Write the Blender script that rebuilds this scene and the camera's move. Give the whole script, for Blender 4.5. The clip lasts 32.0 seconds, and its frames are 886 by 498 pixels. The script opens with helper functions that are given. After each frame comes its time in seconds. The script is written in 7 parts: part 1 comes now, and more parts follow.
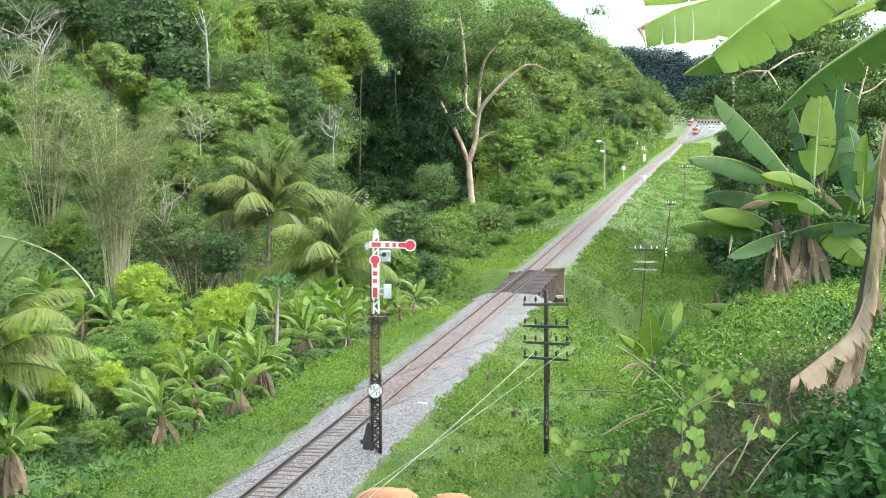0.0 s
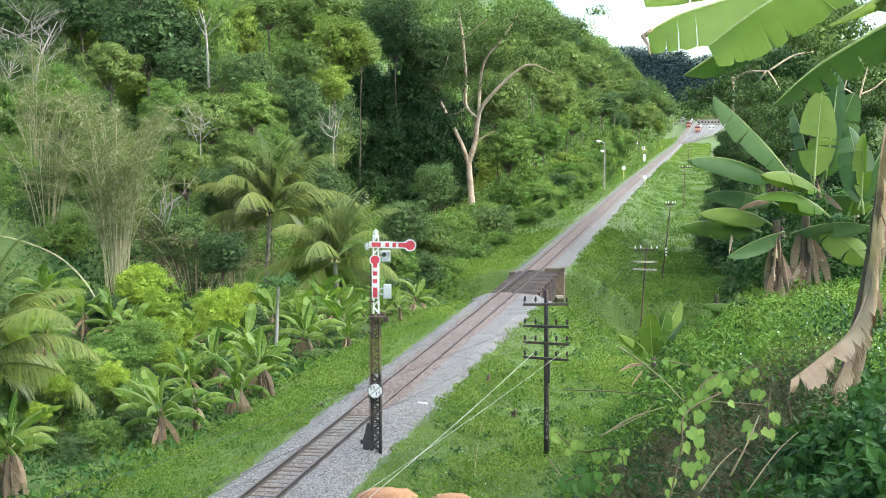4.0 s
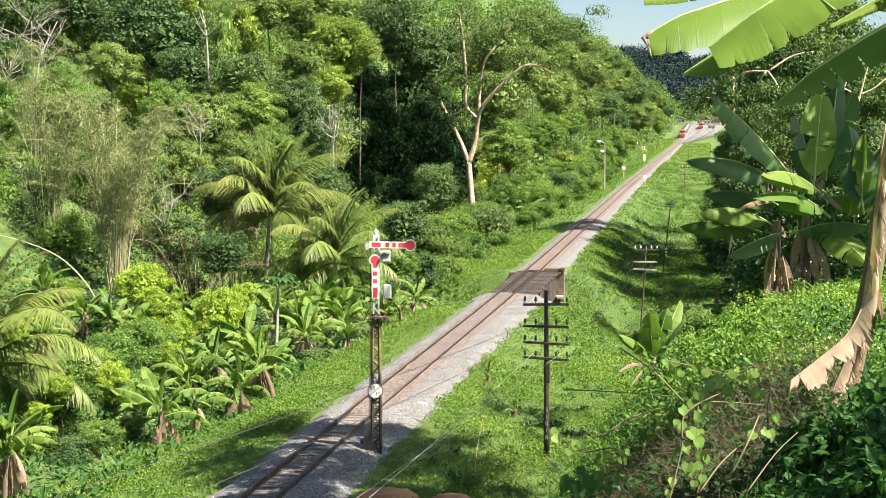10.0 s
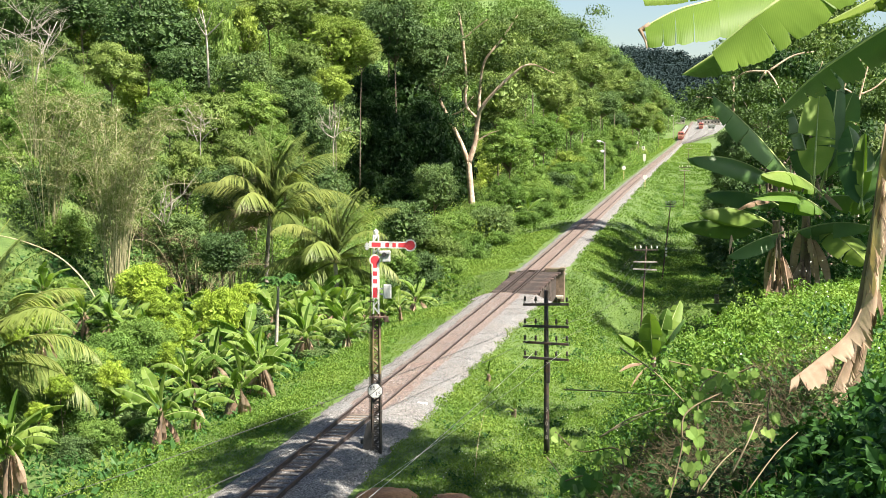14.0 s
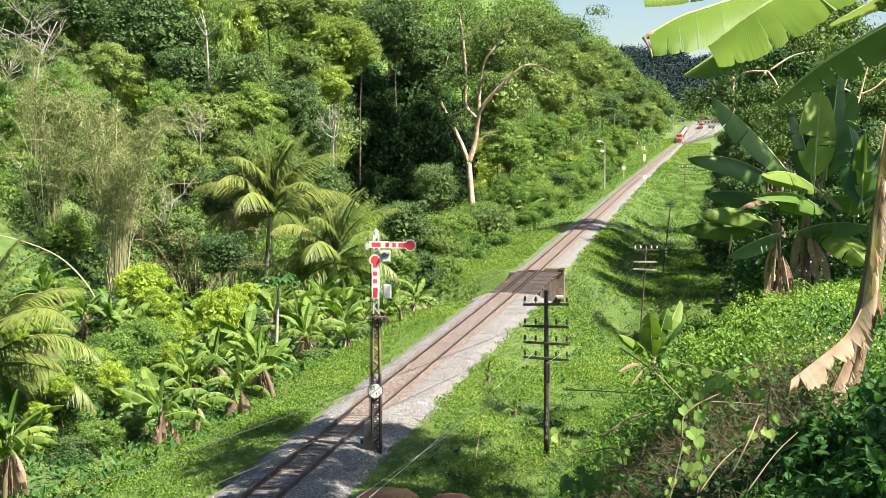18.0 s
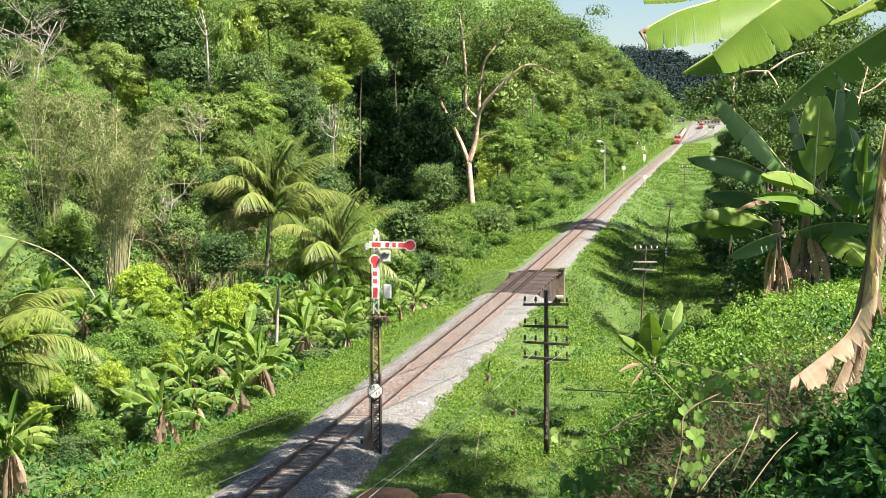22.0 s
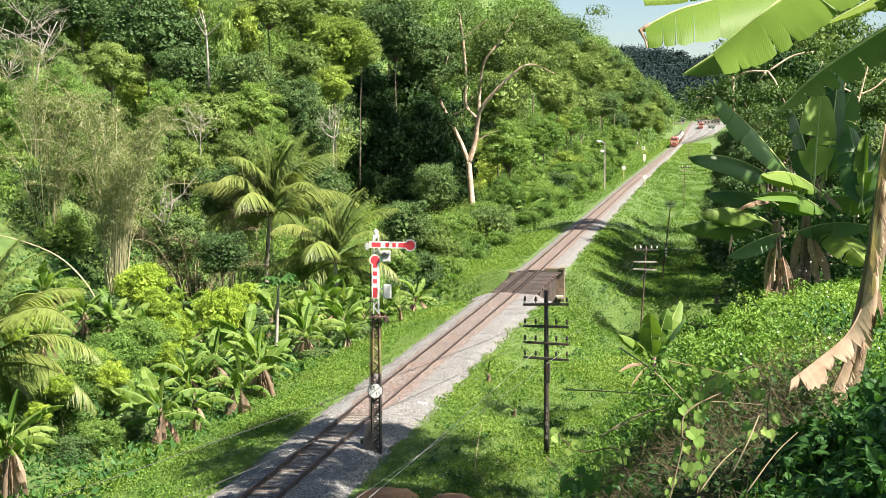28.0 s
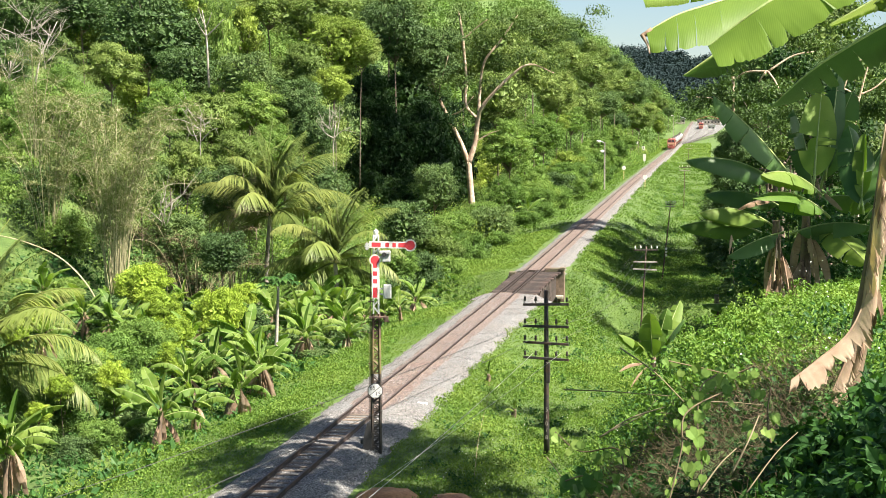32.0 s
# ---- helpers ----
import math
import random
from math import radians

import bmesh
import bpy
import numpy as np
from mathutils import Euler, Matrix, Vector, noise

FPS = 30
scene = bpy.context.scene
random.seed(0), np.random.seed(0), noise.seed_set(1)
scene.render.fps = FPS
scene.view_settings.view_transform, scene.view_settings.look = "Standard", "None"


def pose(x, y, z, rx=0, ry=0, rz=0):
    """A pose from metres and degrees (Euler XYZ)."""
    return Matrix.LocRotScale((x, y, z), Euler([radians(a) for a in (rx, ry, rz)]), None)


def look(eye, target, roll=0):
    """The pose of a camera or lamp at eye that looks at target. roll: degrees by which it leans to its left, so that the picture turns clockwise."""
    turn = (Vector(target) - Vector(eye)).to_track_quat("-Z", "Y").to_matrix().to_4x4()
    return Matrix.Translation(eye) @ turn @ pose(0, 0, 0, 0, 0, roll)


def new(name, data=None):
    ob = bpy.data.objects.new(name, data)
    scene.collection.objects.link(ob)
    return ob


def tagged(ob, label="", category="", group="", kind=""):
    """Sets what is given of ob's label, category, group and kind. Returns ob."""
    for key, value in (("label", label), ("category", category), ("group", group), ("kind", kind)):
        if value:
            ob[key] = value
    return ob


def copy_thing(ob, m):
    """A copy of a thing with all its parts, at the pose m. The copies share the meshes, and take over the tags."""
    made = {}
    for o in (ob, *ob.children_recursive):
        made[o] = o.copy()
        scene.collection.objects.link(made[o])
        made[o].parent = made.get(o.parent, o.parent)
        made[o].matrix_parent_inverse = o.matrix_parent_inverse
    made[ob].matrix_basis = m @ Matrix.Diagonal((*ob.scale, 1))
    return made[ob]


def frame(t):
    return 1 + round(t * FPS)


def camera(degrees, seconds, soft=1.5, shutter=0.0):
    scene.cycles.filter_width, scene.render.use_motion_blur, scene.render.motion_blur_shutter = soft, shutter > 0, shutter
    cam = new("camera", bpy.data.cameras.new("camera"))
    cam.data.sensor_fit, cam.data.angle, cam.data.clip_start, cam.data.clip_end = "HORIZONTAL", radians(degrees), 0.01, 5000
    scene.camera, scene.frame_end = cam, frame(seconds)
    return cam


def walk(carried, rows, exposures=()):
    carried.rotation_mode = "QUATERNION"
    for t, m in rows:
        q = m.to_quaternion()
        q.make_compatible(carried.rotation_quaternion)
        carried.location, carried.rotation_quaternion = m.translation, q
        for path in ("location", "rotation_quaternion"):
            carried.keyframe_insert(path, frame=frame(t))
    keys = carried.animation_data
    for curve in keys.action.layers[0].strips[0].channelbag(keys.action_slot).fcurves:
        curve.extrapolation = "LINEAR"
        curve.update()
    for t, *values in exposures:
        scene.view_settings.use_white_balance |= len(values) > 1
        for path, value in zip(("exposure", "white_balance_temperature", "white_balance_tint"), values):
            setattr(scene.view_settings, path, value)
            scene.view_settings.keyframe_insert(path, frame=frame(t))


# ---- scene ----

# ---- camera: fixed on the hillside above the line, long lens ----
EYE = (0.0, 0.0, 11.55)
cam = camera(30.26, 32.0, soft=0.9)
walk(cam, [(0.0, pose(*EYE, 90 - 4.633, 0, 0)), (32.0, pose(*EYE, 90 - 4.633, 0, 0))],
     exposures=[(0.0, 3.38), (4.1, 3.38), (4.9, 2.0), (32.0, 2.0)])

# ---- world, sun ----
SUN_DIR = Vector((0.50, -0.28, 0.82)).normalized()
world = bpy.data.worlds.new("world")
scene.world = world
world.use_nodes = True
wn = world.node_tree.nodes
sky = wn.new("ShaderNodeTexSky")
sky.sky_type = "NISHITA"
sky.sun_disc = False
sky.sun_elevation = math.asin(SUN_DIR.z)
sky.sun_rotation = math.atan2(SUN_DIR.x, SUN_DIR.y)
sky.air_density, sky.dust_density, sky.ozone_density = 1.0, 0.2, 4.5
world.node_tree.links.new(sky.outputs[0], wn["Background"].inputs[0])
wn["Background"].inputs[1].default_value = 0.033
sun_data = bpy.data.lights.new("sun", "SUN")
sun_data.energy, sun_data.angle, sun_data.color = 5.0, radians(0.6), (1.0, 0.915, 0.80)
sun = new("sun", sun_data)
sun.matrix_world = look(SUN_DIR * 300, (0, 0, 0))


# ---- materials ----
def nodes_of(name):
    m = bpy.data.materials.new(name)
    m.use_nodes = True
    nt = m.node_tree
    b = nt.nodes["Principled BSDF"]
    return m, nt, b


def ramp(nt, fac, stops):
    r = nt.nodes.new("ShaderNodeValToRGB")
    el = r.color_ramp.elements
    while len(el) < len(stops):
        el.new(0.5)
    for e, (p, c) in zip(el, stops):
        e.position, e.color = p, (*c, 1)
    nt.links.new(fac, r.inputs[0])
    return r.outputs[0]


def tex(nt, scale, detail=4.0, rough=0.6, kind="ShaderNodeTexNoise", coord="Object", squash=(1, 1, 1)):
    c = nt.nodes.new("ShaderNodeTexCoord")
    mp = nt.nodes.new("ShaderNodeMapping")
    mp.inputs["Scale"].default_value = squash
    t = nt.nodes.new(kind)
    t.inputs["Scale"].default_value = scale
    if kind == "ShaderNodeTexNoise":
        t.inputs["Detail"].default_value, t.inputs["Roughness"].default_value = detail, rough
    nt.links.new(c.outputs[coord], mp.inputs[0])
    nt.links.new(mp.outputs[0], t.inputs["Vector"])
    return t


def mixc(nt, fac, a, b, mode="MIX"):
    m = nt.nodes.new("ShaderNodeMix")
    m.data_type, m.blend_type = "RGBA", mode
    for sock, v in ((0, fac), (6, a), (7, b)):
        if isinstance(v, (int, float)):
            m.inputs[sock].default_value = v
        elif isinstance(v, tuple):
            m.inputs[sock].default_value = (*v, 1)
        else:
            nt.links.new(v, m.inputs[sock])
    return m.outputs[2]


def bump(nt, b, height, strength, dist):
    n = nt.nodes.new("ShaderNodeBump")
    n.inputs["Strength"].default_value, n.inputs["Distance"].default_value = strength, dist
    nt.links.new(height, n.inputs["Height"])
    nt.links.new(n.outputs[0], b.inputs["Normal"])


def surface(name, c1, c2, scale, rough=0.85, metal=0.0, fine=None, bump_s=0.3, bump_d=0.01, stain=None, squash=(1, 1, 1), coord="Object", vary=0.0):
    """Two-scale noise paint: c1 to c2 by coarse noise, fine grain on top, an optional stain colour; vary: from piece to piece."""
    m, nt, b = nodes_of(name)
    t = tex(nt, scale, 5, 0.62, coord=coord, squash=squash)
    col = ramp(nt, t.outputs[0], [(0.32, c1), (0.68, c2)])
    f = tex(nt, fine or scale * 9, 3, 0.6, coord=coord, squash=squash)
    g = ramp(nt, f.outputs[0], [(0.3, (0.72, 0.72, 0.72)), (0.7, (1.15, 1.15, 1.15))])
    col = mixc(nt, 1.0, col, g, "MULTIPLY")
    if stain:
        st = tex(nt, scale * 0.35, 5, 0.7, coord=coord)
        k = ramp(nt, st.outputs[0], [(0.5, (0, 0, 0)), (0.66, (1, 1, 1))])
        col = mixc(nt, k, col, stain)
    if vary > 0:
        info = nt.nodes.new("ShaderNodeObjectInfo")
        v = ramp(nt, info.outputs["Random"], [(0.0, (1 - vary,) * 3), (1.0, (1 + 0.5 * vary,) * 3)])
        col = mixc(nt, 1.0, col, v, "MULTIPLY")
    nt.links.new(col, b.inputs["Base Color"])
    b.inputs["Roughness"].default_value, b.inputs["Metallic"].default_value = rough, metal
    bump(nt, b, f.outputs[0], bump_s, bump_d)
    return m


def foliage(name, dark, mid, light, patch=0.4, gloss=0.5, through_light=0.25, island=0.30, veins=0.0, edge=None, sheen=0.14, across="Y"):
    """Leaves: colour by leaf, by plant and by patches of a few metres; light shines through the blade."""
    m, nt, b = nodes_of(name)
    geo = nt.nodes.new("ShaderNodeNewGeometry")
    info = nt.nodes.new("ShaderNodeObjectInfo")
    t = tex(nt, patch, 3, 0.6, coord="Object")
    add = nt.nodes.new("ShaderNodeMath")
    add.operation = "MULTIPLY_ADD"
    nt.links.new(geo.outputs["Random Per Island"], add.inputs[0])
    add.inputs[1].default_value = island
    nt.links.new(t.outputs[0], add.inputs[2])
    add2 = nt.nodes.new("ShaderNodeMath")
    add2.operation = "MULTIPLY_ADD"
    nt.links.new(info.outputs["Random"], add2.inputs[0])
    add2.inputs[1].default_value = 0.45
    nt.links.new(add.outputs[0], add2.inputs[2])
    rg = nt.nodes.new("ShaderNodeMapRange")
    rg.inputs["From Min"].default_value, rg.inputs["From Max"].default_value = 0.35, 1.40
    nt.links.new(add2.outputs[0], rg.inputs["Value"])
    col = ramp(nt, rg.outputs["Result"], [(0.12, dark), (0.52, mid), (0.92, light)])
    if island < 0.1:
        rg.inputs["From Min"].default_value, rg.inputs["From Max"].default_value = 0.22, 1.05
    if veins > 0:
        # side veins across the blade, and dry yellow-brown spots
        wv = nt.nodes.new("ShaderNodeTexWave")
        wv.bands_direction = across
        wv.inputs["Scale"].default_value, wv.inputs["Distortion"].default_value, wv.inputs["Detail"].default_value = veins, 1.2, 2.0
        tcn = nt.nodes.new("ShaderNodeTexCoord")
        nt.links.new(tcn.outputs["Object"], wv.inputs["Vector"])
        k = ramp(nt, wv.outputs["Fac"], [(0.1, (0.94, 0.95, 0.92)), (0.6, (1.03, 1.02, 1.02))])
        col = mixc(nt, 1.0, col, k, "MULTIPLY")
        sp = tex(nt, 7.0, 6, 0.75)
        col = mixc(nt, ramp(nt, sp.outputs[0], [(0.66, (0, 0, 0)), (0.72, (1, 1, 1))]), col, edge or (0.22, 0.17, 0.05))
        bump(nt, b, wv.outputs["Fac"], 0.08, 0.01)
    nt.links.new(col, b.inputs["Base Color"])
    b.inputs["Roughness"].default_value = gloss
    b.inputs["Specular IOR Level"].default_value = sheen
    tr = nt.nodes.new("ShaderNodeBsdfTranslucent")
    tc = mixc(nt, 1.0, col, (1.35, 1.45, 0.6), "MULTIPLY")
    nt.links.new(tc, tr.inputs["Color"])
    mx = nt.nodes.new("ShaderNodeMixShader")
    mx.inputs[0].default_value = through_light
    nt.links.new(b.outputs[0], mx.inputs[1])
    nt.links.new(tr.outputs[0], mx.inputs[2])
    nt.links.new(mx.outputs[0], nt.nodes["Material Output"].inputs[0])
    return m


MAT = {
    "leaf_forest": foliage("leaf_forest", (0.042, 0.072, 0.020), (0.108, 0.158, 0.042), (0.215, 0.265, 0.070)),
    "leaf_deep": foliage("leaf_deep", (0.038, 0.075, 0.026), (0.080, 0.135, 0.044), (0.145, 0.205, 0.066), through_light=0.15),
    "leaf_mid": foliage("leaf_mid", (0.066, 0.108, 0.027), (0.126, 0.184, 0.046), (0.215, 0.272, 0.075), through_light=0.18),
    "leaf_lime": foliage("leaf_lime", (0.100, 0.150, 0.026), (0.175, 0.245, 0.040), (0.270, 0.335, 0.066), through_light=0.18),
    # darkest leaves: the shade of the wood is put into this colour
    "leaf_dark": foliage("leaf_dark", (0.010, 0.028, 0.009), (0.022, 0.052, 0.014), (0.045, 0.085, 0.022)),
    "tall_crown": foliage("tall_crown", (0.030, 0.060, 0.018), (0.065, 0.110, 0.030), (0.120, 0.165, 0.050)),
    "leaf_bright": foliage("leaf_bright", (0.140, 0.215, 0.026), (0.240, 0.335, 0.040), (0.340, 0.425, 0.070), through_light=0.2),
    "leaf_vine": foliage("leaf_vine", (0.062, 0.124, 0.027), (0.122, 0.206, 0.045), (0.208, 0.288, 0.072)),
    "leaf_far": foliage("leaf_far", (0.042, 0.080, 0.024), (0.092, 0.155, 0.042), (0.165, 0.230, 0.066), patch=0.06, island=0.2),
    # dark blue tint stands in for haze and shade over the far ridge
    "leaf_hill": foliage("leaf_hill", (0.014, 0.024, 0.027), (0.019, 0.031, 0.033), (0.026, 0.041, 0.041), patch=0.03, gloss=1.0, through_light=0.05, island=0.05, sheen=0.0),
    "grass": foliage("grass", (0.050, 0.105, 0.018), (0.102, 0.178, 0.028), (0.165, 0.228, 0.045), patch=0.25, gloss=0.6),
    "weed": foliage("weed", (0.038, 0.095, 0.016), (0.085, 0.170, 0.026), (0.160, 0.245, 0.042), patch=0.7),
    "weed_dark": foliage("weed_dark", (0.022, 0.065, 0.018), (0.040, 0.100, 0.024), (0.070, 0.140, 0.030), patch=0.7),
    # banana leaf in three tones: plain, darkened for shade, lightened for sun
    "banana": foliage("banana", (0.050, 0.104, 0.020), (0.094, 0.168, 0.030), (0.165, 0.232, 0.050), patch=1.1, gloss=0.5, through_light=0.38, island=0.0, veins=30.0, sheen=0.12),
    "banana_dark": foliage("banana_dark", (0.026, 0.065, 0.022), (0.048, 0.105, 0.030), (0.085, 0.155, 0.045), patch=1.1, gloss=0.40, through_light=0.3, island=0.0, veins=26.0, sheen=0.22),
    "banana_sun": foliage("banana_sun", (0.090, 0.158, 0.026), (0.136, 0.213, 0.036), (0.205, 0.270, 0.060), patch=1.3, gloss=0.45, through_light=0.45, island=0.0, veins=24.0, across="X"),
    "palm": foliage("palm", (0.075, 0.112, 0.026), (0.138, 0.178, 0.044), (0.235, 0.252, 0.080), patch=0.4, gloss=0.4),
    "bamboo_leaf": foliage("bamboo_leaf", (0.090, 0.125, 0.045), (0.150, 0.185, 0.070), (0.235, 0.255, 0.110), patch=0.5, gloss=0.6),
    "dead_leaf": foliage("dead_leaf", (0.11, 0.072, 0.048), (0.26, 0.180, 0.125), (0.43, 0.325, 0.240), patch=3.0, gloss=0.8, through_light=0.2, island=0.0, veins=45.0, edge=(0.10, 0.06, 0.04)),
    "straw_pale": foliage("straw_pale", (0.10, 0.082, 0.05), (0.18, 0.148, 0.092), (0.28, 0.235, 0.15), patch=1.2, gloss=0.85, through_light=0.1, island=0.0),
    "straw": foliage("straw", (0.040, 0.031, 0.019), (0.105, 0.082, 0.050), (0.28, 0.225, 0.130), patch=1.2, gloss=0.85, through_light=0.1),
    "bark_pale": surface("bark_pale", (0.36, 0.26, 0.18), (0.62, 0.48, 0.36), 1.2, 0.9, bump_s=0.5, bump_d=0.03, stain=(0.22, 0.15, 0.10)),
    "bark": surface("bark", (0.08, 0.06, 0.045), (0.20, 0.16, 0.12), 1.5, 0.92, bump_s=0.6, bump_d=0.03),
    "bark_grey": surface("bark_grey", (0.20, 0.18, 0.15), (0.42, 0.38, 0.32), 1.8, 0.9, bump_s=0.4, bump_d=0.02),
    "culm": surface("culm", (0.22, 0.21, 0.11), (0.42, 0.38, 0.22), 3.0, 0.55, bump_s=0.1),
    "sheath": surface("sheath", (0.05, 0.036, 0.024), (0.20, 0.135, 0.085), 6.0, 0.85, bump_s=0.5, bump_d=0.02, squash=(1, 1, 0.2), stain=(0.12, 0.14, 0.04)),
    "midrib": surface("midrib", (0.16, 0.24, 0.06), (0.28, 0.33, 0.11), 4.0, 0.5, bump_s=0.1),
    "rust": surface("rust", (0.014, 0.010, 0.008), (0.040, 0.025, 0.020), 5.0, 0.75, 0.25, bump_s=0.3, bump_d=0.004),
    "railhead": surface("railhead", (0.030, 0.022, 0.019), (0.070, 0.052, 0.045), 3.0, 0.55, 0.3, bump_s=0.1, bump_d=0.002),
    "sleeper": surface("sleeper", (0.13, 0.10, 0.08), (0.27, 0.22, 0.175), 4.0, 0.9, bump_s=0.4, bump_d=0.01, stain=(0.13, 0.10, 0.08), vary=0.25),
    "timber": surface("timber", (0.040, 0.030, 0.026), (0.105, 0.080, 0.068), 3.0, 0.9, bump_s=0.5, bump_d=0.01, stain=(0.09, 0.055, 0.045), vary=0.6),
    "masonry": surface("masonry", (0.075, 0.055, 0.04), (0.21, 0.15, 0.105), 1.6, 0.95, bump_s=0.7, bump_d=0.04, stain=(0.07, 0.08, 0.04)),
    "concrete": surface("concrete", (0.30, 0.27, 0.21), (0.50, 0.46, 0.37), 2.0, 0.9, bump_s=0.3, stain=(0.18, 0.17, 0.11)),
    "steel_black": surface("steel_black", (0.018, 0.017, 0.016), (0.05, 0.045, 0.04), 4.0, 0.6, 0.3, stain=(0.10, 0.055, 0.035)),
    "steel_yellow": surface("steel_yellow", (0.075, 0.062, 0.026), (0.19, 0.155, 0.06), 5.0, 0.65, 0.1, stain=(0.09, 0.05, 0.03)),
    "steel_rusty": surface("steel_rusty", (0.05, 0.035, 0.026), (0.14, 0.085, 0.06), 5.0, 0.75, 0.2),
    "white_paint": surface("white_paint", (0.66, 0.64, 0.58), (0.82, 0.80, 0.76), 3.0, 0.5, bump_s=0.1, stain=(0.55, 0.50, 0.42)),
    "red_paint": surface("red_paint", (0.55, 0.035, 0.05), (0.70, 0.060, 0.075), 4.0, 0.45, bump_s=0.1),
    "black_paint": surface("black_paint", (0.012, 0.012, 0.012), (0.03, 0.03, 0.03), 4.0, 0.6, bump_s=0.1),
    "sign_white": surface("sign_white", (0.55, 0.55, 0.53), (0.70, 0.70, 0.68), 3.0, 0.5, bump_s=0.05),
    "grey_box": surface("grey_box", (0.42, 0.43, 0.42), (0.58, 0.58, 0.56), 3.0, 0.5, 0.2, bump_s=0.1),
    "soil": surface("soil", (0.28, 0.13, 0.06), (0.45, 0.24, 0.12), 1.2, 0.95, bump_s=0.6, bump_d=0.05),
    "wire": surface("wire", (0.025, 0.025, 0.025), (0.05, 0.05, 0.05), 2.0, 0.7, 0.0, bump_s=0.0),
    "wire_pale": surface("wire_pale", (0.24, 0.24, 0.22), (0.34, 0.33, 0.30), 2.0, 0.5, 0.2, bump_s=0.0),
    "loco_red": surface("loco_red", (0.20, 0.050, 0.040), (0.30, 0.080, 0.062), 0.8, 0.42, bump_s=0.05),
    "loco_orange": surface("loco_orange", (0.42, 0.23, 0.14), (0.52, 0.31, 0.20), 0.8, 0.42, bump_s=0.05),
    "glass_dark": surface("glass_dark", (0.012, 0.014, 0.016), (0.025, 0.028, 0.03), 1.0, 0.08, bump_s=0.0),
    "tank_white": surface("tank_white", (0.22, 0.215, 0.21), (0.38, 0.37, 0.36), 0.7, 0.45, bump_s=0.05, stain=(0.22, 0.20, 0.18)),
    "under": surface("under", (0.03, 0.026, 0.024), (0.08, 0.07, 0.06), 1.5, 0.85, bump_s=0.2),
    "roof_tin": surface("roof_tin", (0.35, 0.35, 0.36), (0.55, 0.55, 0.56), 0.6, 0.5, 0.3, bump_s=0.1),
    "roof_red": surface("roof_red", (0.30, 0.09, 0.06), (0.45, 0.15, 0.10), 0.6, 0.7, bump_s=0.1),
    "wall_paint": surface("wall_paint", (0.20, 0.18, 0.15), (0.34, 0.31, 0.27), 0.6, 0.8, bump_s=0.1),
    "flower": surface("flower", (0.75, 0.75, 0.72), (0.85, 0.85, 0.82), 5.0, 0.6, bump_s=0.0),
    "lamp_yellow": surface("lamp_yellow", (0.62, 0.50, 0.22), (0.75, 0.62, 0.30), 3.0, 0.5, bump_s=0.05),
}


def ballast_material(name, tints):
    """Crushed stone: every stone its own grey, by cells about 6 cm wide, in relief, with broad stains."""
    m, nt, b = nodes_of(name)
    v = tex(nt, 17.0, kind="ShaderNodeTexVoronoi")
    bw = nt.nodes.new("ShaderNodeRGBToBW")
    nt.links.new(v.outputs["Color"], bw.inputs[0])
    col = ramp(nt, bw.outputs[0], [(0.1, tints[0]), (0.5, tints[1]), (0.9, tints[2])])
    t = tex(nt, 0.45, 5, 0.65)
    st = ramp(nt, t.outputs[0], [(0.42, (1, 1, 1)), (0.7, (0.96, 0.88, 0.82))])
    col = mixc(nt, 1.0, col, st, "MULTIPLY")
    d = ramp(nt, v.outputs["Distance"], [(0.25, (1, 1, 1)), (0.75, (0.30, 0.28, 0.26))])
    col = mixc(nt, 1.0, col, d, "MULTIPLY")
    nt.links.new(col, b.inputs["Base Color"])
    b.inputs["Roughness"].default_value = 0.92
    inv = nt.nodes.new("ShaderNodeMath")
    inv.operation = "SUBTRACT"
    inv.inputs[0].default_value = 1.0
    nt.links.new(v.outputs["Distance"], inv.inputs[1])
    bump(nt, b, inv.outputs[0], 0.9, 0.04)
    return m


MAT["ballast"] = ballast_material("ballast", [(0.085, 0.088, 0.088), (0.195, 0.198, 0.197), (0.345, 0.348, 0.343)])
MAT["ballast_red"] = ballast_material("ballast_red", [(0.085, 0.062, 0.054), (0.185, 0.14, 0.12), (0.31, 0.25, 0.22)])


# ---- geometry helpers ----
RNG = np.random.default_rng(7)


def mesh_of(name, V, faces, mat):
    me = bpy.data.meshes.new(name)
    me.from_pydata(np.asarray(V, float).tolist(), [], [list(f) for f in faces] if not isinstance(faces, np.ndarray) else faces.tolist())
    for m in (mat if isinstance(mat, (list, tuple)) else [mat]):
        me.materials.append(MAT[m])
    return me


def smooth(me):
    me.polygons.foreach_set("use_smooth", [True] * len(me.polygons))
    return me


def part(name, me, parent, label=""):
    ob = new(name, me)
    ob.parent = parent
    return tagged(ob, label)


def thing(name, label, category, at=None, group="", kind=""):
    ob = new(name)
    ob.empty_display_size = 0.2
    if at is not None:
        ob.matrix_basis = at
    return tagged(ob, label, category, group, kind)


def join(*pieces):
    """Merge (V, faces) pieces."""
    V, F, n = [], [], 0
    for v, f in pieces:
        v = np.asarray(v, float)
        V.append(v)
        F.extend([[i + n for i in q] for q in f])
        n += len(v)
    return np.concatenate(V), F


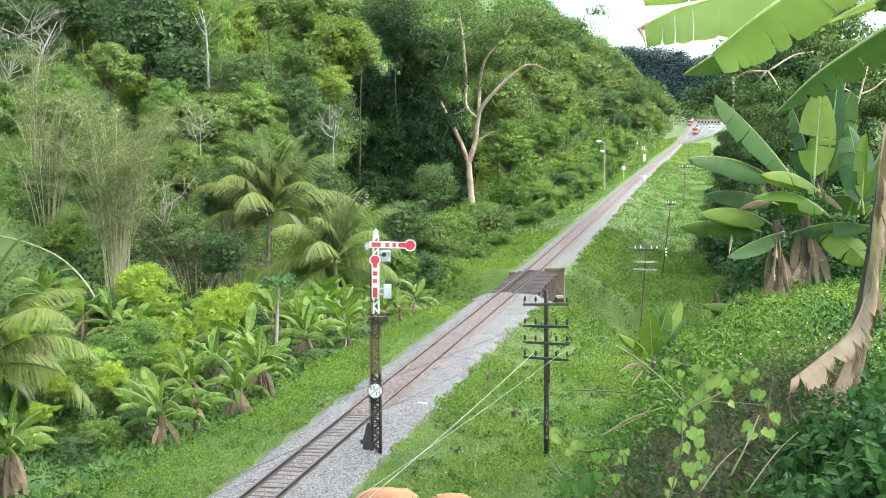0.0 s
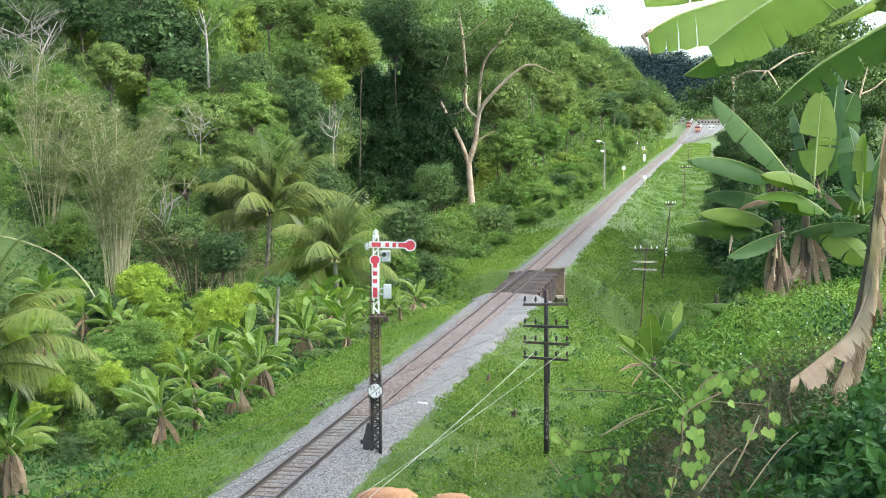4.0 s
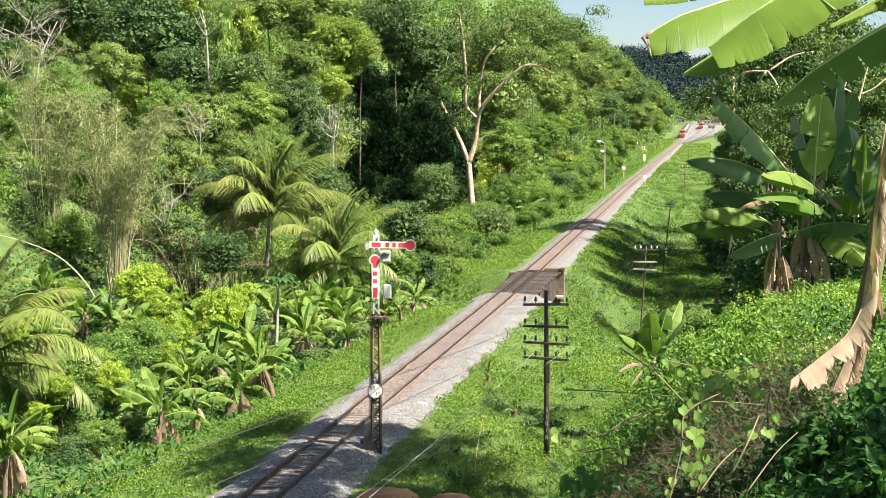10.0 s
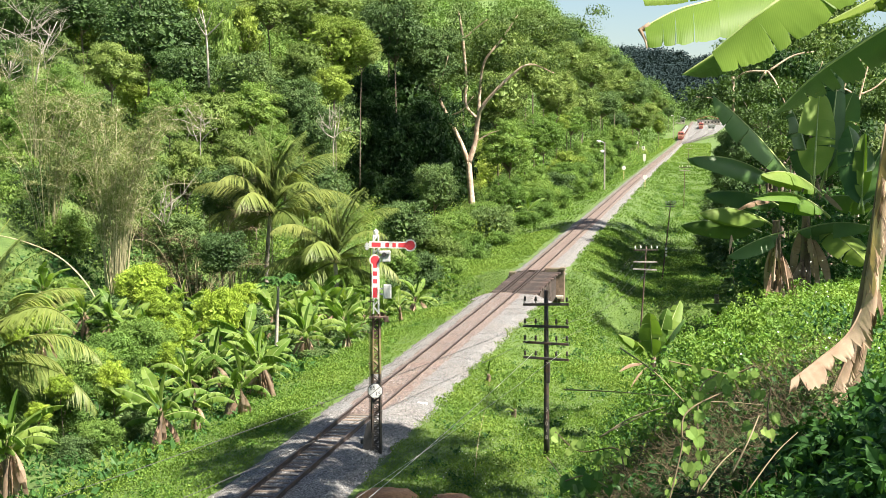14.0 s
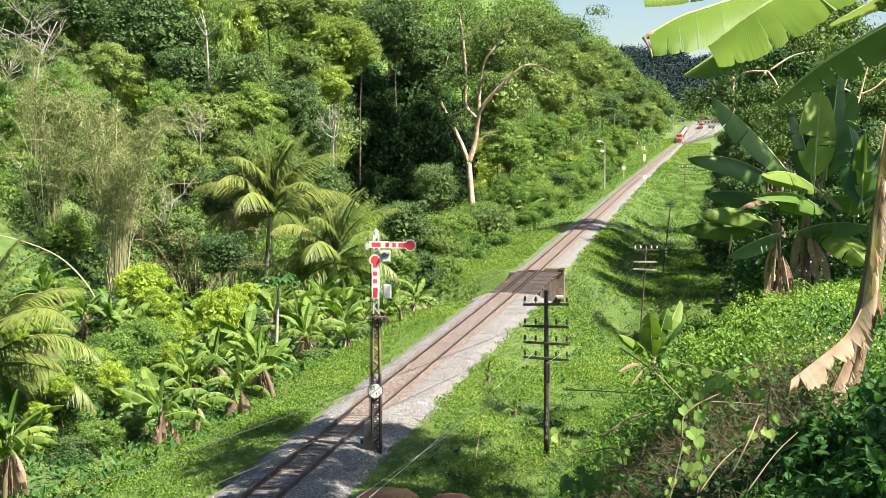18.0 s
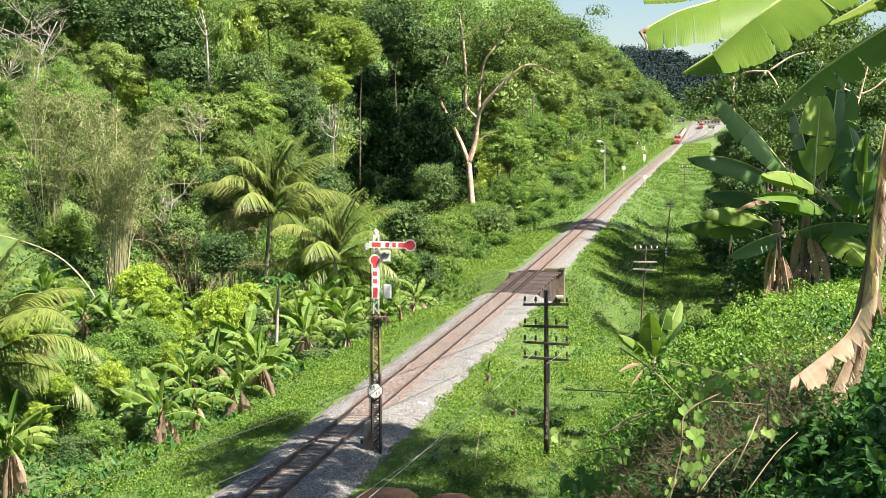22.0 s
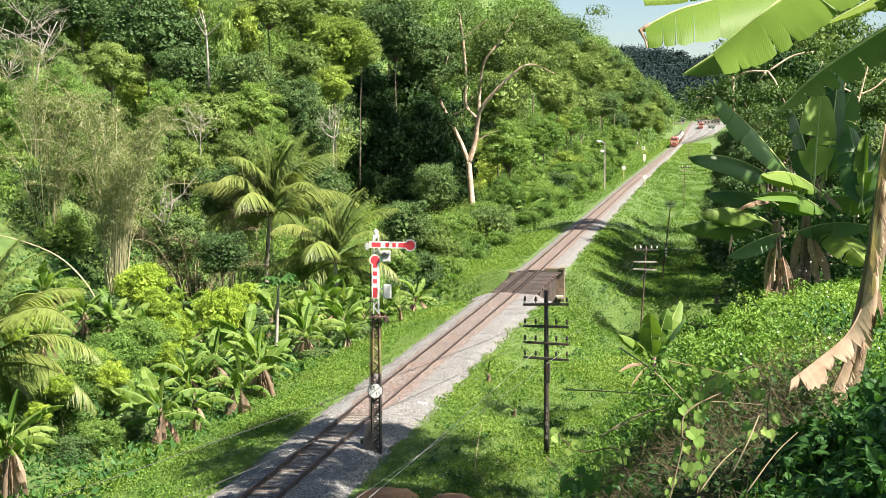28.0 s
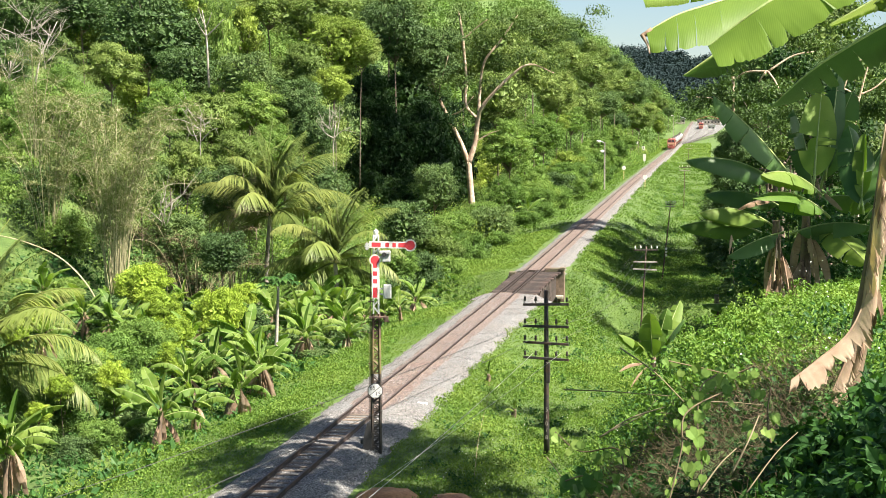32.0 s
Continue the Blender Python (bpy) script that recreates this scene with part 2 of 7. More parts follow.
def box(cx, cy, cz, sx, sy, sz, bevel=0.0):
    """A block; with bevel, its upright and lying edges are cut by chamfers."""
    if bevel <= 0:
        x, y, z = sx / 2, sy / 2, sz / 2
        v = [(cx + a * x, cy + b * y, cz + c * z) for a in (-1, 1) for b in (-1, 1) for c in (-1, 1)]
        return np.array(v), [(0, 1, 3, 2), (4, 6, 7, 5), (0, 4, 5, 1), (2, 3, 7, 6), (0, 2, 6, 4), (1, 5, 7, 3)]
    bm = bmesh.new()
    bmesh.ops.create_cube(bm, size=1, matrix=Matrix.Translation((cx, cy, cz)) @ Matrix.Diagonal((sx, sy, sz, 1)))
    bmesh.ops.bevel(bm, geom=bm.edges[:], offset=bevel, segments=1, affect="EDGES")
    bm.verts.ensure_lookup_table()
    v = np.array([p.co[:] for p in bm.verts])
    f = [[q.index for q in p.verts] for p in bm.faces]
    bm.free()
    return v, f


def turn(piece, m):
    v = np.asarray(piece[0], float)
    a = np.array(m)
    return v @ a[:3, :3].T + a[:3, 3], piece[1]


def tube(points, radii, n=8, cap=True):
    """A round tapering limb along points."""
    P = np.asarray(points, float)
    R = np.broadcast_to(np.asarray(radii, float), (len(P),))
    T = np.gradient(P, axis=0)
    T /= np.linalg.norm(T, axis=1, keepdims=True) + 1e-9
    ref = np.array([0.0, 0, 1]) if abs(T[:, 2]).mean() < 0.8 else np.array([1.0, 0, 0])
    A = np.cross(T, ref)
    A /= np.linalg.norm(A, axis=1, keepdims=True) + 1e-9
    B = np.cross(T, A)
    th = np.linspace(0, 2 * np.pi, n, endpoint=False)
    V = P[:, None] + R[:, None, None] * (np.cos(th)[None, :, None] * A[:, None] + np.sin(th)[None, :, None] * B[:, None])
    V = V.reshape(-1, 3)
    F = []
    for i in range(len(P) - 1):
        for j in range(n):
            k = (j + 1) % n
            F.append((i * n + j, i * n + k, (i + 1) * n + k, (i + 1) * n + j))
    if cap:
        F.append(tuple(range(n))[::-1])
        F.append(tuple(range((len(P) - 1) * n, len(P) * n)))
    return V, F


def bent(points, steps=6):
    """A smooth curve through control points (Catmull-Rom)."""
    P = np.asarray(points, float)
    P = np.concatenate([[2 * P[0] - P[1]], P, [2 * P[-1] - P[-2]]])
    out = []
    for i in range(1, len(P) - 2):
        for t in np.linspace(0, 1, steps, endpoint=False):
            a, b, c, d = P[i - 1], P[i], P[i + 1], P[i + 2]
            out.append(0.5 * (2 * b + (c - a) * t + (2 * a - 5 * b + 4 * c - d) * t * t + (3 * b - 3 * c + d - a) * t ** 3))
    out.append(P[-2])
    return np.array(out)


def spin(profile, n=12):
    """A turned body: (radius, z) pairs about the z axis."""
    th = np.linspace(0, 2 * np.pi, n, endpoint=False)
    V = [(r * math.cos(a), r * math.sin(a), z) for r, z in profile for a in th]
    F = []
    for i in range(len(profile) - 1):
        for j in range(n):
            k = (j + 1) % n
            F.append((i * n + j, i * n + k, (i + 1) * n + k, (i + 1) * n + j))
    F.append(tuple(range(n))[::-1])
    F.append(tuple(range((len(profile) - 1) * n, len(profile) * n)))
    return np.array(V), F


def prism(outline, y0, y1):
    """An outline in x and z, extruded along y."""
    n = len(outline)
    V = [(x, y0, z) for x, z in outline] + [(x, y1, z) for x, z in outline]
    F = [tuple(range(n)), tuple(range(n, 2 * n))[::-1]]
    F += [(i, i + n, (i + 1) % n + n, (i + 1) % n) for i in range(n)]
    return np.array(V), F


def strew(TV, TF, P, Y, U, S):
    """Many copies of a small template, merged: P places, Y the template's y direction, U its rough up, S size."""
    TV, P, Y, U = (np.asarray(a, float) for a in (TV, P, Y, U))
    S = np.broadcast_to(np.asarray(S, float), (len(P),))
    Y = Y / (np.linalg.norm(Y, axis=1, keepdims=True) + 1e-9)
    X = np.cross(Y, U)
    X /= np.linalg.norm(X, axis=1, keepdims=True) + 1e-9
    Z = np.cross(X, Y)
    M = np.stack([X, Y, Z], axis=2) * S[:, None, None]
    V = np.einsum("nij,vj->nvi", M, TV) + P[:, None]
    n, k = len(P), len(TV)
    TF = np.asarray(TF)
    F = (TF[None] + (np.arange(n) * k)[:, None, None]).reshape(-1, TF.shape[1])
    return V.reshape(-1, 3), F


def stack(*pieces):
    """Merge (V, F) pieces whose F are arrays of one width."""
    V, F, n = [], [], 0
    for v, f in pieces:
        V.append(v)
        F.append(np.asarray(f) + n)
        n += len(v)
    return np.concatenate(V), np.concatenate(F)


def unit(n, rng=RNG):
    v = rng.normal(size=(n, 3))
    return v / np.linalg.norm(v, axis=1, keepdims=True)


LEAF = (np.array([(0, 0, 0), (-0.30, 0.45, 0.06), (0, 1, -0.12), (0.30, 0.45, 0.06)]), [(0, 2, 1), (0, 3, 2)])
BLADE = (np.array([(-0.05, 0, 0), (0.05, 0, 0), (0.045, 0.5, 0.0), (-0.045, 0.5, 0), (0.0, 1.0, -0.22)]), [(0, 1, 2), (0, 2, 3), (3, 2, 4)])
# a pointed leaf with a fold along its rib and a drooping tip
LEAF_FINE = (np.array([(0, 0, 0), (-0.20, 0.22, 0.05), (0.20, 0.22, 0.05), (0, 0.25, 0.0), (-0.27, 0.5, 0.05), (0.27, 0.5, 0.05), (0, 0.52, -0.02),
                       (-0.16, 0.78, 0.0), (0.16, 0.78, 0.0), (0, 0.8, -0.07), (0, 1.05, -0.18)]),
             [(0, 3, 1), (0, 2, 3), (1, 3, 6), (1, 6, 4), (3, 2, 5), (3, 5, 6), (4, 6, 9), (4, 9, 7), (6, 5, 8), (6, 8, 9), (7, 9, 10), (9, 8, 10)])
# a simpler pointed leaf for herbs
LEAF_HERB = (np.array([(0, 0, 0), (-0.25, 0.35, 0.05), (0, 0.4, -0.01), (0.25, 0.35, 0.05), (-0.19, 0.7, 0.01), (0, 0.72, -0.05), (0.19, 0.7, 0.01), (0, 1.05, -0.18)]),
             [(0, 2, 1), (0, 3, 2), (1, 2, 5), (1, 5, 4), (2, 3, 6), (2, 6, 5), (4, 5, 7), (5, 6, 7)])
# a heart-shaped vine leaf
LEAF_HEART = (np.array([(0, 0, 0), (-0.26, -0.12, 0.06), (0.26, -0.12, 0.06), (-0.46, 0.18, 0.05), (0.46, 0.18, 0.05), (0, 0.3, -0.02),
                        (-0.34, 0.55, 0.02), (0.34, 0.55, 0.02), (0, 0.65, -0.06), (0, 1.0, -0.2)]),
              [(0, 5, 3), (0, 3, 1), (0, 4, 5), (0, 2, 4), (3, 5, 8), (3, 8, 6), (5, 4, 7), (5, 7, 8), (6, 8, 9), (8, 7, 9)])


# ---- the lie of the land: x to the right, y along the view, the line runs straight, slightly to the right ----
SLOPE, SHIFT = 0.1624, -13.45


# the line wavers a little from the straight
WAVER = bent([(-60, -0.3), (20, -0.28), (49, -0.21), (69, -0.10), (84, 0.03), (100, 0.17), (123, 0.23), (160, 0.15), (220, 0.0), (300, -0.18), (500, -0.1), (720, 0.0), (1500, 0.0)], 6)


def track_x(y):
    return SLOPE * y + SHIFT + np.interp(y, WAVER[:, 0], WAVER[:, 1])


def sm(a, b, v):
    t = np.clip((v - a) / (b - a), 0, 1)
    return t * t * (3 - 2 * t)


def wobble(x, y):
    return (np.sin(x * 0.31 + 1.3 * np.sin(y * 0.17)) + np.sin(y * 0.23 + 1.7 * np.sin(x * 0.13 + 1))) * 0.5


def rise(y):
    """The line climbs gently towards the station."""
    return 0.0135 * np.maximum(np.asarray(y, float) - 720, 0)


def land(x, y):
    """Height of the ground; the rails' heads lie at 0."""
    x, y = np.asarray(x, float), np.asarray(y, float)
    w = x - track_x(y)
    # the bed, and the bank down to the grove or to the gully
    left = -0.45 - 0.9 * sm(2.4, 7.0, -w) - 0.4 * sm(7, 14, -w)
    foot = np.interp(y, [0, 150, 260, 420, 700, 1100], [21, 20, 15, 10, 8, 9])
    steep = np.interp(y, [0, 120, 300, 480, 700, 1500], [0.55, 0.60, 0.85, 1.2, 1.45, 1.45])
    over = np.maximum(-w - foot, 0)
    hill = 110 * (1 - np.exp(-steep * (over - 4 * (1 - np.exp(-over / 4))) / 110))
    left = left + hill + 0.8 * wobble(x * 0.5, y * 0.5) * sm(6, 20, -w)
    floor = np.interp(y, [0, 55, 75, 100, 170, 300, 500], [-0.7, -0.7, -1.4, -2.7, -2.9, -1.2, -0.4])
    wa = np.interp(y, [0, 24, 40, 60, 100, 300, 450, 700, 1100], [4.2, 5.0, 6, 8, 14, 14, 22, 48, 60])
    wb = np.interp(y, [0, 24, 40, 60, 100, 300, 450, 700, 1100], [14.5, 15.5, 19, 27, 42, 50, 60, 110, 140])
    high = np.interp(y, [0, 26, 40, 60, 100, 300, 700, 1100], [9.6, 9.4, 8.4, 8.0, 14, 22, 34, 40])
    right = -0.45 + (floor + 0.45) * sm(2.6, 8.0, w) + high * sm(wa, wb, w)
    right = right + 0.25 * wobble(x * 1.3, y * 1.3) * sm(4, 9, w) + 0.08 * wobble(x * 4, y * 4) * sm(3, 6, w)
    # the brook that passes under the bridge
    brook = -2.2 * (1 - sm(7.0, 11.5, np.abs(y - 115.8 + 0.16 * w))) * sm(-40, -20, w) * (1 - sm(14, 30, w))
    # far ridge that closes the valley
    far = 43 * sm(1250, 2100, y + 0.35 * w) * (1 + 0.2 * wobble(x * 0.02, y * 0.01))
    fade = 1 - 0.85 * sm(1050, 1600, y)
    z = np.where(w < 0, left, right) * fade + rise(y)
    return z + brook + far


def ground_sheet():
    ys = np.concatenate([np.arange(-60, 0, 4), np.arange(0, 70, 0.7), np.arange(70, 135, 0.8), np.arange(135, 320, 3.0), np.arange(320, 1300, 14.0), np.arange(1300, 2600, 60.0), [3200, 4500]])
    ws = np.concatenate([[-2500, -1500, -900, -600], np.arange(-400, -120, 20), np.arange(-120, -40, 5), np.arange(-40, -8, 1.0), np.arange(-8, 16, 0.5), np.arange(16, 40, 1.2), np.arange(40, 130, 6),
                         np.arange(130, 420, 25), [600, 900, 1500, 2500]])
    Y, W = np.meshgrid(ys, ws, indexing="ij")
    X = W + track_x(Y)
    Z = land(X, Y)
    V = np.stack([X, Y, Z], -1).reshape(-1, 3)
    n, k = Y.shape
    i = np.arange(n * k).reshape(n, k)
    F = np.stack([i[:-1, :-1], i[:-1, 1:], i[1:, 1:], i[1:, :-1]], -1).reshape(-1, 4)
    ob = new("ground", smooth(mesh_of("ground", V, F, "ground")))
    return tagged(ob, "hilly tropical ground, green with low plants over brown earth", "ground", kind="structure")


def ground_material():
    m, nt, b = nodes_of("ground")
    t = tex(nt, 0.35, 6, 0.65)
    col = ramp(nt, t.outputs[0], [(0.32, (0.045, 0.090, 0.016)), (0.60, (0.085, 0.140, 0.026)), (0.80, (0.085, 0.092, 0.036))])
    f = tex(nt, 9.0, 4, 0.7)
    g = ramp(nt, f.outputs[0], [(0.3, (0.55, 0.55, 0.5)), (0.7, (1.2, 1.2, 1.1))])
    nt.links.new(mixc(nt, 1.0, col, g, "MULTIPLY"), b.inputs["Base Color"])
    b.inputs["Roughness"].default_value = 0.95
    bump(nt, b, f.outputs[0], 0.8, 0.1)
    return m


MAT["ground"] = ground_material()
ground_sheet()

# ---- the railway ----
TURN = math.degrees(math.atan(-SLOPE))
COS = math.cos(math.atan(SLOPE))


def along(y, side=0.0, z=0.0, rz=0.0):
    """A pose on the line: its y axis points along the rails."""
    return pose(track_x(y) + side * COS, y - side * COS * SLOPE, z, 0, 0, TURN + rz)


def strip(name, profile, y0, y1, step, mats, pick=None, uneven=0.0, seed=3, low=False):
    """A long bed: an open profile of (side, z), carried along the line."""
    rng = np.random.default_rng(seed)
    ys = np.arange(y0, y1 + step, step)
    k = len(profile)
    V = []
    for y in ys:
        for i, (s, z) in enumerate(profile):
            e = uneven if i in (0, k - 1) else uneven * 0.15
            s2 = s + rng.normal() * e
            z = min(z, -0.17) if low and y == ys[0] else z
            V.append((track_x(y) + s2 * COS, y - s2 * COS * SLOPE, z + float(rise(y)) + rng.normal() * uneven * 0.08))
    F = [(i * k + j, i * k + j + 1, (i + 1) * k + j + 1, (i + 1) * k + j) for i in range(len(ys) - 1) for j in range(k - 1)]
    me = mesh_of(name, V, F, mats)
    if pick:
        for p in me.polygons:
            p.material_index = pick(p.index % (k - 1))
    return me


BR0, BR1 = 108.0, 123.6   # the bridge's openings


def railway():
    bed = thing("railway_track", "single metre-gauge railway track with rusty rails on grey ballast", "track", kind="structure")
    wide = [(-2.05, -0.56), (-1.5, -0.2), (-1.05, -0.115), (-0.66, -0.13), (-0.5, -0.192), (0.5, -0.192), (0.66, -0.13), (1.05, -0.115), (1.8, -0.22), (2.6, -0.58)]
    full = [(-2.15, -0.60), (-1.5, -0.22), (-0.95, -0.15), (-0.5, -0.10), (0.5, -0.10), (0.95, -0.15), (1.9, -0.22), (2.9, -0.58)]
    far = [(s * (0.86 if s < 0 else 0.80) if abs(s) > 1 else s, z) for s, z in full]
    red = lambda j: 1 if j in (2, 3, 4) else 0
    part("ballast_bed", strip("ballast_bed", wide, 30, 65.6, 0.8, ["ballast", "ballast_red"], None, 0.16, 1), bed, "grey crushed-stone ballast bed")
    part("ballast_bed", strip("ballast_bed", full, 64, BR0 - 0.2, 0.9, ["ballast", "ballast_red"], red, 0.18, 2, True), bed, "grey and reddish crushed-stone ballast bed")
    part("ballast_bed", strip("ballast_bed", far, BR1 + 0.2, 420, 1.6, ["ballast", "ballast_red"], red, 0.14, 4), bed)
    part("ballast_bed", strip("ballast_bed", far, 420, 1500, 10, ["ballast", "ballast_red"], red, 0.1, 5), bed)
    prof = [(-0.055, -0.125), (0.055, -0.125), (0.055, -0.113), (0.01, -0.10), (0.01, -0.035), (0.033, -0.028), (0.033, -0.006), (0.024, 0), (-0.024, 0), (-0.033, -0.006), (-0.033, -0.028), (-0.01, -0.035), (-0.01, -0.10), (-0.055, -0.113)]
    for y0, y1, up in ((30, 720, 0.0), (720, 1500, 0.0135 * COS)):
        ys = np.concatenate([np.arange(y0, min(y1, 330), 3.0), np.arange(max(y0, 330), y1 + 1, 13.0)])
        k = len(prof)
        for s in (-0.533, 0.533):
            v = [(float(track_x(y)) + (s + 1.2 * a) * COS, y - (s + 1.2 * a) * COS * SLOPE, (1.35 * z) + float(rise(y))) for y in ys for a, z in prof]
            f = [(i * k + j, i * k + (j + 1) % k, (i + 1) * k + (j + 1) % k, (i + 1) * k + j) for i in range(len(ys) - 1) for j in range(k)]
            me = mesh_of("rail", v, f, ["rust", "railhead"])
            for p in me.polygons:
                if 5 < p.index % k < 9:
                    p.material_index = 1
            part("rail", me, bed, "rusty steel rail with a worn head")
    # sleepers: those near the eye singly, the rest in one mesh
    sv = box(0, 0, -0.225, 2.0, 0.15, 0.13, 0.012)
    variants = []
    for i in range(4):
        r = np.random.default_rng(i)
        variants.append(mesh_of("sleeper", sv[0] + r.normal(size=sv[0].shape) * 0.006, sv[1], "sleeper"))
    rng = np.random.default_rng(11)
    y, n = 44.0, 0
    rest = []
    while y < 420:
        if not BR0 < y < BR1:
            m = along(y, rng.normal() * 0.03, rng.normal() * 0.006, rng.normal() * 0.9)
            if n < 120:
                part("sleeper", variants[n % 4], bed).matrix_basis = m
            else:
                rest.append(turn(sv, m))
            n += 1
        y += 0.61 * COS
    part("sleepers", mesh_of("sleepers", *join(*rest), "sleeper"), bed, "row of sleepers sunk in the ballast")["kind"] = "stuff"
    # loose stones
    rng = np.random.default_rng(21)
    n = 26000
    yy = 46 + 70 * rng.random(n) ** 1.3
    side = rng.uniform(-2.75, 3.1, n)
    keep = (np.abs(np.abs(side) - 0.533) > 0.1) & ~((yy > BR0 - .3) & (yy < BR1 + .3)) & ~((np.abs(side) < 1.05) & (yy < 64))
    yy, side = yy[keep], side[keep]
    prx = np.where(yy < 64, 0, 1)
    z = np.where(prx == 0, np.interp(side, *zip(*wide)), np.interp(side, *zip(*full)))
    P = np.stack([track_x(yy) + side * COS, yy - side * COS * SLOPE, z + 0.004], 1)
    T = (np.array([(0, 0, 0.6), (0.6, 0.1, 0), (-0.1, 0.55, 0.1), (-0.55, -0.1, -0.05), (0.05, -0.6, 0.05), (0, 0, -0.5)]),
         [(0, 1, 2), (0, 2, 3), (0, 3, 4), (0, 4, 1)])
    Vs, Fs = strew(*T, P, unit(len(P), rng), unit(len(P), rng), rng.uniform(0.025, 0.06, len(P)))
    part("loose_stones", mesh_of("loose_stones", Vs, Fs, "stone"), bed, "loose grey ballast stones")["kind"] = "stuff"


def stone_material():
    m, nt, b = nodes_of("stone")
    g = nt.nodes.new("ShaderNodeNewGeometry")
    col = ramp(nt, g.outputs["Random Per Island"], [(0.0, (0.08, 0.08, 0.08)), (0.5, (0.21, 0.21, 0.208)), (0.8, (0.36, 0.355, 0.35)), (1.0, (0.28, 0.22, 0.19))])
    t = tex(nt, 30, 3)
    k = ramp(nt, t.outputs[0], [(0.3, (0.8, 0.8, 0.8)), (0.7, (1.1, 1.1, 1.1))])
    nt.links.new(mixc(nt, 1.0, col, k, "MULTIPLY"), b.inputs["Base Color"])
    b.inputs["Roughness"].default_value = 0.9
    return m


MAT["stone"] = stone_material()
railway()


def bridge():
    br = thing("railway_bridge", "short open-deck railway bridge with timbers between masonry abutments", "bridge", None)
    ln = (BR1 - BR0) / COS
    for s in (-0.55, 0.55):
        v, f = prism([(-0.14, -0.95), (0.14, -0.95), (0.14, -0.92), (0.02, -0.90), (0.02, -0.34), (0.14, -0.32), (0.14, -0.29), (-0.14, -0.29), (-0.14, -0.32), (-0.02, -0.34), (-0.02, -0.90), (-0.14, -0.92)], 0, ln)
        part("girder", mesh_of("girder", v, f, "rust"), br, "rusty steel girder").matrix_basis = along(BR0, s)
    tim = [mesh_of("bridge_timber", *box(0, 0, -0.25, 3.2, 0.24, 0.16, 0.012), "timber") for _ in range(1)]
    rng = np.random.default_rng(5)
    y = BR0 + 0.2
    while y < BR1 - 0.1:
        part("bridge_timber", tim[0], br).matrix_basis = along(y, 0.35 + rng.normal() * 0.06, 0, rng.normal() * 0.6)
        y += 0.52
    for s in (-0.32, 0.32):
        part("guard_rail", mesh_of("guard_rail", *box(0, ln / 2, -0.07, 0.07, ln, 0.11, 0.012), "rust"), br, "rusty guard rail between the running rails").matrix_basis = along(BR0, s)
    # abutments, with a wing wall to the right, capped by a paler course
    for y, sgn in ((BR0, -1), (BR1, 1)):
        v, f = box(0.2, sgn * 0.55, -1.75, 3.5, 1.1, 2.9, 0.03)
        part("abutment", mesh_of("abutment", v, f, "masonry"), br, "dark weathered masonry abutment").matrix_basis = along(y)
    v, f = box(0, 0, -1.25, 1.5, 0.7, 2.7, 0.03)
    part("wing_wall", mesh_of("wing_wall", v, f, "masonry"), br, "brown masonry wing wall").matrix_basis = along(BR1 + 0.3, 1.6)
    part("coping", mesh_of("coping", *box(0, 0, 0.05, 0.4, 0.8, 0.24, 0.03), "masonry"), br, "weathered coping block").matrix_basis = along(BR1 + 0.2, 2.2)
    part("coping", mesh_of("coping", *box(0, 0, -0.38, 0.5, 0.7, 0.3, 0.03), "masonry"), br, "weathered coping block").matrix_basis = along(BR1 + 0.2, -1.6)
    part("ledge", mesh_of("ledge", *box(0, 0, -2.05, 1.3, 0.5, 0.2, 0.02), "concrete"), br, "pale concrete ledge").matrix_basis = along(BR1 - 0.35, 1.65)
    # timber side boarding
    bd = mesh_of("board", *box(0, 0, -1.2, 0.05, 0.5, 1.75, 0.006), "timber")
    y = BR0 + 2.0
    while y < BR1 - 0.4:
        part("board", bd, br).matrix_basis = along(y, 1.75, rng.normal() * 0.03)
        y += 0.85
    part("kerb_beam", mesh_of("kerb_beam", *box(0, 0, -0.9, 0.4, 0.9, 1.3, 0.03), "concrete"), br, "low pale concrete bank seat").matrix_basis = along(BR0 + 0.3, 1.7)


bridge()


# ---- the semaphore signal beside the line ----
def lettering(body, size, mat, parent, m, name="lettering"):
    cu = bpy.data.curves.new(name, "FONT")
    cu.body, cu.size, cu.align_x, cu.align_y, cu.extrude = body, size, "CENTER", "CENTER", 0.002
    tmp = bpy.data.objects.new(name, cu)
    me = bpy.data.meshes.new_from_object(tmp)
    bpy.data.objects.remove(tmp)
    me.materials.clear()
    me.materials.append(MAT[mat])
    ob = part(name, me, parent)
    ob.matrix_basis = m
    return ob


def disc_arm(length, r, w):
    """Outline of a signal arm with a round end, in x and z."""
    pts = [(-0.22, -w / 2), (length - r * 0.9, -w / 2)]
    a0 = math.asin(w / 2 / r)
    for a in np.linspace(-math.pi + a0, math.pi - a0, 21):
        pts.append((length + r * math.cos(a), r * math.sin(a)))
    pts += [(length - r * 0.9, w / 2), (-0.22, w / 2)]
    return pts


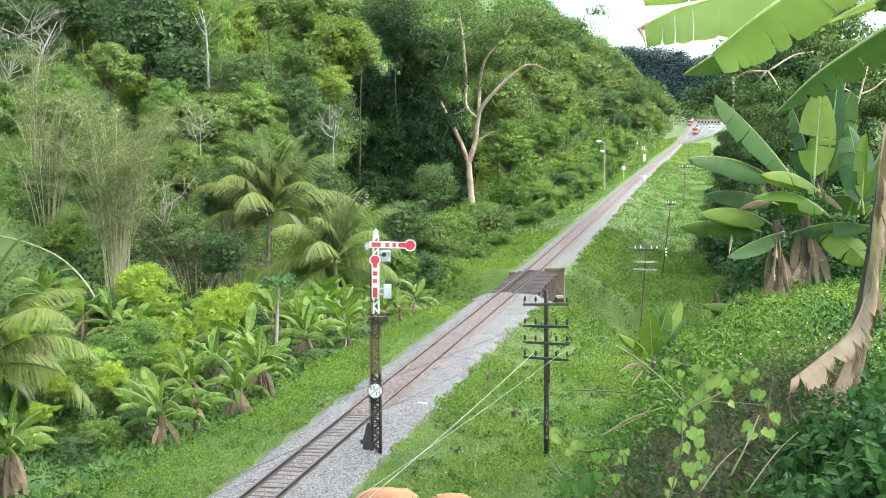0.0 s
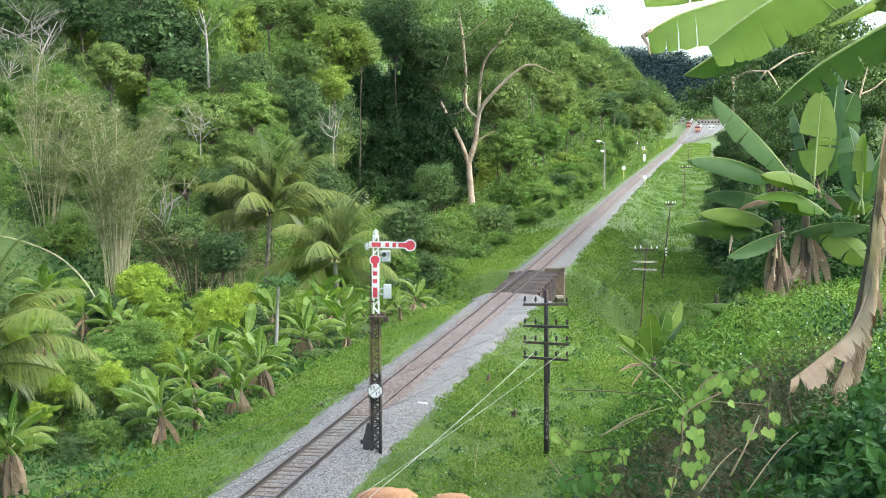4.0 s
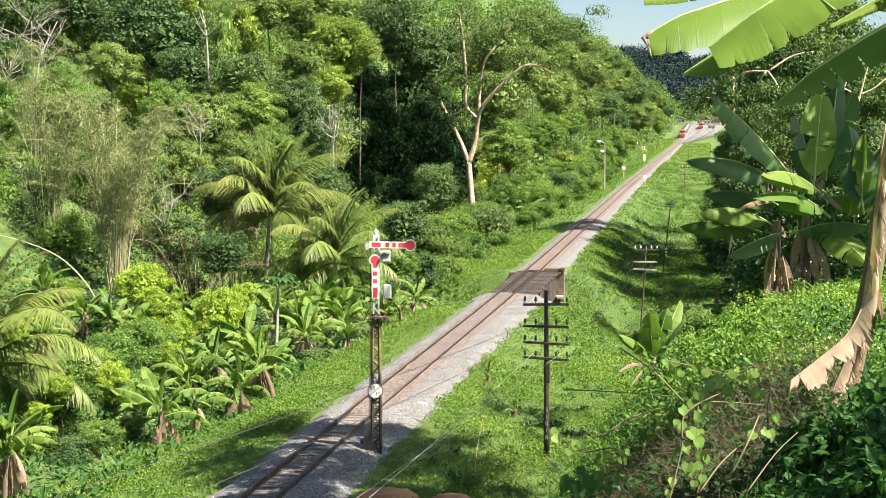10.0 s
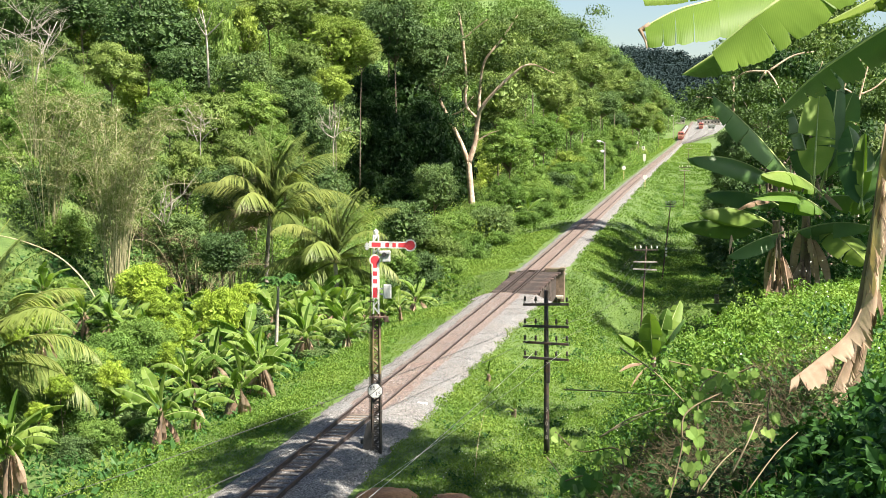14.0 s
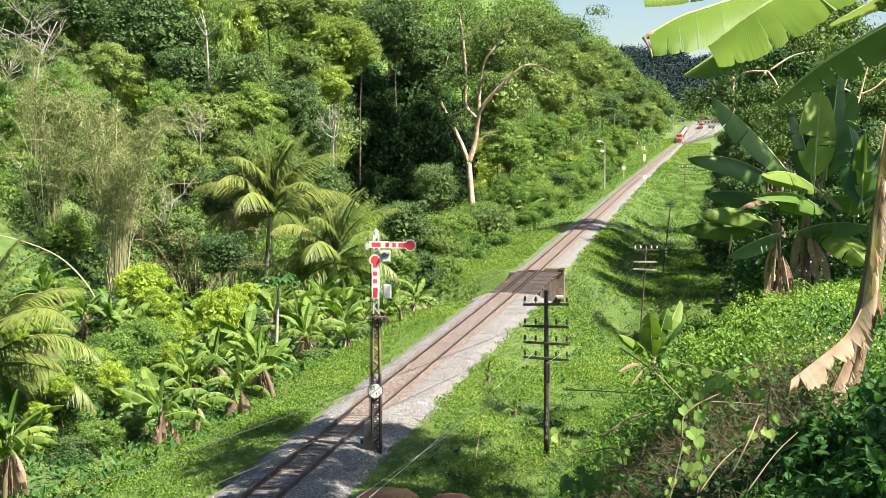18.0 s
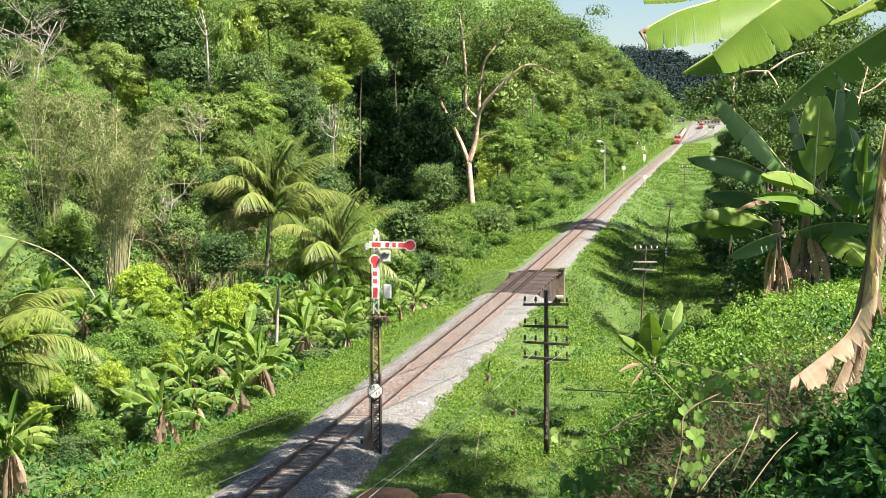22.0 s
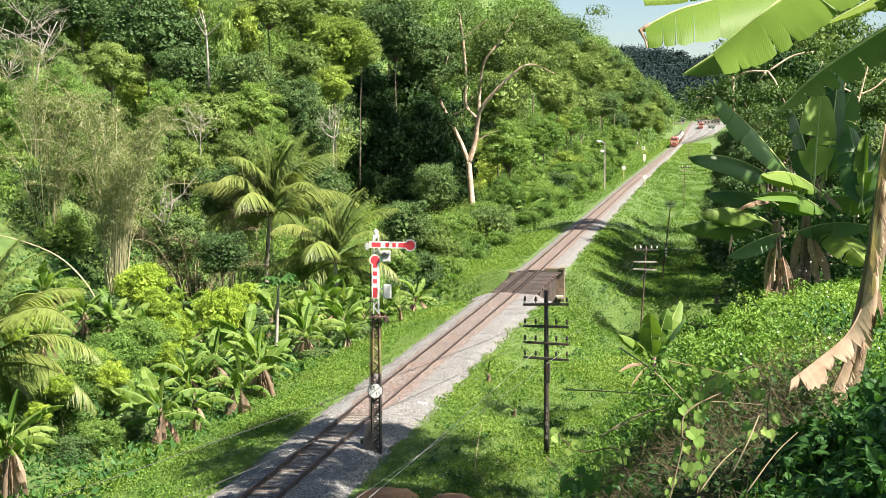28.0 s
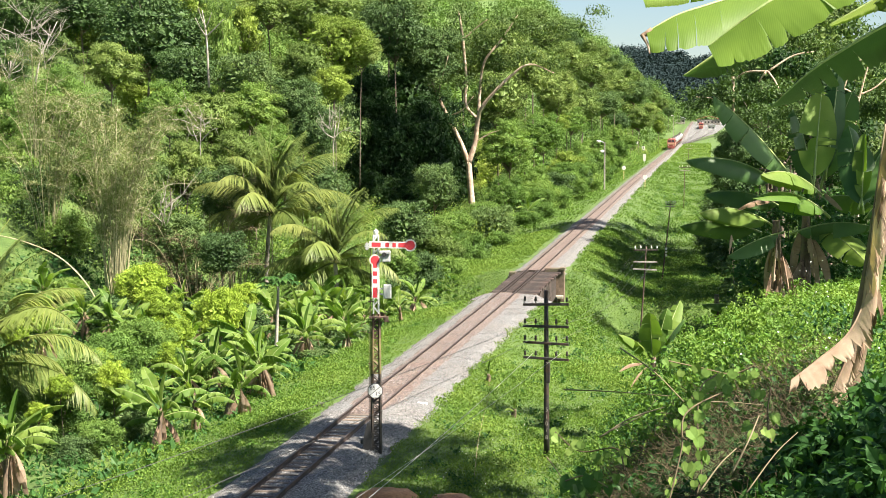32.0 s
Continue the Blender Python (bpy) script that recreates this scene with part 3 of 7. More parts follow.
def semaphore():
    sx, sy = -2.36, 57.4
    s = thing("semaphore_signal", "semaphore signal with two red-and-white arms on a lattice mast", "railway signal", pose(sx, sy, -0.55))
    # lattice mast: four corner angles and zigzag lacing, darker below and yellowed above
    for z0, z1, mat in ((0.0, 3.05, "steel_black"), (3.05, 4.3, "steel_yellow"), (4.3, 5.17, "steel_rusty")):
        pieces = []
        for x in (-1, 1):
            for y in (-1, 1):
                wd0, wd1 = 0.150 - 0.008 * z0, 0.150 - 0.008 * z1
                pieces.append(tube([(x * wd0, y * wd0, z0), (x * wd1, y * wd1, z1)], 0.05, 4))
        z, k = z0, 1
        while z < z1 - 0.2:
            wd = 0.150 - 0.008 * z
            for y in (-1, 1):
                pieces.append(tube([(-wd, y * wd, z), (wd, y * wd, z)], 0.022, 4))
                pieces.append(tube([(-k * wd, y * wd, z), (k * wd, y * wd, z + 0.23)], 0.030, 4))
                pieces.append(tube([(y * wd, -k * wd, z), (y * wd, k * wd, z + 0.23)], 0.030, 4))
            z, k = z + 0.25, -k
        part("mast_section", mesh_of("mast_section", *join(*pieces), mat), s, {"steel_black": "black lattice mast section", "steel_yellow": "yellowed lattice mast section", "steel_rusty": "rusty lattice mast section"}[mat])
    pieces = [tube([(x * 0.09, y * 0.09, 5.17), (x * 0.085, y * 0.085, 7.95)], 0.03, 4) for x in (-1, 1) for y in (-1, 1)]
    for i in range(12):
        z = 5.2 + i * 0.23
        k = 1 if i % 2 else -1
        for y in (-1, 1):
            pieces.append(tube([(-k * 0.09, y * 0.09, z), (k * 0.09, y * 0.09, z + 0.2)], 0.022, 4))
    part("mast_section", mesh_of("mast_section", *join(*pieces), "white_paint"), s, "white-painted upper mast section")
    part("finial", mesh_of("finial", *join(turn(spin([(0.10, 0), (0.11, 0.05), (0.06, 0.09), (0.09, 0.16), (0.09, 0.24), (0.03, 0.28), (0.01, 0.32)], 10), pose(0, 0, 7.85))), "white_paint"), s, "white pointed mast cap")
    # horizontal arm
    arm = part("home_arm", mesh_of("home_arm", *prism(disc_arm(1.21, 0.215, 0.235), -0.012, 0.012), "white_paint"), s, "white-edged red signal arm held level")
    arm.matrix_basis = pose(0, -0.20, 7.62, 0, 1.2, 0)
    mn = "arm_face"
    inner = [(x, z) for x, z in disc_arm(1.21, 0.165, 0.165)][2:-2]
    faces = [("red_paint", [(0.80, -0.07)] + inner + [(0.80, 0.07)])]
    for a, b in ((-0.14, 0.18), (0.34, 0.47), (0.59, 0.71)):
        faces.append(("red_paint", [(a, -0.075), (b, -0.075), (b, 0.075), (a, 0.075)]))
    for mat, o in faces:
        part(mn, mesh_of(mn, *prism(o, -0.018, -0.013), mat), arm, "red painted field")
    # lower arm, hanging along the mast with its disc on top
    low = part("distant_arm", mesh_of("distant_arm", *prism(disc_arm(1.13, 0.20, 0.235), -0.012, 0.012), "white_paint"), s, "white-edged red signal arm turned upright")
    low.matrix_basis = pose(-0.02, -0.22, 5.95, 0, -90, 0)
    inner = [(x, z) for x, z in disc_arm(1.13, 0.155, 0.155)][2:-2]
    part(mn, mesh_of(mn, *prism([(0.86, -0.06)] + inner + [(0.86, 0.06)], -0.018, -0.013), "red_paint"), low, "red painted field")
    for a, b in ((-0.19, 0.16), (0.31, 0.46), (0.58, 0.73)):
        part(mn, mesh_of(mn, *prism([(a, -0.075), (b, -0.075), (b, 0.075), (a, 0.075)], -0.018, -0.013), "red_paint"), low, "red painted field")
    # spectacle, lamp and boxes
    part("spectacle", mesh_of("spectacle", *join(box(-0.28, -0.2, 7.56, 0.22, 0.03, 0.05), turn(spin([(0.02, -0.02), (0.06, -0.02), (0.06, 0.02), (0.02, 0.02)], 12), pose(-0.3, -0.2, 7.63, 90)), turn(spin([(0.02, -0.02), (0.06, -0.02), (0.06, 0.02), (0.02, 0.02)], 12), pose(-0.3, -0.2, 7.49, 90))), "grey_box"), s, "small grey spectacle frame")
    lamp = part("signal_lamp", mesh_of("signal_lamp", *join(box(0.36, -0.05, 7.20, 0.30, 0.3, 0.38, 0.02), turn(box(0.33, -0.1, 7.34, 0.38, 0.34, 0.10, 0.02), pose(0, 0, 0)), box(0.16, 0, 7.17, 0.2, 0.05, 0.05)), "grey_box"), s, "pale grey signal lamp case")
    part("hood", mesh_of("hood", *turn(spin([(0.07, 0), (0.08, 0.16)], 10), pose(0.30, -0.2, 7.28, 90)), "black_paint"), lamp)
    part("relay_box", mesh_of("relay_box", *join(box(0.40, -0.02, 5.95, 0.28, 0.22, 0.5, 0.02), box(0.40, -0.14, 5.95, 0.24, 0.02, 0.44, 0.005), box(0.2, 0, 6.05, 0.2, 0.05, 0.05), box(0.2, 0, 5.85, 0.2, 0.05, 0.05)), "grey_box"), s, "pale grey steel relay box")
    part("platform_bracket", mesh_of("platform_bracket", *join(box(0.05, -0.1, 5.05, 0.6, 0.35, 0.05), tube([(0.3, -0.1, 5.05), (0.12, -0.1, 4.7)], 0.02, 5), box(0.36, -0.15, 4.99, 0.16, 0.12, 0.2, 0.01)), "steel_rusty"), s, "rusty bracket with a pulley")
    for x, z1, mat in ((-0.20, 7.5, "steel_rusty"), (-0.25, 5.9, "steel_rusty")):
        part("pull_rod", mesh_of("pull_rod", *tube([(x, -0.1, 0.9), (x + 0.01, -0.1, z1)], 0.012, 5), mat), s)
    for z in (2.2, 3.4, 4.5, 5.6):
        part("rod_guide", mesh_of("rod_guide", *box(-0.17, -0.1, z, 0.22, 0.05, 0.04), "steel_rusty"), s)
    part("weight_box", mesh_of("weight_box", *join(prism([(-0.46, -0.1), (-0.16, -0.1), (-0.16, 0.85), (-0.2, 1.3), (-0.32, 1.3), (-0.46, 0.75)], -0.26, 0.08), box(-0.50, -0.1, 0.62, 0.12, 0.2, 0.16, 0.02)), "black_paint"), s, "black counterweight lever case")
    part("footing", mesh_of("footing", *box(-0.05, 0, -0.12, 0.75, 0.6, 0.3, 0.03), "concrete"), s, "concrete footing")
    # eight-sided speed board
    a = [(0.285 * math.cos(t), 0.285 * math.sin(t)) for t in np.arange(8) * math.pi / 4 + math.pi / 8]
    b = [(x * 0.90, z * 0.90) for x, z in a]
    sg = part("speed_board", mesh_of("speed_board", *prism(a, -0.01, 0.01), "black_paint"), s, "white eight-sided speed board with a black border")
    sg.matrix_basis = pose(-0.03, -0.22, 2.45)
    part("board_face", mesh_of("board_face", *prism(b, -0.016, -0.012), "sign_white"), sg)
    part("diagonal", mesh_of("diagonal", *turn(box(0, -0.018, 0, 0.52, 0.004, 0.022), pose(0, 0, 0, 0, -40, 0)), "black_paint"), sg)
    lettering("65", 0.20, "black_paint", sg, pose(-0.09, -0.02, 0.105, 90), "numerals")
    lettering("15", 0.20, "black_paint", sg, pose(0.10, -0.02, -0.105, 90), "numerals")


semaphore()


# ---- telegraph poles and wires ----
def pole(x, y, top, arms, half, lean=(0, 0), mat="steel_black", label="", number=None, caps=True, stays=False):
    z0 = float(land(x, y)) - 0.05
    h = top - z0
    p = thing("telegraph_pole", label, "utility pole", pose(x, y, z0, 0, 0, TURN - 2), group="telegraph poles along the line")
    lx, ly = lean
    path = [(lx * t, ly * t, h * t) for t in np.linspace(0, 1, 6)]
    part("shaft", smooth(mesh_of("shaft", *tube(path, np.linspace(0.11, 0.075, 6) * (1.0 if mat == "steel_black" else 0.6), 8), mat if mat == "steel_black" else "steel_rusty")), p)
    for i, z in enumerate(arms):
        t = (z - z0) / h
        a = part("crossarm", mesh_of("crossarm", *turn(box(0, -0.1, 0, 2 * half, 0.07, 0.09, 0.008), pose(lx * t, ly * t, z - z0, 0, (-2.0, 0, 2.2, 3)[i % 4] * 0.8)), mat if i else "timber"), p)
        if caps and (mat == "steel_black" or i == 0):
            for k, u in enumerate((-0.92, -0.45, 0.45, 0.92)):
                part("insulator", smooth(mesh_of("insulator", *turn(spin([(0.015, 0), (0.015, 0.08), (0.05, 0.09), (0.055, 0.14), (0.03, 0.18), (0.045, 0.2), (0.02, 0.25)], 8), pose(lx * t + u * half, ly * t - 0.1, z - z0 + 0.03)), "white_paint" if mat != "steel_black" else "steel_black")), a)
    if number:
        for i, c in enumerate(number):
            lettering(c, 0.21, "bark_grey", p, pose(0.01, -0.125, 1.45 - i * 0.25 + 0.4, 90), "numerals")
    return p


P1 = pole(3.72, 58.0, 5.36, [4.87, 4.08, 3.48, 2.93], 0.82, (-0.06, 0.1), "steel_black", "black steel telegraph pole with four crossarms among weeds", "510/8")
P2 = pole(13.0, 108.0, 2.98, [2.75, 1.95, 1.45], 0.78, (0.45, 0), "bark_grey", "slim grey leaning telegraph pole with white insulators in the gully")
P3 = pole(19.2, 143.0, 4.20, [3.9, 3.7], 0.42, (0.72, 0), "bark_grey", "slim leaning grey telegraph pole with a short crossarm")
P4 = pole(35.3, 240.0, 4.30, [4.1, 3.6], 0.8, (0.1, 0), "bark_grey", "thin distant telegraph pole with crossarms")
P5 = pole(59.0, 395.0, 4.6, [4.4, 3.8], 0.8, (0.2, 0), "bark_grey", "thin distant telegraph pole with crossarms")
part("cable_box", mesh_of("cable_box", *box(0.05, -0.16, 3.2, 0.16, 0.12, 0.75, 0.02), "steel_black"), P1)
for i, dx in enumerate((0.0, 0.12, -0.12)):
    part("stripe", mesh_of("stripe", *box(0.16 * 2.2, -0.09, 2.3 + 0.28 * i, 0.17, 0.02, 0.2), "white_paint"), P3)


def wire(a, b, sag=0.4, r=0.012, mat="wire", label="thin dark overhead wire"):
    a, b = np.array(a, float), np.array(b, float)
    t = np.linspace(0, 1, 26)[:, None]
    P = a + (b - a) * t
    P[:, 2] -= sag * 4 * t[:, 0] * (1 - t[:, 0])
    tagged(new("wire", smooth(mesh_of("wire", *tube(P, r, 5), mat))), label, "wire", "overhead wires")


for u, z in ((-0.75, 4.25), (0.75, 4.25), (-0.75, 3.66), (0.4, 3.66), (-0.7, 3.12)):
    wire((3.8 + u, 57.9, z), (13.3 + u, 107.9, z - 2.0), 0.7, 0.006)
wire((3.2, 57.9, 4.25), (-22.0, 4.0, 3.9), 0.5, 0.009)
wire((3.2, 57.9, 3.66), (-21.0, 4.0, 2.7), 0.6, 0.009)
wire((3.2, 57.9, 3.12), (-9.8, 6.0, 2.75), 0.45, 0.010, "wire_pale", "thin pale overhead wire")
wire((4.2, 57.9, 3.12), (-12.2, 6.0, 2.5), 0.35, 0.007, "wire_pale", "thin pale overhead wire")
for u, z in ((-0.7, 2.8), (0.7, 2.8), (-0.6, 2.0)):
    wire((13.4 + u, 107.9, z), (19.9 + u * 0.5, 142.9, z + 1.15), 0.6, 0.006)
    wire((19.9 + u * 0.5, 142.9, z + 1.15), (35.3 + u, 239.9, z + 1.4), 1.2, 0.006)
for i in range(5):
    wire((19.75, 142.9, 3.6 - 0.15 * i), (15.2 + 0.35 * i, 139.0, -1.4), 0.02, 0.004, "wire_pale", "pale stay wire of a leaning pole")


# ---- signs and posts along the line ----
def sign_post(x, y, h, kind, label):
    z = float(land(x, y)) - 0.05
    s = thing("track_sign", label, "railway sign", pose(x, y, z, 0, 0, TURN))
    part("post", mesh_of("post", *tube([(0, 0, 0), (0, 0, h)], 0.06, 6), "lamp_yellow" if kind != "board" else "white_paint"), s)
    if kind == "disc":
        part("disc", mesh_of("disc", *turn(spin([(0.36, -0.02), (0.38, 0), (0.36, 0.02)], 18), pose(0, -0.08, h, 90)), "white_paint"), s, "round white disc")
    elif kind == "board":
        part("board", mesh_of("board", *box(0, -0.08, h - 0.7, 0.65, 0.05, 1.7, 0.02), "white_paint"), s, "tall white board")
    elif kind == "box":
        part("board", mesh_of("board", *box(0, -0.08, h - 0.4, 1.0, 0.3, 1.2, 0.04), "white_paint"), s, "white case")
        part("window", mesh_of("window", *box(0, -0.25, h - 0.3, 0.35, 0.05, 0.5), "black_paint"), s)
    else:
        part("cap", mesh_of("cap", *box(0, 0, h, 0.3, 0.2, 0.35, 0.03), "lamp_yellow"), s, "yellowish cap")


sign_post(33.6, 272.5, 1.95, "disc", "round white disc sign on a yellowish post beside the ballast")
sign_post(34.2, 310.0, 2.3, "disc", "round white disc sign on a yellowish post on the grass")
sign_post(50.6, 412.0, 2.4, "board", "tall white track board on the grass verge")
sign_post(63.5, 520.0, 3.2, "box", "white board on a thin post on the grass verge")
sign_post(78.3, 587.0, 1.3, "post", "short yellowish marker post on the verge")
sign_post(66.8, 540.0, 1.9, "post", "thin yellowish marker post on the verge")
sign_post(61.4, 520.0, 5.2, "box", "white signal case at the foot of the wood")


def lamp_post(x, y, h, label, double=False):
    z = float(land(x, y)) - 0.05
    s = thing("lamp_post", label, "street lamp", pose(x, y, z, 0, 0, TURN))
    part("shaft", mesh_of("shaft", *tube([(0, 0, 0), (0, 0, h)], np.array([0.14, 0.10]), 8), "bark_grey"), s)
    part("bracket", mesh_of("bracket", *tube([(0, 0, h - 0.2), (-0.5, -0.1, h + 0.1), (-1.0, -0.2, h + 0.1)], 0.06, 6), "grey_box"), s)
    part("lantern", mesh_of("lantern", *turn(spin([(0.1, -0.1), (0.36, 0.0), (0.36, 0.2), (0.1, 0.32)], 10), pose(-1.0, -0.2, h)), "white_paint"), s, "white lamp head")
    if double:
        part("lantern", mesh_of("lantern", *turn(spin([(0.1, -0.1), (0.3, 0.0), (0.3, 0.2), (0.1, 0.3)], 10), pose(-0.4, -0.2, h - 1.6)), "white_paint"), s, "white lamp head")


lamp_post(26.4, 268, 8.0, "concrete lamp post with white lamp heads among bushes", True)
lamp_post(112.3, 800, 11.5, "tall concrete lamp post at the station throat")


# ---- trees ----
def crown(name, seed, lobes, twigs, per, leaf, mat, sigma=0.42, template=LEAF, droop=0.35, under=0.45, core=0.74, hull=None):
    """Leaf sprays on the hulls of several rounded lobes (x, y, z, rx, rz), with a looser, larger-leaved inside."""
    rng = np.random.default_rng(seed)
    L = np.array(lobes, float)
    wt = L[:, 3] * (L[:, 3] + L[:, 4])
    pick = rng.choice(len(L), twigs, p=wt / wt.sum())
    d = unit(twigs, rng)
    d[:, 2] = np.where((d[:, 2] < -0.2) & (rng.random(twigs) > under), -d[:, 2], d[:, 2])
    r = rng.uniform(0.90, 1.04, twigs) * (1 + 0.15 * np.sin(d[:, 0] * 7 + pick) * np.cos(d[:, 1] * 6 + 2 * pick))
    inner = rng.random(twigs) < 0.16
    r = np.where(inner, r * 0.6, r)
    C = L[pick, :3] + d * np.stack([L[pick, 3], L[pick, 3], L[pick, 4]], 1) * r[:, None]
    n = twigs * per
    P = np.repeat(C, per, 0) + rng.normal(size=(n, 3)) * sigma * np.array([1, 1, 0.55])
    D = np.repeat(d, per, 0) * 0.25 + unit(n, rng) * 0.9
    D[:, 2] -= droop
    U = np.repeat(d, per, 0) * 1.7 + unit(n, rng) * 0.5 + np.array([0, 0, 0.35])
    U += np.repeat(d, per, 0) * 0.8
    V, F = strew(*template, P, D, U, leaf * rng.uniform(0.7, 1.3, n) * np.where(np.repeat(inner, per), 1.7, 1.0))
    # large leaves deep inside each lobe
    for l in L:
        k = int(165 * core)
        e = unit(k, rng)
        q = l[:3] + e * np.array([l[3], l[3], l[4]]) * rng.uniform(0.45, 0.82, (k, 1))
        V, F = stack((V, F), strew(*LEAF, q, unit(k, rng), e * 1.5 + 0.5 * unit(k, rng), 0.31 * l[3] * rng.uniform(0.7, 1.2, k)))
    if hull:
        k = 900
        e = unit(k, rng)
        q = np.array([0, 0, hull[2]]) + e * np.array([hull[0], hull[0], hull[1]]) * rng.uniform(0.55, 0.95, (k, 1))
        V, F = stack((V, F), strew(*LEAF, q, unit(k, rng), e * 1.5 + 0.5 * unit(k, rng), 0.26 * hull[0] * rng.uniform(0.7, 1.2, k)))
    return mesh_of(name, V, F, mat)


def trunk_mesh(name, stems, mat, n=6):
    return smooth(mesh_of(name, *join(*[tube(bent(p, 5), np.interp(np.linspace(0, 1, len(bent(p, 5))), np.linspace(0, 1, len(r)), r), n) for p, r in stems]), mat))


def round_lobes(seed, n, spread, z0, z1, r0, r1, flat=0.75):
    rng = np.random.default_rng(seed)
    out = []
    for i in range(n):
        a, q = i * 2.4 + rng.random(), spread * math.sqrt(rng.random())
        r = rng.uniform(r0, r1)
        z = rng.uniform(z0, z1) - 0.25 * q * (z1 - z0) / spread
        out.append((q * math.cos(a), q * math.sin(a), z, r, r * flat))
    return out


def make_tree(name, label, seed, lobes, twigs, per, leaf, leaf_mat, bark, h, r, category="tree", group="", at=None, sigma=0.42, limbs=6, core=0.74):
    t = thing(name, label, category, at, group)
    rng = np.random.default_rng(seed + 50)
    stems = [([(0, 0, -0.6), (0.2 * rng.normal(), 0.2 * rng.normal(), h * 0.4), (0.3 * rng.normal(), 0.3 * rng.normal(), h * 0.62)], [r * 1.25, r, r * 0.55])]
    for i in range(min(limbs, len(lobes))):
        x, y, z, lr, lz = lobes[i]
        z0 = min(h * rng.uniform(0.35, 0.7), z)
        stems.append(([(0, 0, z0), (x * 0.45, y * 0.45, (z0 + z) * 0.5 + 0.2), (x * 0.95, y * 0.95, z)], [r * 0.5, r * 0.32, r * 0.1]))
    part("trunk", trunk_mesh("trunk", stems, bark), t)
    part("crown", crown("crown", seed, lobes, twigs, per, leaf, leaf_mat, sigma, core=core), t)
    return t


def clone(ob, x, y, s=1.0, rz=0.0, sz=None, dz=0.0, label=""):
    z = float(land(x, y)) + dz
    c = copy_thing(ob, Matrix.LocRotScale((x, y, z), Euler((0, 0, radians(rz))), (s, s, sz or s)))
    if label:
        c["label"] = label
    return c


def dome(seed, n, rx, rz, sub, zc, low=-0.45):
    """Many small leaf heads over a rounded, uneven crown."""
    rng = np.random.default_rng(seed)
    d = unit(n, rng)
    d[:, 2] = np.where(d[:, 2] < low, -d[:, 2], d[:, 2])
    q = rng.uniform(0.70, 1.0, n) * (1 + 0.22 * np.sin(d[:, 0] * 4 + seed) * np.cos(d[:, 1] * 4 + 2 * d[:, 2] + seed))
    r = sub * rng.uniform(0.6, 1.3, n)
    return [(rx * d[k, 0] * q[k], rx * d[k, 1] * q[k], zc + rz * d[k, 2] * q[k], r[k], r[k] * 0.72) for k in range(n)]


FOREST = "forest trees on the hillside"


def crown_tree(name, label, seed, leaf_mat, bark, n=46, sub=0.95, leaf=0.17, twigs=1500, category="tree", group=FOREST, R=4.0, sigma=0.17, low=-0.9, deep=14.0):
    """A tree whose crown, R wide, is centred 7 above its origin; the trunk runs on into the slope."""
    k = R / 4.0
    t = thing(name, label, category, None, group)
    lobes = dome(seed, n, R * 0.86, R * 0.86, sub, 7 * k, low)
    rng = np.random.default_rng(seed + 50)
    stems = [([(0.3, 0.2, -deep), (0.1, 0, 0), (0.2 * rng.normal(), 0.2 * rng.normal(), 4 * k), (0, 0, 7.5 * k)], [0.08 * k, 0.08 * k, 0.09 * k, 0.05 * k])]
    for x, y, z, lr, lz in lobes[::5]:
        stems.append(([(0, 0, 3.5 * k), (x * 0.4, y * 0.4, (3.5 * k + z) * 0.5), (x, y, z)], [0.12 * k, 0.08 * k, 0.03 * k]))
    part("trunk", trunk_mesh("trunk", stems, bark, 5), t)
    part("crown", crown("crown", seed, lobes, twigs, 8, leaf, leaf_mat, sigma, core=0.16, hull=(R * 0.72, R * 0.72, 7 * k)), t)
    return t


kinds = [
    crown_tree("forest_tree", "broad forest tree with dense green crown on the hillside", 1, "leaf_mid", "bark"),
    crown_tree("forest_tree", "dense dark green forest tree with a clumpy crown", 2, "leaf_deep", "bark", 40, 1.1, 0.20, 1300),
    crown_tree("forest_tree", "vine-covered forest tree leafy down to the ground", 3, "leaf_vine", "bark", 60, 0.75, 0.15, 1800, low=-0.9),
    crown_tree("forest_tree", "forest tree with yellowish green feathery crown on the hillside", 4, "leaf_lime", "bark", 56, 0.8, 0.16, 1700),
    crown_tree("forest_tree", "forest tree with hanging creepers, leaves coloured dark for shade", 5, "leaf_dark", "bark", 40, 1.1, 0.22, 1200, low=-0.9),
]
used = set()


def stand(k, px, py, rx, d, ry=None, stock=None, R=4.0):
    """A tree of kind k at the bearing (px, py) and depth d, its crown rx by ry wide in the same measure."""
    stock = stock or kinds
    s, sz = rx * d / 2900 / R, (ry or rx) * d / 2900 / R
    m = Matrix.LocRotScale(((px - 784) / 2900 * d, d, 11.55 - (py - 206) / 2900 * d - 7 * sz * R / 4.0), Euler((0, 0, 0.7 * px + d)), (s, s, sz))
    if stock[k] in used:
        return copy_thing(stock[k], Matrix.LocRotScale(m.translation, m.to_quaternion(), None) @ Matrix.Diagonal((s / stock[k].scale.x, s / stock[k].scale.x, sz / stock[k].scale.z, 1)))
    used.add(stock[k])
    stock[k].matrix_basis = m
    return stock[k]


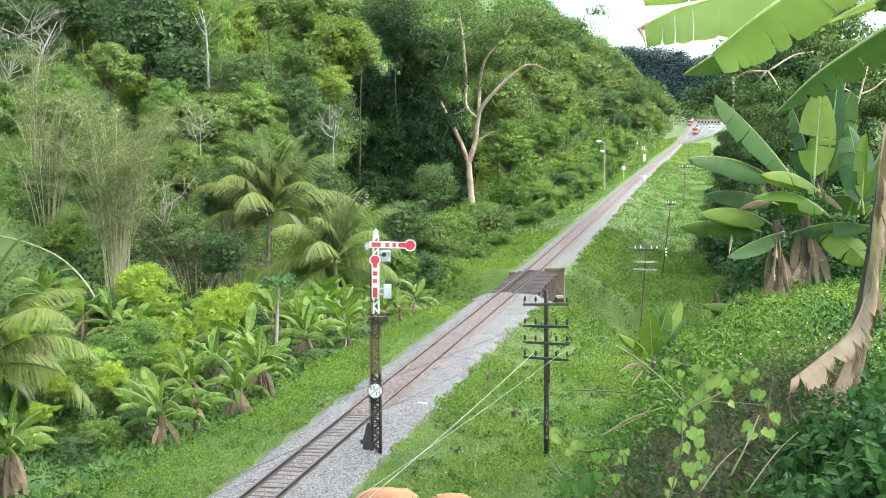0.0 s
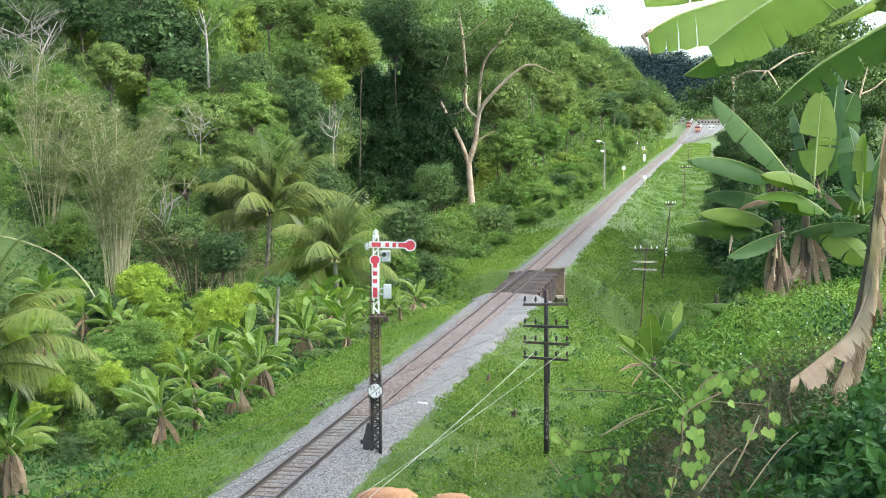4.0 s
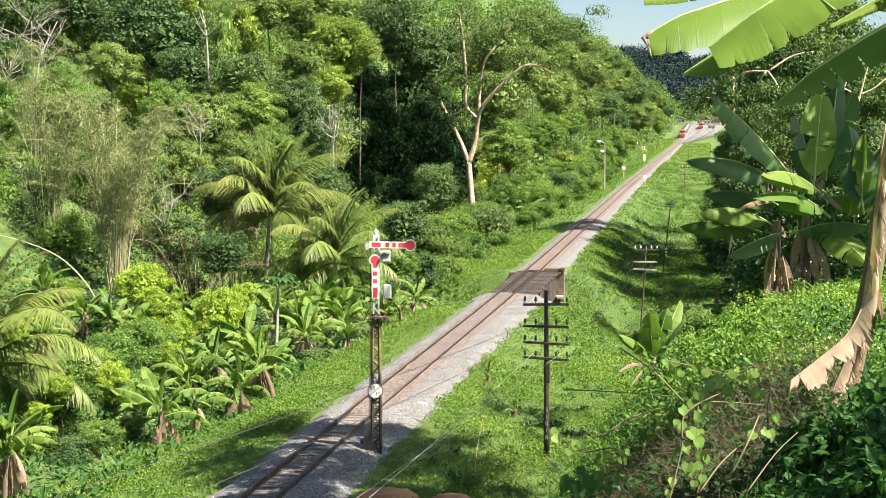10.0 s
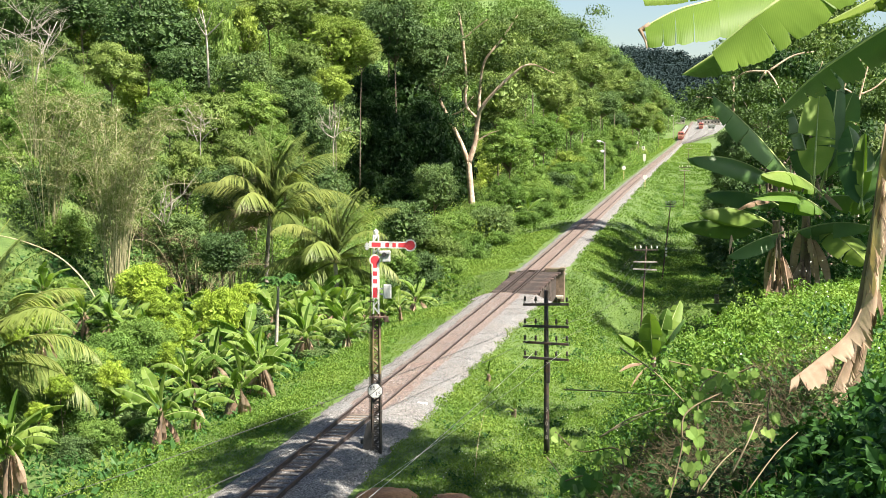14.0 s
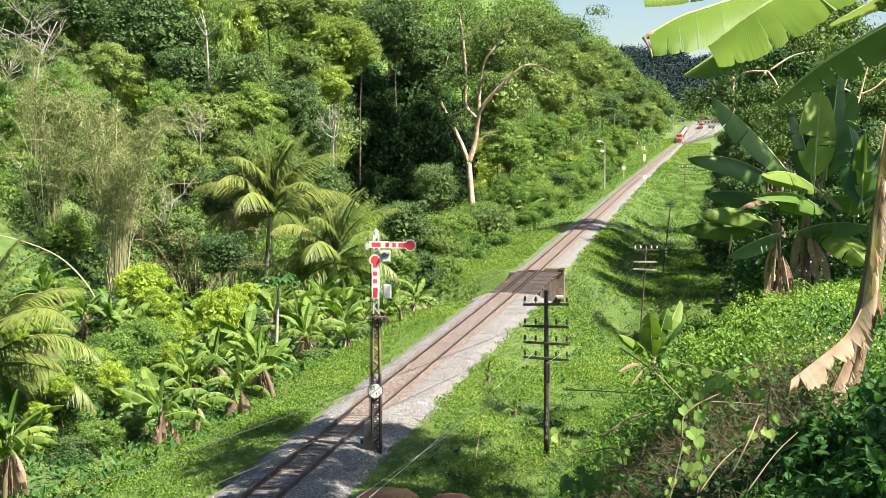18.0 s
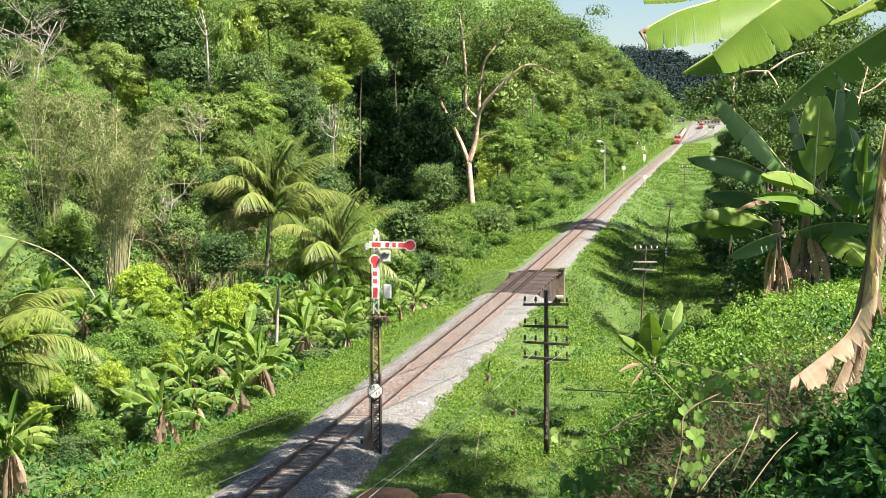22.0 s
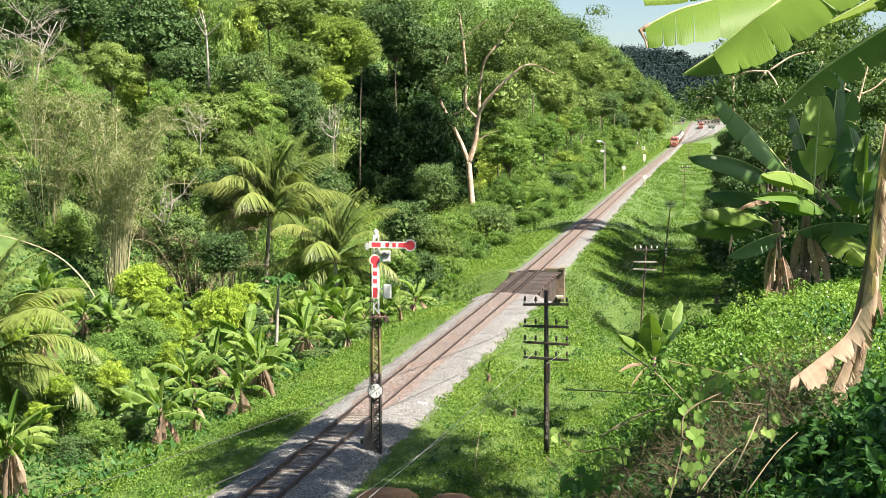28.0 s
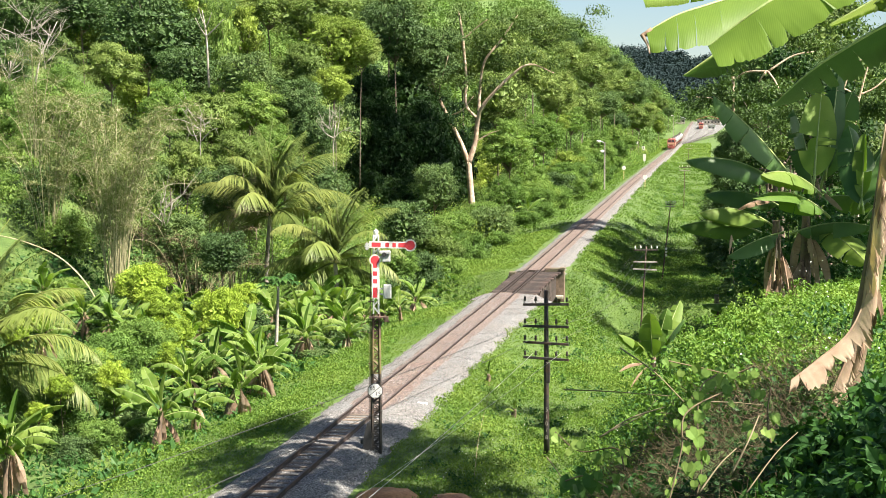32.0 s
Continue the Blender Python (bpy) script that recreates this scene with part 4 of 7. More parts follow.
# the trees that show singly on the slope: kind, bearing across and up, half width, depth, half height
for k, px, py, rx, d, ry in (
        (1, 265, 60, 105, 152, 88), (1, 330, 130, 62, 146, 52), (2, 105, 190, 66, 133, 76), (3, 322, 12, 46, 160, 36), (2, 392, 90, 40, 150, 95), (3, 432, 70, 42, 158, 62), (0, 478, 15, 62, 162, 45),
        (0, 560, 30, 88, 158, 62), (3, 592, 85, 74, 150, 62), (0, 540, 125, 60, 146, 55), (3, 590, 150, 38, 143, 36), (1, 442, 135, 58, 142, 46), (2, 450, 195, 62, 136, 50), (1, 525, 180, 50, 138, 46), (0, 640, 90, 40, 152, 46),
        (2, 300, 195, 58, 130, 55), (0, 372, 215, 60, 131, 58), (1, 555, 235, 48, 136, 56), (2, 480, 265, 55, 130, 45), (0, 415, 275, 55, 127, 50), (0, 200, 120, 60, 140, 50), (2, 15, 200, 50, 130, 62), (1, 20, 110, 48, 140, 46),
        (1, 150, 20, 60, 165, 50), (0, 60, 10, 50, 170, 46), (2, 25, 300, 52, 124, 60), (0, 330, 300, 56, 124, 60), (1, 392, 345, 50, 120, 58), (1, 30, 400, 60, 116, 52), (2, 110, 420, 60, 112, 46), (1, 310, 425, 60, 113, 52),
        (1, 392, 450, 50, 109, 44), (2, 545, 470, 50, 120, 44), (1, 560, 330, 60, 128, 60), (2, 705, 470, 44, 122, 40), (1, 715, 400, 55, 140, 50), (1, 770, 330, 42, 165, 46), (0, 770, 440, 55, 142, 46), (2, 830, 460, 46, 148, 50),
        (1, 700, 60, 60, 200, 60), (1, 760, 100, 60, 205, 60), (1, 690, 20, 70, 210, 40), (0, 880, 180, 60, 225, 60), (0, 930, 130, 55, 245, 55), (2, 900, 260, 58, 220, 50), (0, 985, 170, 46, 270, 50), (2, 960, 240, 50, 240, 40), (1, 60, 340, 60, 119, 52), (2, 8, 355, 50, 117, 52), (1, 250, 330, 50, 122, 50), (2, 170, 300, 60, 126, 60), (0, 90, 300, 50, 128, 50),
        (0, 880, 90, 60, 250, 60), (0, 1030, 190, 40, 330, 38), (1, 1065, 185, 42, 380, 26), (0, 1000, 110, 46, 330, 40), (0, 1045, 125, 40, 380, 34), (0, 1085, 150, 36, 440, 30), (1, 1120, 165, 30, 520, 24), (0, 1130, 212, 30, 500, 24),
        (0, 820, 110, 70, 260, 60), (0, 940, 60, 60, 290, 50), (1, 870, 400, 46, 170, 40), (2, 900, 355, 44, 200, 46), (2, 945, 335, 40, 225, 44), (3, 1000, 300, 40, 262, 36), (2, 1030, 280, 34, 295, 32), (2, 1060, 258, 28, 345, 28),
        (0, 985, 62, 24, 420, 18), (1, 1012, 74, 22, 440, 18), (0, 1038, 84, 22, 460, 18), (0, 1062, 96, 20, 480, 17), (1, 1084, 112, 20, 520, 17), (0, 1104, 126, 19, 560, 16), (0, 1122, 140, 17, 620, 16), (1, 1140, 155, 16, 680, 15),
        (0, 1156, 170, 15, 740, 14), (0, 1170, 184, 14, 800, 13), (1, 1182, 196, 12, 860, 12), (0, 1110, 190, 26, 560, 18), (1, 1095, 216, 22, 470, 18), (0, 1150, 195, 20, 680, 15), (0, 1165, 212, 15, 720, 12), (3, 1165, 225, 12, 640, 14), (0, 1060, 150, 30, 420, 24),
        (2, 1010, 215, 32, 320, 28), (3, 985, 215, 28, 300, 24), (0, 960, 110, 40, 320, 34), (2, 1088, 240, 20, 420, 20), (1, 1030, 150, 30, 400, 26),
        # trees of the hollow, their leaf colour darkened for its shade
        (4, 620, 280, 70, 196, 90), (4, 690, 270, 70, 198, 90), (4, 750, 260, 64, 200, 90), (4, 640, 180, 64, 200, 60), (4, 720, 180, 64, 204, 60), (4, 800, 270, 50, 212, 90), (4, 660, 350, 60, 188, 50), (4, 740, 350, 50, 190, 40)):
    stand(k, px, py, rx, d, ry)


def forest():
    """Filling behind the single trees."""
    rng = np.random.default_rng(17)
    for y in np.arange(165, 250, 9.0):
        for w in np.arange(-21, -90, -8.0):
            yy, ww = y + rng.uniform(-2.5, 2.5), w + rng.uniform(-2.3, 2.3)
            x = float(track_x(yy)) + ww
            if x < -0.285 * yy - 2 or ww > -float(np.interp(yy, [112, 150, 200, 330], [33, 27, 21, 15])):
                continue
            if float(land(x, yy)) > 12.5 + 0.071 * yy or (-0.074 < x / yy < 0.010 and yy < 206):
                continue
            q = rng.random() + 0.3 * float(wobble(np.array(x * 0.25), np.array(yy * 0.2)))
            # within the hollow only the kind coloured dark for shade
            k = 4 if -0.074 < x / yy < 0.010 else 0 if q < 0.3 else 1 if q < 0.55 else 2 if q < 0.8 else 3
            s = rng.uniform(0.9, 1.4)
            copy_thing(kinds[k], Matrix.LocRotScale((x, yy, float(land(x, yy)) - 3.0), Euler((0, 0, rng.uniform(0, 6.28))), None) @ Matrix.Diagonal((s / kinds[k].scale.x, s / kinds[k].scale.x, s * 1.1 / kinds[k].scale.z, 1)))


forest()


def clumps(name, label, rng, C, R, per, leaf, mat, category="shrubs", flat=0.8, template=LEAF, droop=0.2, core=0.0):
    """Leafy mounds: per leaves round each centre C (on the ground), mound radius R."""
    n = len(C)
    d = unit(n * per, rng)
    d[:, 2] = np.abs(d[:, 2])
    R = np.broadcast_to(R, (n,))
    rr = np.repeat(R, per) * rng.uniform(0.55, 1.08, n * per)
    P = np.repeat(C, per, 0) + d * rr[:, None] * np.array([1, 1, flat])
    D = d * 0.25 + unit(n * per, rng) * 0.9
    D[:, 2] -= droop
    U = d * 1.4 + unit(n * per, rng) * 0.6 + np.array([0, 0, 0.4])
    V, F = strew(*template, P, D, U, np.repeat(np.broadcast_to(leaf, (n,)), per) * rng.uniform(0.7, 1.3, n * per))
    if core > 0:
        k = 64
        e = unit(n * k, rng)
        e[:, 2] = np.abs(e[:, 2])
        q = np.repeat(C, k, 0) + e * np.array([1, 1, flat]) * (np.repeat(R, k) * rng.uniform(0.4, 0.9, n * k))[:, None]
        V, F = stack((V, F), strew(*LEAF, q, unit(n * k, rng), e * 1.5 + 0.5 * unit(n * k, rng), core * 0.42 * np.repeat(R, k) * rng.uniform(0.7, 1.2, n * k)))
    me = mesh_of(name, V, F, mat)
    return tagged(new(name, me), label, category, kind="stuff")


def on_land(rng, n, y0, y1, w0, w1, power=1.0):
    y = y0 + (y1 - y0) * rng.random(n) ** power
    w = rng.uniform(w0, w1, n)
    x = track_x(y) + w
    return np.stack([x, y, land(x, y)], 1)


def woods():
    rng = np.random.default_rng(31)
    # bushes between the trees, from the grove up the hillside
    C = on_land(rng, 1900, 110, 240, -62, -9)
    w = C[:, 0] - track_x(C[:, 1])
    C = C[(w < -np.interp(C[:, 1], [98, 150, 240], [16, 11, 7.5])) & (C[:, 0] > -0.29 * C[:, 1])]
    # bushes in the hollow take the leaf colour darkened for shade
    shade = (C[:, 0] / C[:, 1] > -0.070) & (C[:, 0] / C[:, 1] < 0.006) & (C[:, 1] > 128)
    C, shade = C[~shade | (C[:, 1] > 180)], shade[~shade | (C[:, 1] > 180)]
    clumps("shady_bushes", "forest creepers coloured dark for the shaded hollow", rng, C[shade], rng.uniform(0.8, 1.7, int(shade.sum())), 50, 0.22, "leaf_dark", flat=1.2)
    C = C[~shade]
    for k, mat in enumerate(("leaf_mid", "leaf_vine", "leaf_deep")):
        B = C[k::3]
        clumps("hillside_bushes", "dense green bushes and creepers on the forested hillside", rng, B, rng.uniform(1.1, 2.5, len(B)), 110, 0.19, mat, flat=1.2)
    C = on_land(rng, 3300, 128, 640, -36, -5.5, 1.25)
    w = C[:, 0] - track_x(C[:, 1])
    C = C[w < -np.interp(C[:, 1], [128, 200, 260, 420, 640], [10.5, 8.5, 7.5, 7.0, 6.5])]
    for k, mat in enumerate(("leaf_vine", "leaf_mid", "weed", "leaf_lime", "leaf_vine")):
        B = C[k::5]
        clumps("creeper_bank", "bright green creepers covering the bank beside the line", rng, B, rng.uniform(0.7, 2.6, len(B)), 115, 0.13 + B[:, 1] * 0.0005, mat, flat=1.3)
    # far woods on both sides of the valley
    for name, label, y0, y1, w0, w1, n, per, leaf, r, mat in (
            ("hillside_wood", "dense green wood on the steep hillside", 232, 520, -95, -17, 560, 230, 0.34, 3.4, "leaf_far"),
            ("hillside_wood", "dense distant wood on the hillside by the station", 500, 1350, -125, -9, 860, 130, 0.85, 4.8, "leaf_far"),
            ("valley_wood", "dense green wood beyond the gully", 95, 520, 20, 80, 260, 400, 0.36, 3.4, "leaf_forest"),
            ("valley_wood", "distant wood beyond the station yard", 520, 1400, 52, 170, 300, 90, 1.5, 5.2, "leaf_far"),
            ("valley_wood", "distant wood closing the valley behind the station", 1230, 1480, -60, 260, 300, 70, 2.2, 6.5, "leaf_far"),
            ("ridge_forest", "far ridge forest, leaves tinted dark blue-green for haze", 1420, 2350, -420, 420, 2600, 120, 3.0, 9.5, "leaf_hill")):
        C = on_land(rng, n, y0, y1, w0, w1)
        w = C[:, 0] - track_x(C[:, 1])
        foot = np.interp(C[:, 1], [232, 420, 700, 1100, 1400], [17, 12, 10, 11, 11])
        if w1 < 0:
            C = C[w < -foot]
        elif y0 > 1200:
            pass
        elif y0 < 500:
            C = C[w > np.interp(C[:, 1], [95, 150, 300, 520], [24, 22, 17, 16])]
        # what the hills hide is left out
        b = C[:, 0] / C[:, 1]
        C = C[(np.abs(b) < 0.30) & (C[:, 2] < 15 + 0.071 * C[:, 1]) & ((y0 < 1200) | ((b > 0.0) & (b < 0.26)))]
        R = r * rng.uniform(0.5, 1.45, len(C))
        C[:, 2] += R * rng.uniform(0.2, 1.1, len(C))
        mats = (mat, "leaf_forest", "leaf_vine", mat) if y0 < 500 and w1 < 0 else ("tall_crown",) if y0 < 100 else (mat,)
        for k, mk in enumerate(mats):
            s = slice(k, None, len(mats))
            clumps(name, label, rng, C[s], R[s], per, leaf, mk, "forest", 1.25, droop=0.3, core=0.6)


woods()
# ---- the tall pale-barked tree with a forked trunk ----
def tall_tree():
    x, y = 3.75, 205.0
    z = float(land(x, y)) - 0.3
    t = thing("tall_tree", "tall pale-barked tree with a forked trunk and open crown", "tree", pose(x, y, z))
    k = 0.0707
    q = lambda a, b, d=0.0: (a * k, d, b * k)
    stems = [
        ([q(0, -8), q(-2, 40), q(-6, 90), q(-8, 115)], [0.50, 0.42, 0.38, 0.36]),
        ([q(-8, 112), q(-22, 150), q(-45, 195, 0.6), q(-62, 230, 1.0), q(-88, 285, 0.6), q(-110, 330, 0), q(-132, 370, -1)], [0.34, 0.26, 0.23, 0.20, 0.16, 0.11, 0.06]),
        ([q(-8, 112), q(4, 150), q(8, 185), q(18, 215, -0.8), q(62, 262, -1.6), q(98, 285, -2.2), q(140, 270, -2.5)], [0.36, 0.30, 0.28, 0.22, 0.18, 0.12, 0.06]),
        ([q(10, 188), q(12, 235, 1), q(20, 290, 1.2), q(50, 330, 1.0), q(78, 372, 0.5)], [0.22, 0.18, 0.16, 0.13, 0.07]),
        ([q(8, 190), q(-12, 215, 1.4), q(-12, 260, 2), q(-18, 330, 2.2), q(-25, 380, 2)], [0.2, 0.19, 0.2, 0.2, 0.12]),
        ([q(-18, 330, 2.2), q(5, 350, 1.8), q(25, 365, 1)], [0.12, 0.1, 0.05]),
        ([q(-62, 230, 1), q(-55, 260, -1), q(-44, 300, -2)], [0.12, 0.08, 0.04]),
        ([q(-88, 285, 0.6), q(-115, 292, -1), q(-135, 305, -2)], [0.1, 0.07, 0.03]),
        ([q(-45, 195, 0.6), q(-20, 205, -1), q(0, 230, -2)], [0.1, 0.07, 0.03]),
        ([q(4, 150), q(30, 165, -0.6), q(45, 170, -1)], [0.1, 0.06, 0.03]),
    ]
    part("trunk", trunk_mesh("trunk", stems, "bark_pale", 9), t, "pale orange-brown forked trunk with peeling bark")
    lobes = []
    for a, b, d, r in ((-130, 345, 0, 2.0), (-95, 300, -1.2, 2.2), (-60, 340, 1, 2.4), (-30, 300, 2, 2.2), (-55, 250, -1.5, 1.9), (-20, 255, -1.8, 1.8), (20, 330, 0, 2.4), (60, 355, -1, 2.5), (100, 350, 0, 2.2),
                       (150, 350, 1, 2.4), (195, 350, 0, 2.0), (95, 300, -2, 1.8), (140, 285, -2.5, 1.9), (55, 290, 1, 1.8), (-20, 370, 1, 2.4), (-100, 380, 1, 2.4), (30, 250, 1.5, 1.5), (-30, 180, -1, 1.3), (0, 200, 0.6, 1.2), (215, 375, 0, 1.5)):
        lobes.append((a * k, d, b * k, r, r * 0.62))
    part("crown", crown("crown", 71, lobes, 1250, 9, 0.24, "tall_crown", 0.36, core=0.05), t, "open crown of small dark green leaves")


tall_tree()
# added tree; its crown above the view keeps the wood's hollow in shade
rng_c = np.random.default_rng(12)
canopy = [(x + rng_c.uniform(-0.6, 0.6) + 14.5, y + rng_c.uniform(-0.6, 0.6) - 190, 30.0 + rng_c.uniform(-0.8, 0.8) - float(land(-14.5, 190)), 2.0, 1.1) for x in np.arange(-8, 16.5, 2.7) for y in np.arange(176, 193, 2.7)]
make_tree("canopy_tree", "huge dark forest tree with an unseen high crown, added for shade", 77, canopy, 1700, 9, 0.34, "leaf_deep", "bark", 26, 0.3, at=pose(-14.5, 190, float(land(-14.5, 190))), limbs=0, core=0.8, sigma=0.5)


# ---- coconut palms ----
def frond_mesh(L, e0, bend, seed, side=0.0):
    rng = np.random.default_rng(seed)
    n = 16
    s = np.linspace(0, 1, n)
    e = np.radians(e0 - bend * s ** 1.5)
    y = np.concatenate([[0], np.cumsum(np.cos(e[:-1]) * L / (n - 1))])
    z = np.concatenate([[0], np.cumsum(np.sin(e[:-1]) * L / (n - 1))])
    P = np.stack([side * s ** 2 * L, y, z], 1)
    rach = tube(P, np.linspace(0.05, 0.012, n), 5)
    m = 92
    t = np.repeat(np.linspace(0.16, 0.99, m), 2)
    sg = np.tile([-1.0, 1.0], m)
    B = np.stack([np.interp(t, s, P[:, i]) for i in range(3)], 1)
    T = np.stack([np.interp(t, s, np.gradient(P[:, i])) for i in range(3)], 1)
    T /= np.linalg.norm(T, axis=1, keepdims=True)
    D = np.stack([sg, np.zeros_like(sg), np.zeros_like(sg)], 1) * 0.75 + T * (0.45 + 0.5 * t[:, None]) + np.array([0, 0, -0.45]) + rng.normal(size=B.shape) * 0.10
    ln = L * 0.24 * np.sin(np.pi * np.clip(t * 0.85 + 0.12, 0, 1)) * rng.uniform(0.85, 1.1, len(t)) + 0.1
    T3 = (np.array([(-0.018, 0, 0), (0.018, 0, 0), (0.02, 0.45, -0.04), (-0.02, 0.45, -0.04), (0, 1, -0.28)]), [(0, 1, 2), (0, 2, 3), (3, 2, 4)])
    V, F = strew(*T3, B, D, np.tile([0.0, 0, 1], (len(B), 1)), ln)
    return smooth(mesh_of("frond", *join(rach, (V, F)), "palm"))


FRONDS = [frond_mesh(4.6, e, b, i, sd) for i, (e, b, sd) in enumerate(((86, 45, 0.05), (78, 65, -0.08), (68, 85, 0.1), (55, 95, -0.1), (38, 95, 0.05), (15, 80, 0.0), (-15, 50, 0.06)))]


def palm(x, y, trunk_h, scale, seed, label, z=None):
    rng = np.random.default_rng(seed)
    z0 = float(land(x, y)) - 0.2 if z is None else z
    p = thing("coconut_palm", label, "palm tree", pose(x, y, z0), group="coconut palms in the grove")
    lean = rng.normal(size=2) * 0.25
    path = bent([(0, 0, -0.2), (lean[0] * 0.3, lean[1] * 0.3, trunk_h * 0.5), (lean[0], lean[1], trunk_h)], 8)
    rad = np.linspace(0.22, 0.13, len(path)) * (1 + 0.08 * np.tile([1, -1], len(path))[:len(path)])
    part("trunk", smooth(mesh_of("trunk", *tube(path, rad, 9), "bark_grey")), p)
    part("heart", smooth(mesh_of("heart", *turn(spin([(0.12, -0.3), (0.26, 0.0), (0.22, 0.3), (0.05, 0.7)], 9), pose(lean[0], lean[1], trunk_h)), "sheath")), p, "fibrous brown frond bases")
    for i in range(25):
        f = FRONDS[min(6, int(i / 25 * 7))]
        ob = part("frond", f, p)
        s = scale * rng.uniform(0.85, 1.1)
        ob.matrix_basis = Matrix.LocRotScale((lean[0], lean[1], trunk_h + 0.15 - 0.02 * i), Euler((0, radians(rng.normal() * 8), radians(i * 137.5 + rng.normal() * 12))), (s, s, s))
    for i in range(5):
        a = i * 1.3
        part("coconut", smooth(mesh_of("coconut", *turn(spin([(0.02, -0.13), (0.09, -0.08), (0.11, 0.0), (0.08, 0.09), (0.02, 0.13)], 8), pose(lean[0] + 0.28 * math.cos(a), lean[1] + 0.28 * math.sin(a), trunk_h - 0.25)), "lamp_yellow")), p, "yellowish coconut")


palm(-12.9, 118, 8.7, 1.5, 3, "coconut palm with arching yellow-green fronds in the grove")
palm(-7.2, 112, 6.0, 1.35, 5, "coconut palm with drooping fronds near the signal")
palm(-18.0, 64.5, 3.4, 1.4, 8, "young coconut palm with long fronds at the grove's edge")


# ---- banana plants ----
def banana_leaf(name, L, W, e0, bend, seed, tear=0.35, fold=0.1, side=0.0, mat="banana", hang=12.0, jit=12.0):
    """Mesh of a blade whose halves hang from its midrib, torn here and there between the ribs, and one of the midrib."""
    rng = np.random.default_rng(seed)
    n = 23
    s = np.linspace(0, 1, n)
    e = np.radians(e0 - bend * s ** 1.3)
    st = L / (n - 1)
    P = np.stack([side * s ** 2 * L, np.concatenate([[0], np.cumsum(np.cos(e[:-1]))]) * st, np.concatenate([[0], np.cumsum(np.sin(e[:-1]))]) * st], 1)
    half = W / 2 * np.clip(np.sin(np.pi * np.clip((s - 0.12) / 0.88, 0, 1) ** 0.85), 0, 1) ** 0.5
    N = np.stack([np.zeros(n), -np.sin(e), np.cos(e)], 1)
    T = np.gradient(P, axis=0)
    V, F = [], []
    for sg in (-1, 1):
        a0 = hang + rng.normal() * 6
        cut0 = 0.0
        for i in range(2, n - 1):
            torn = rng.random() < tear
            cut1 = rng.uniform(0.03, 0.16) if torn else 0.0
            b = len(V)
            for j, g in ((i, cut0), (i + 1, -cut1)):
                h = half[j]
                for q in (0.0, 0.5, 1.0):
                    a = math.radians(a0 * (0.5 + 0.8 * q))
                    V.append(P[j] + np.array([sg * h * q * math.cos(a), 0, 0]) + N[j] * h * (0.12 * q * (1 - q) - q * math.sin(a)) + T[j] * g * q * 1.2)
            F += [(b, b + 1, b + 4, b + 3), (b + 1, b + 2, b + 5, b + 4)] if sg > 0 else [(b, b + 3, b + 4, b + 1), (b + 1, b + 4, b + 5, b + 2)]
            cut0 = rng.uniform(0.0, 0.08) if torn else 0.0
            if torn:
                a0 = hang + rng.normal() * jit
    blade = mesh_of(name, V, F, mat)
    rib = smooth(mesh_of("midrib", *tube(P[::2], np.linspace(0.028, 0.004, len(P[::2])) * L / 2.0, 4), "midrib" if mat != "dead_leaf" else "dead_leaf"))
    return smooth(blade), rib


LEAVES = {}
for i, (key, L, W, e0, bend, tear, mat, hang) in enumerate((
        ("spear", 1.7, 0.36, 84, 12, 0.0, "banana", -35), ("up", 2.1, 0.58, 76, 45, 0.15, "banana", 5), ("mid", 2.3, 0.56, 68, 72, 0.5, "banana", 34), ("arch", 2.3, 0.56, 54, 98, 0.65, "banana", 44),
        ("low", 2.1, 0.54, 28, 95, 0.7, "banana", 50), ("dead", 1.7, 0.46, -35, 55, 0.6, "dead_leaf", 55), ("dark", 2.2, 0.74, 50, 95, 0.25, "banana_dark", 15),
        ("broad", 2.1, 0.78, 20, 40, 0.22, "banana_dark", 52), ("broad_light", 2.1, 0.74, 22, 44, 0.22, "banana", 50))):
    LEAVES[key] = [banana_leaf("leaf", L, W, e0, bend, 100 + 10 * i + j, tear, mat=mat, hang=hang) for j in range(2)]


def add_leaf(p, key, m, v=0):
    blade, rib = LEAVES[key][v]
    ob = part("leaf", blade, p, "dry brown hanging banana leaf" if key == "dead" else "")
    ob.matrix_basis = m
    part("midrib", rib, ob)
    return ob


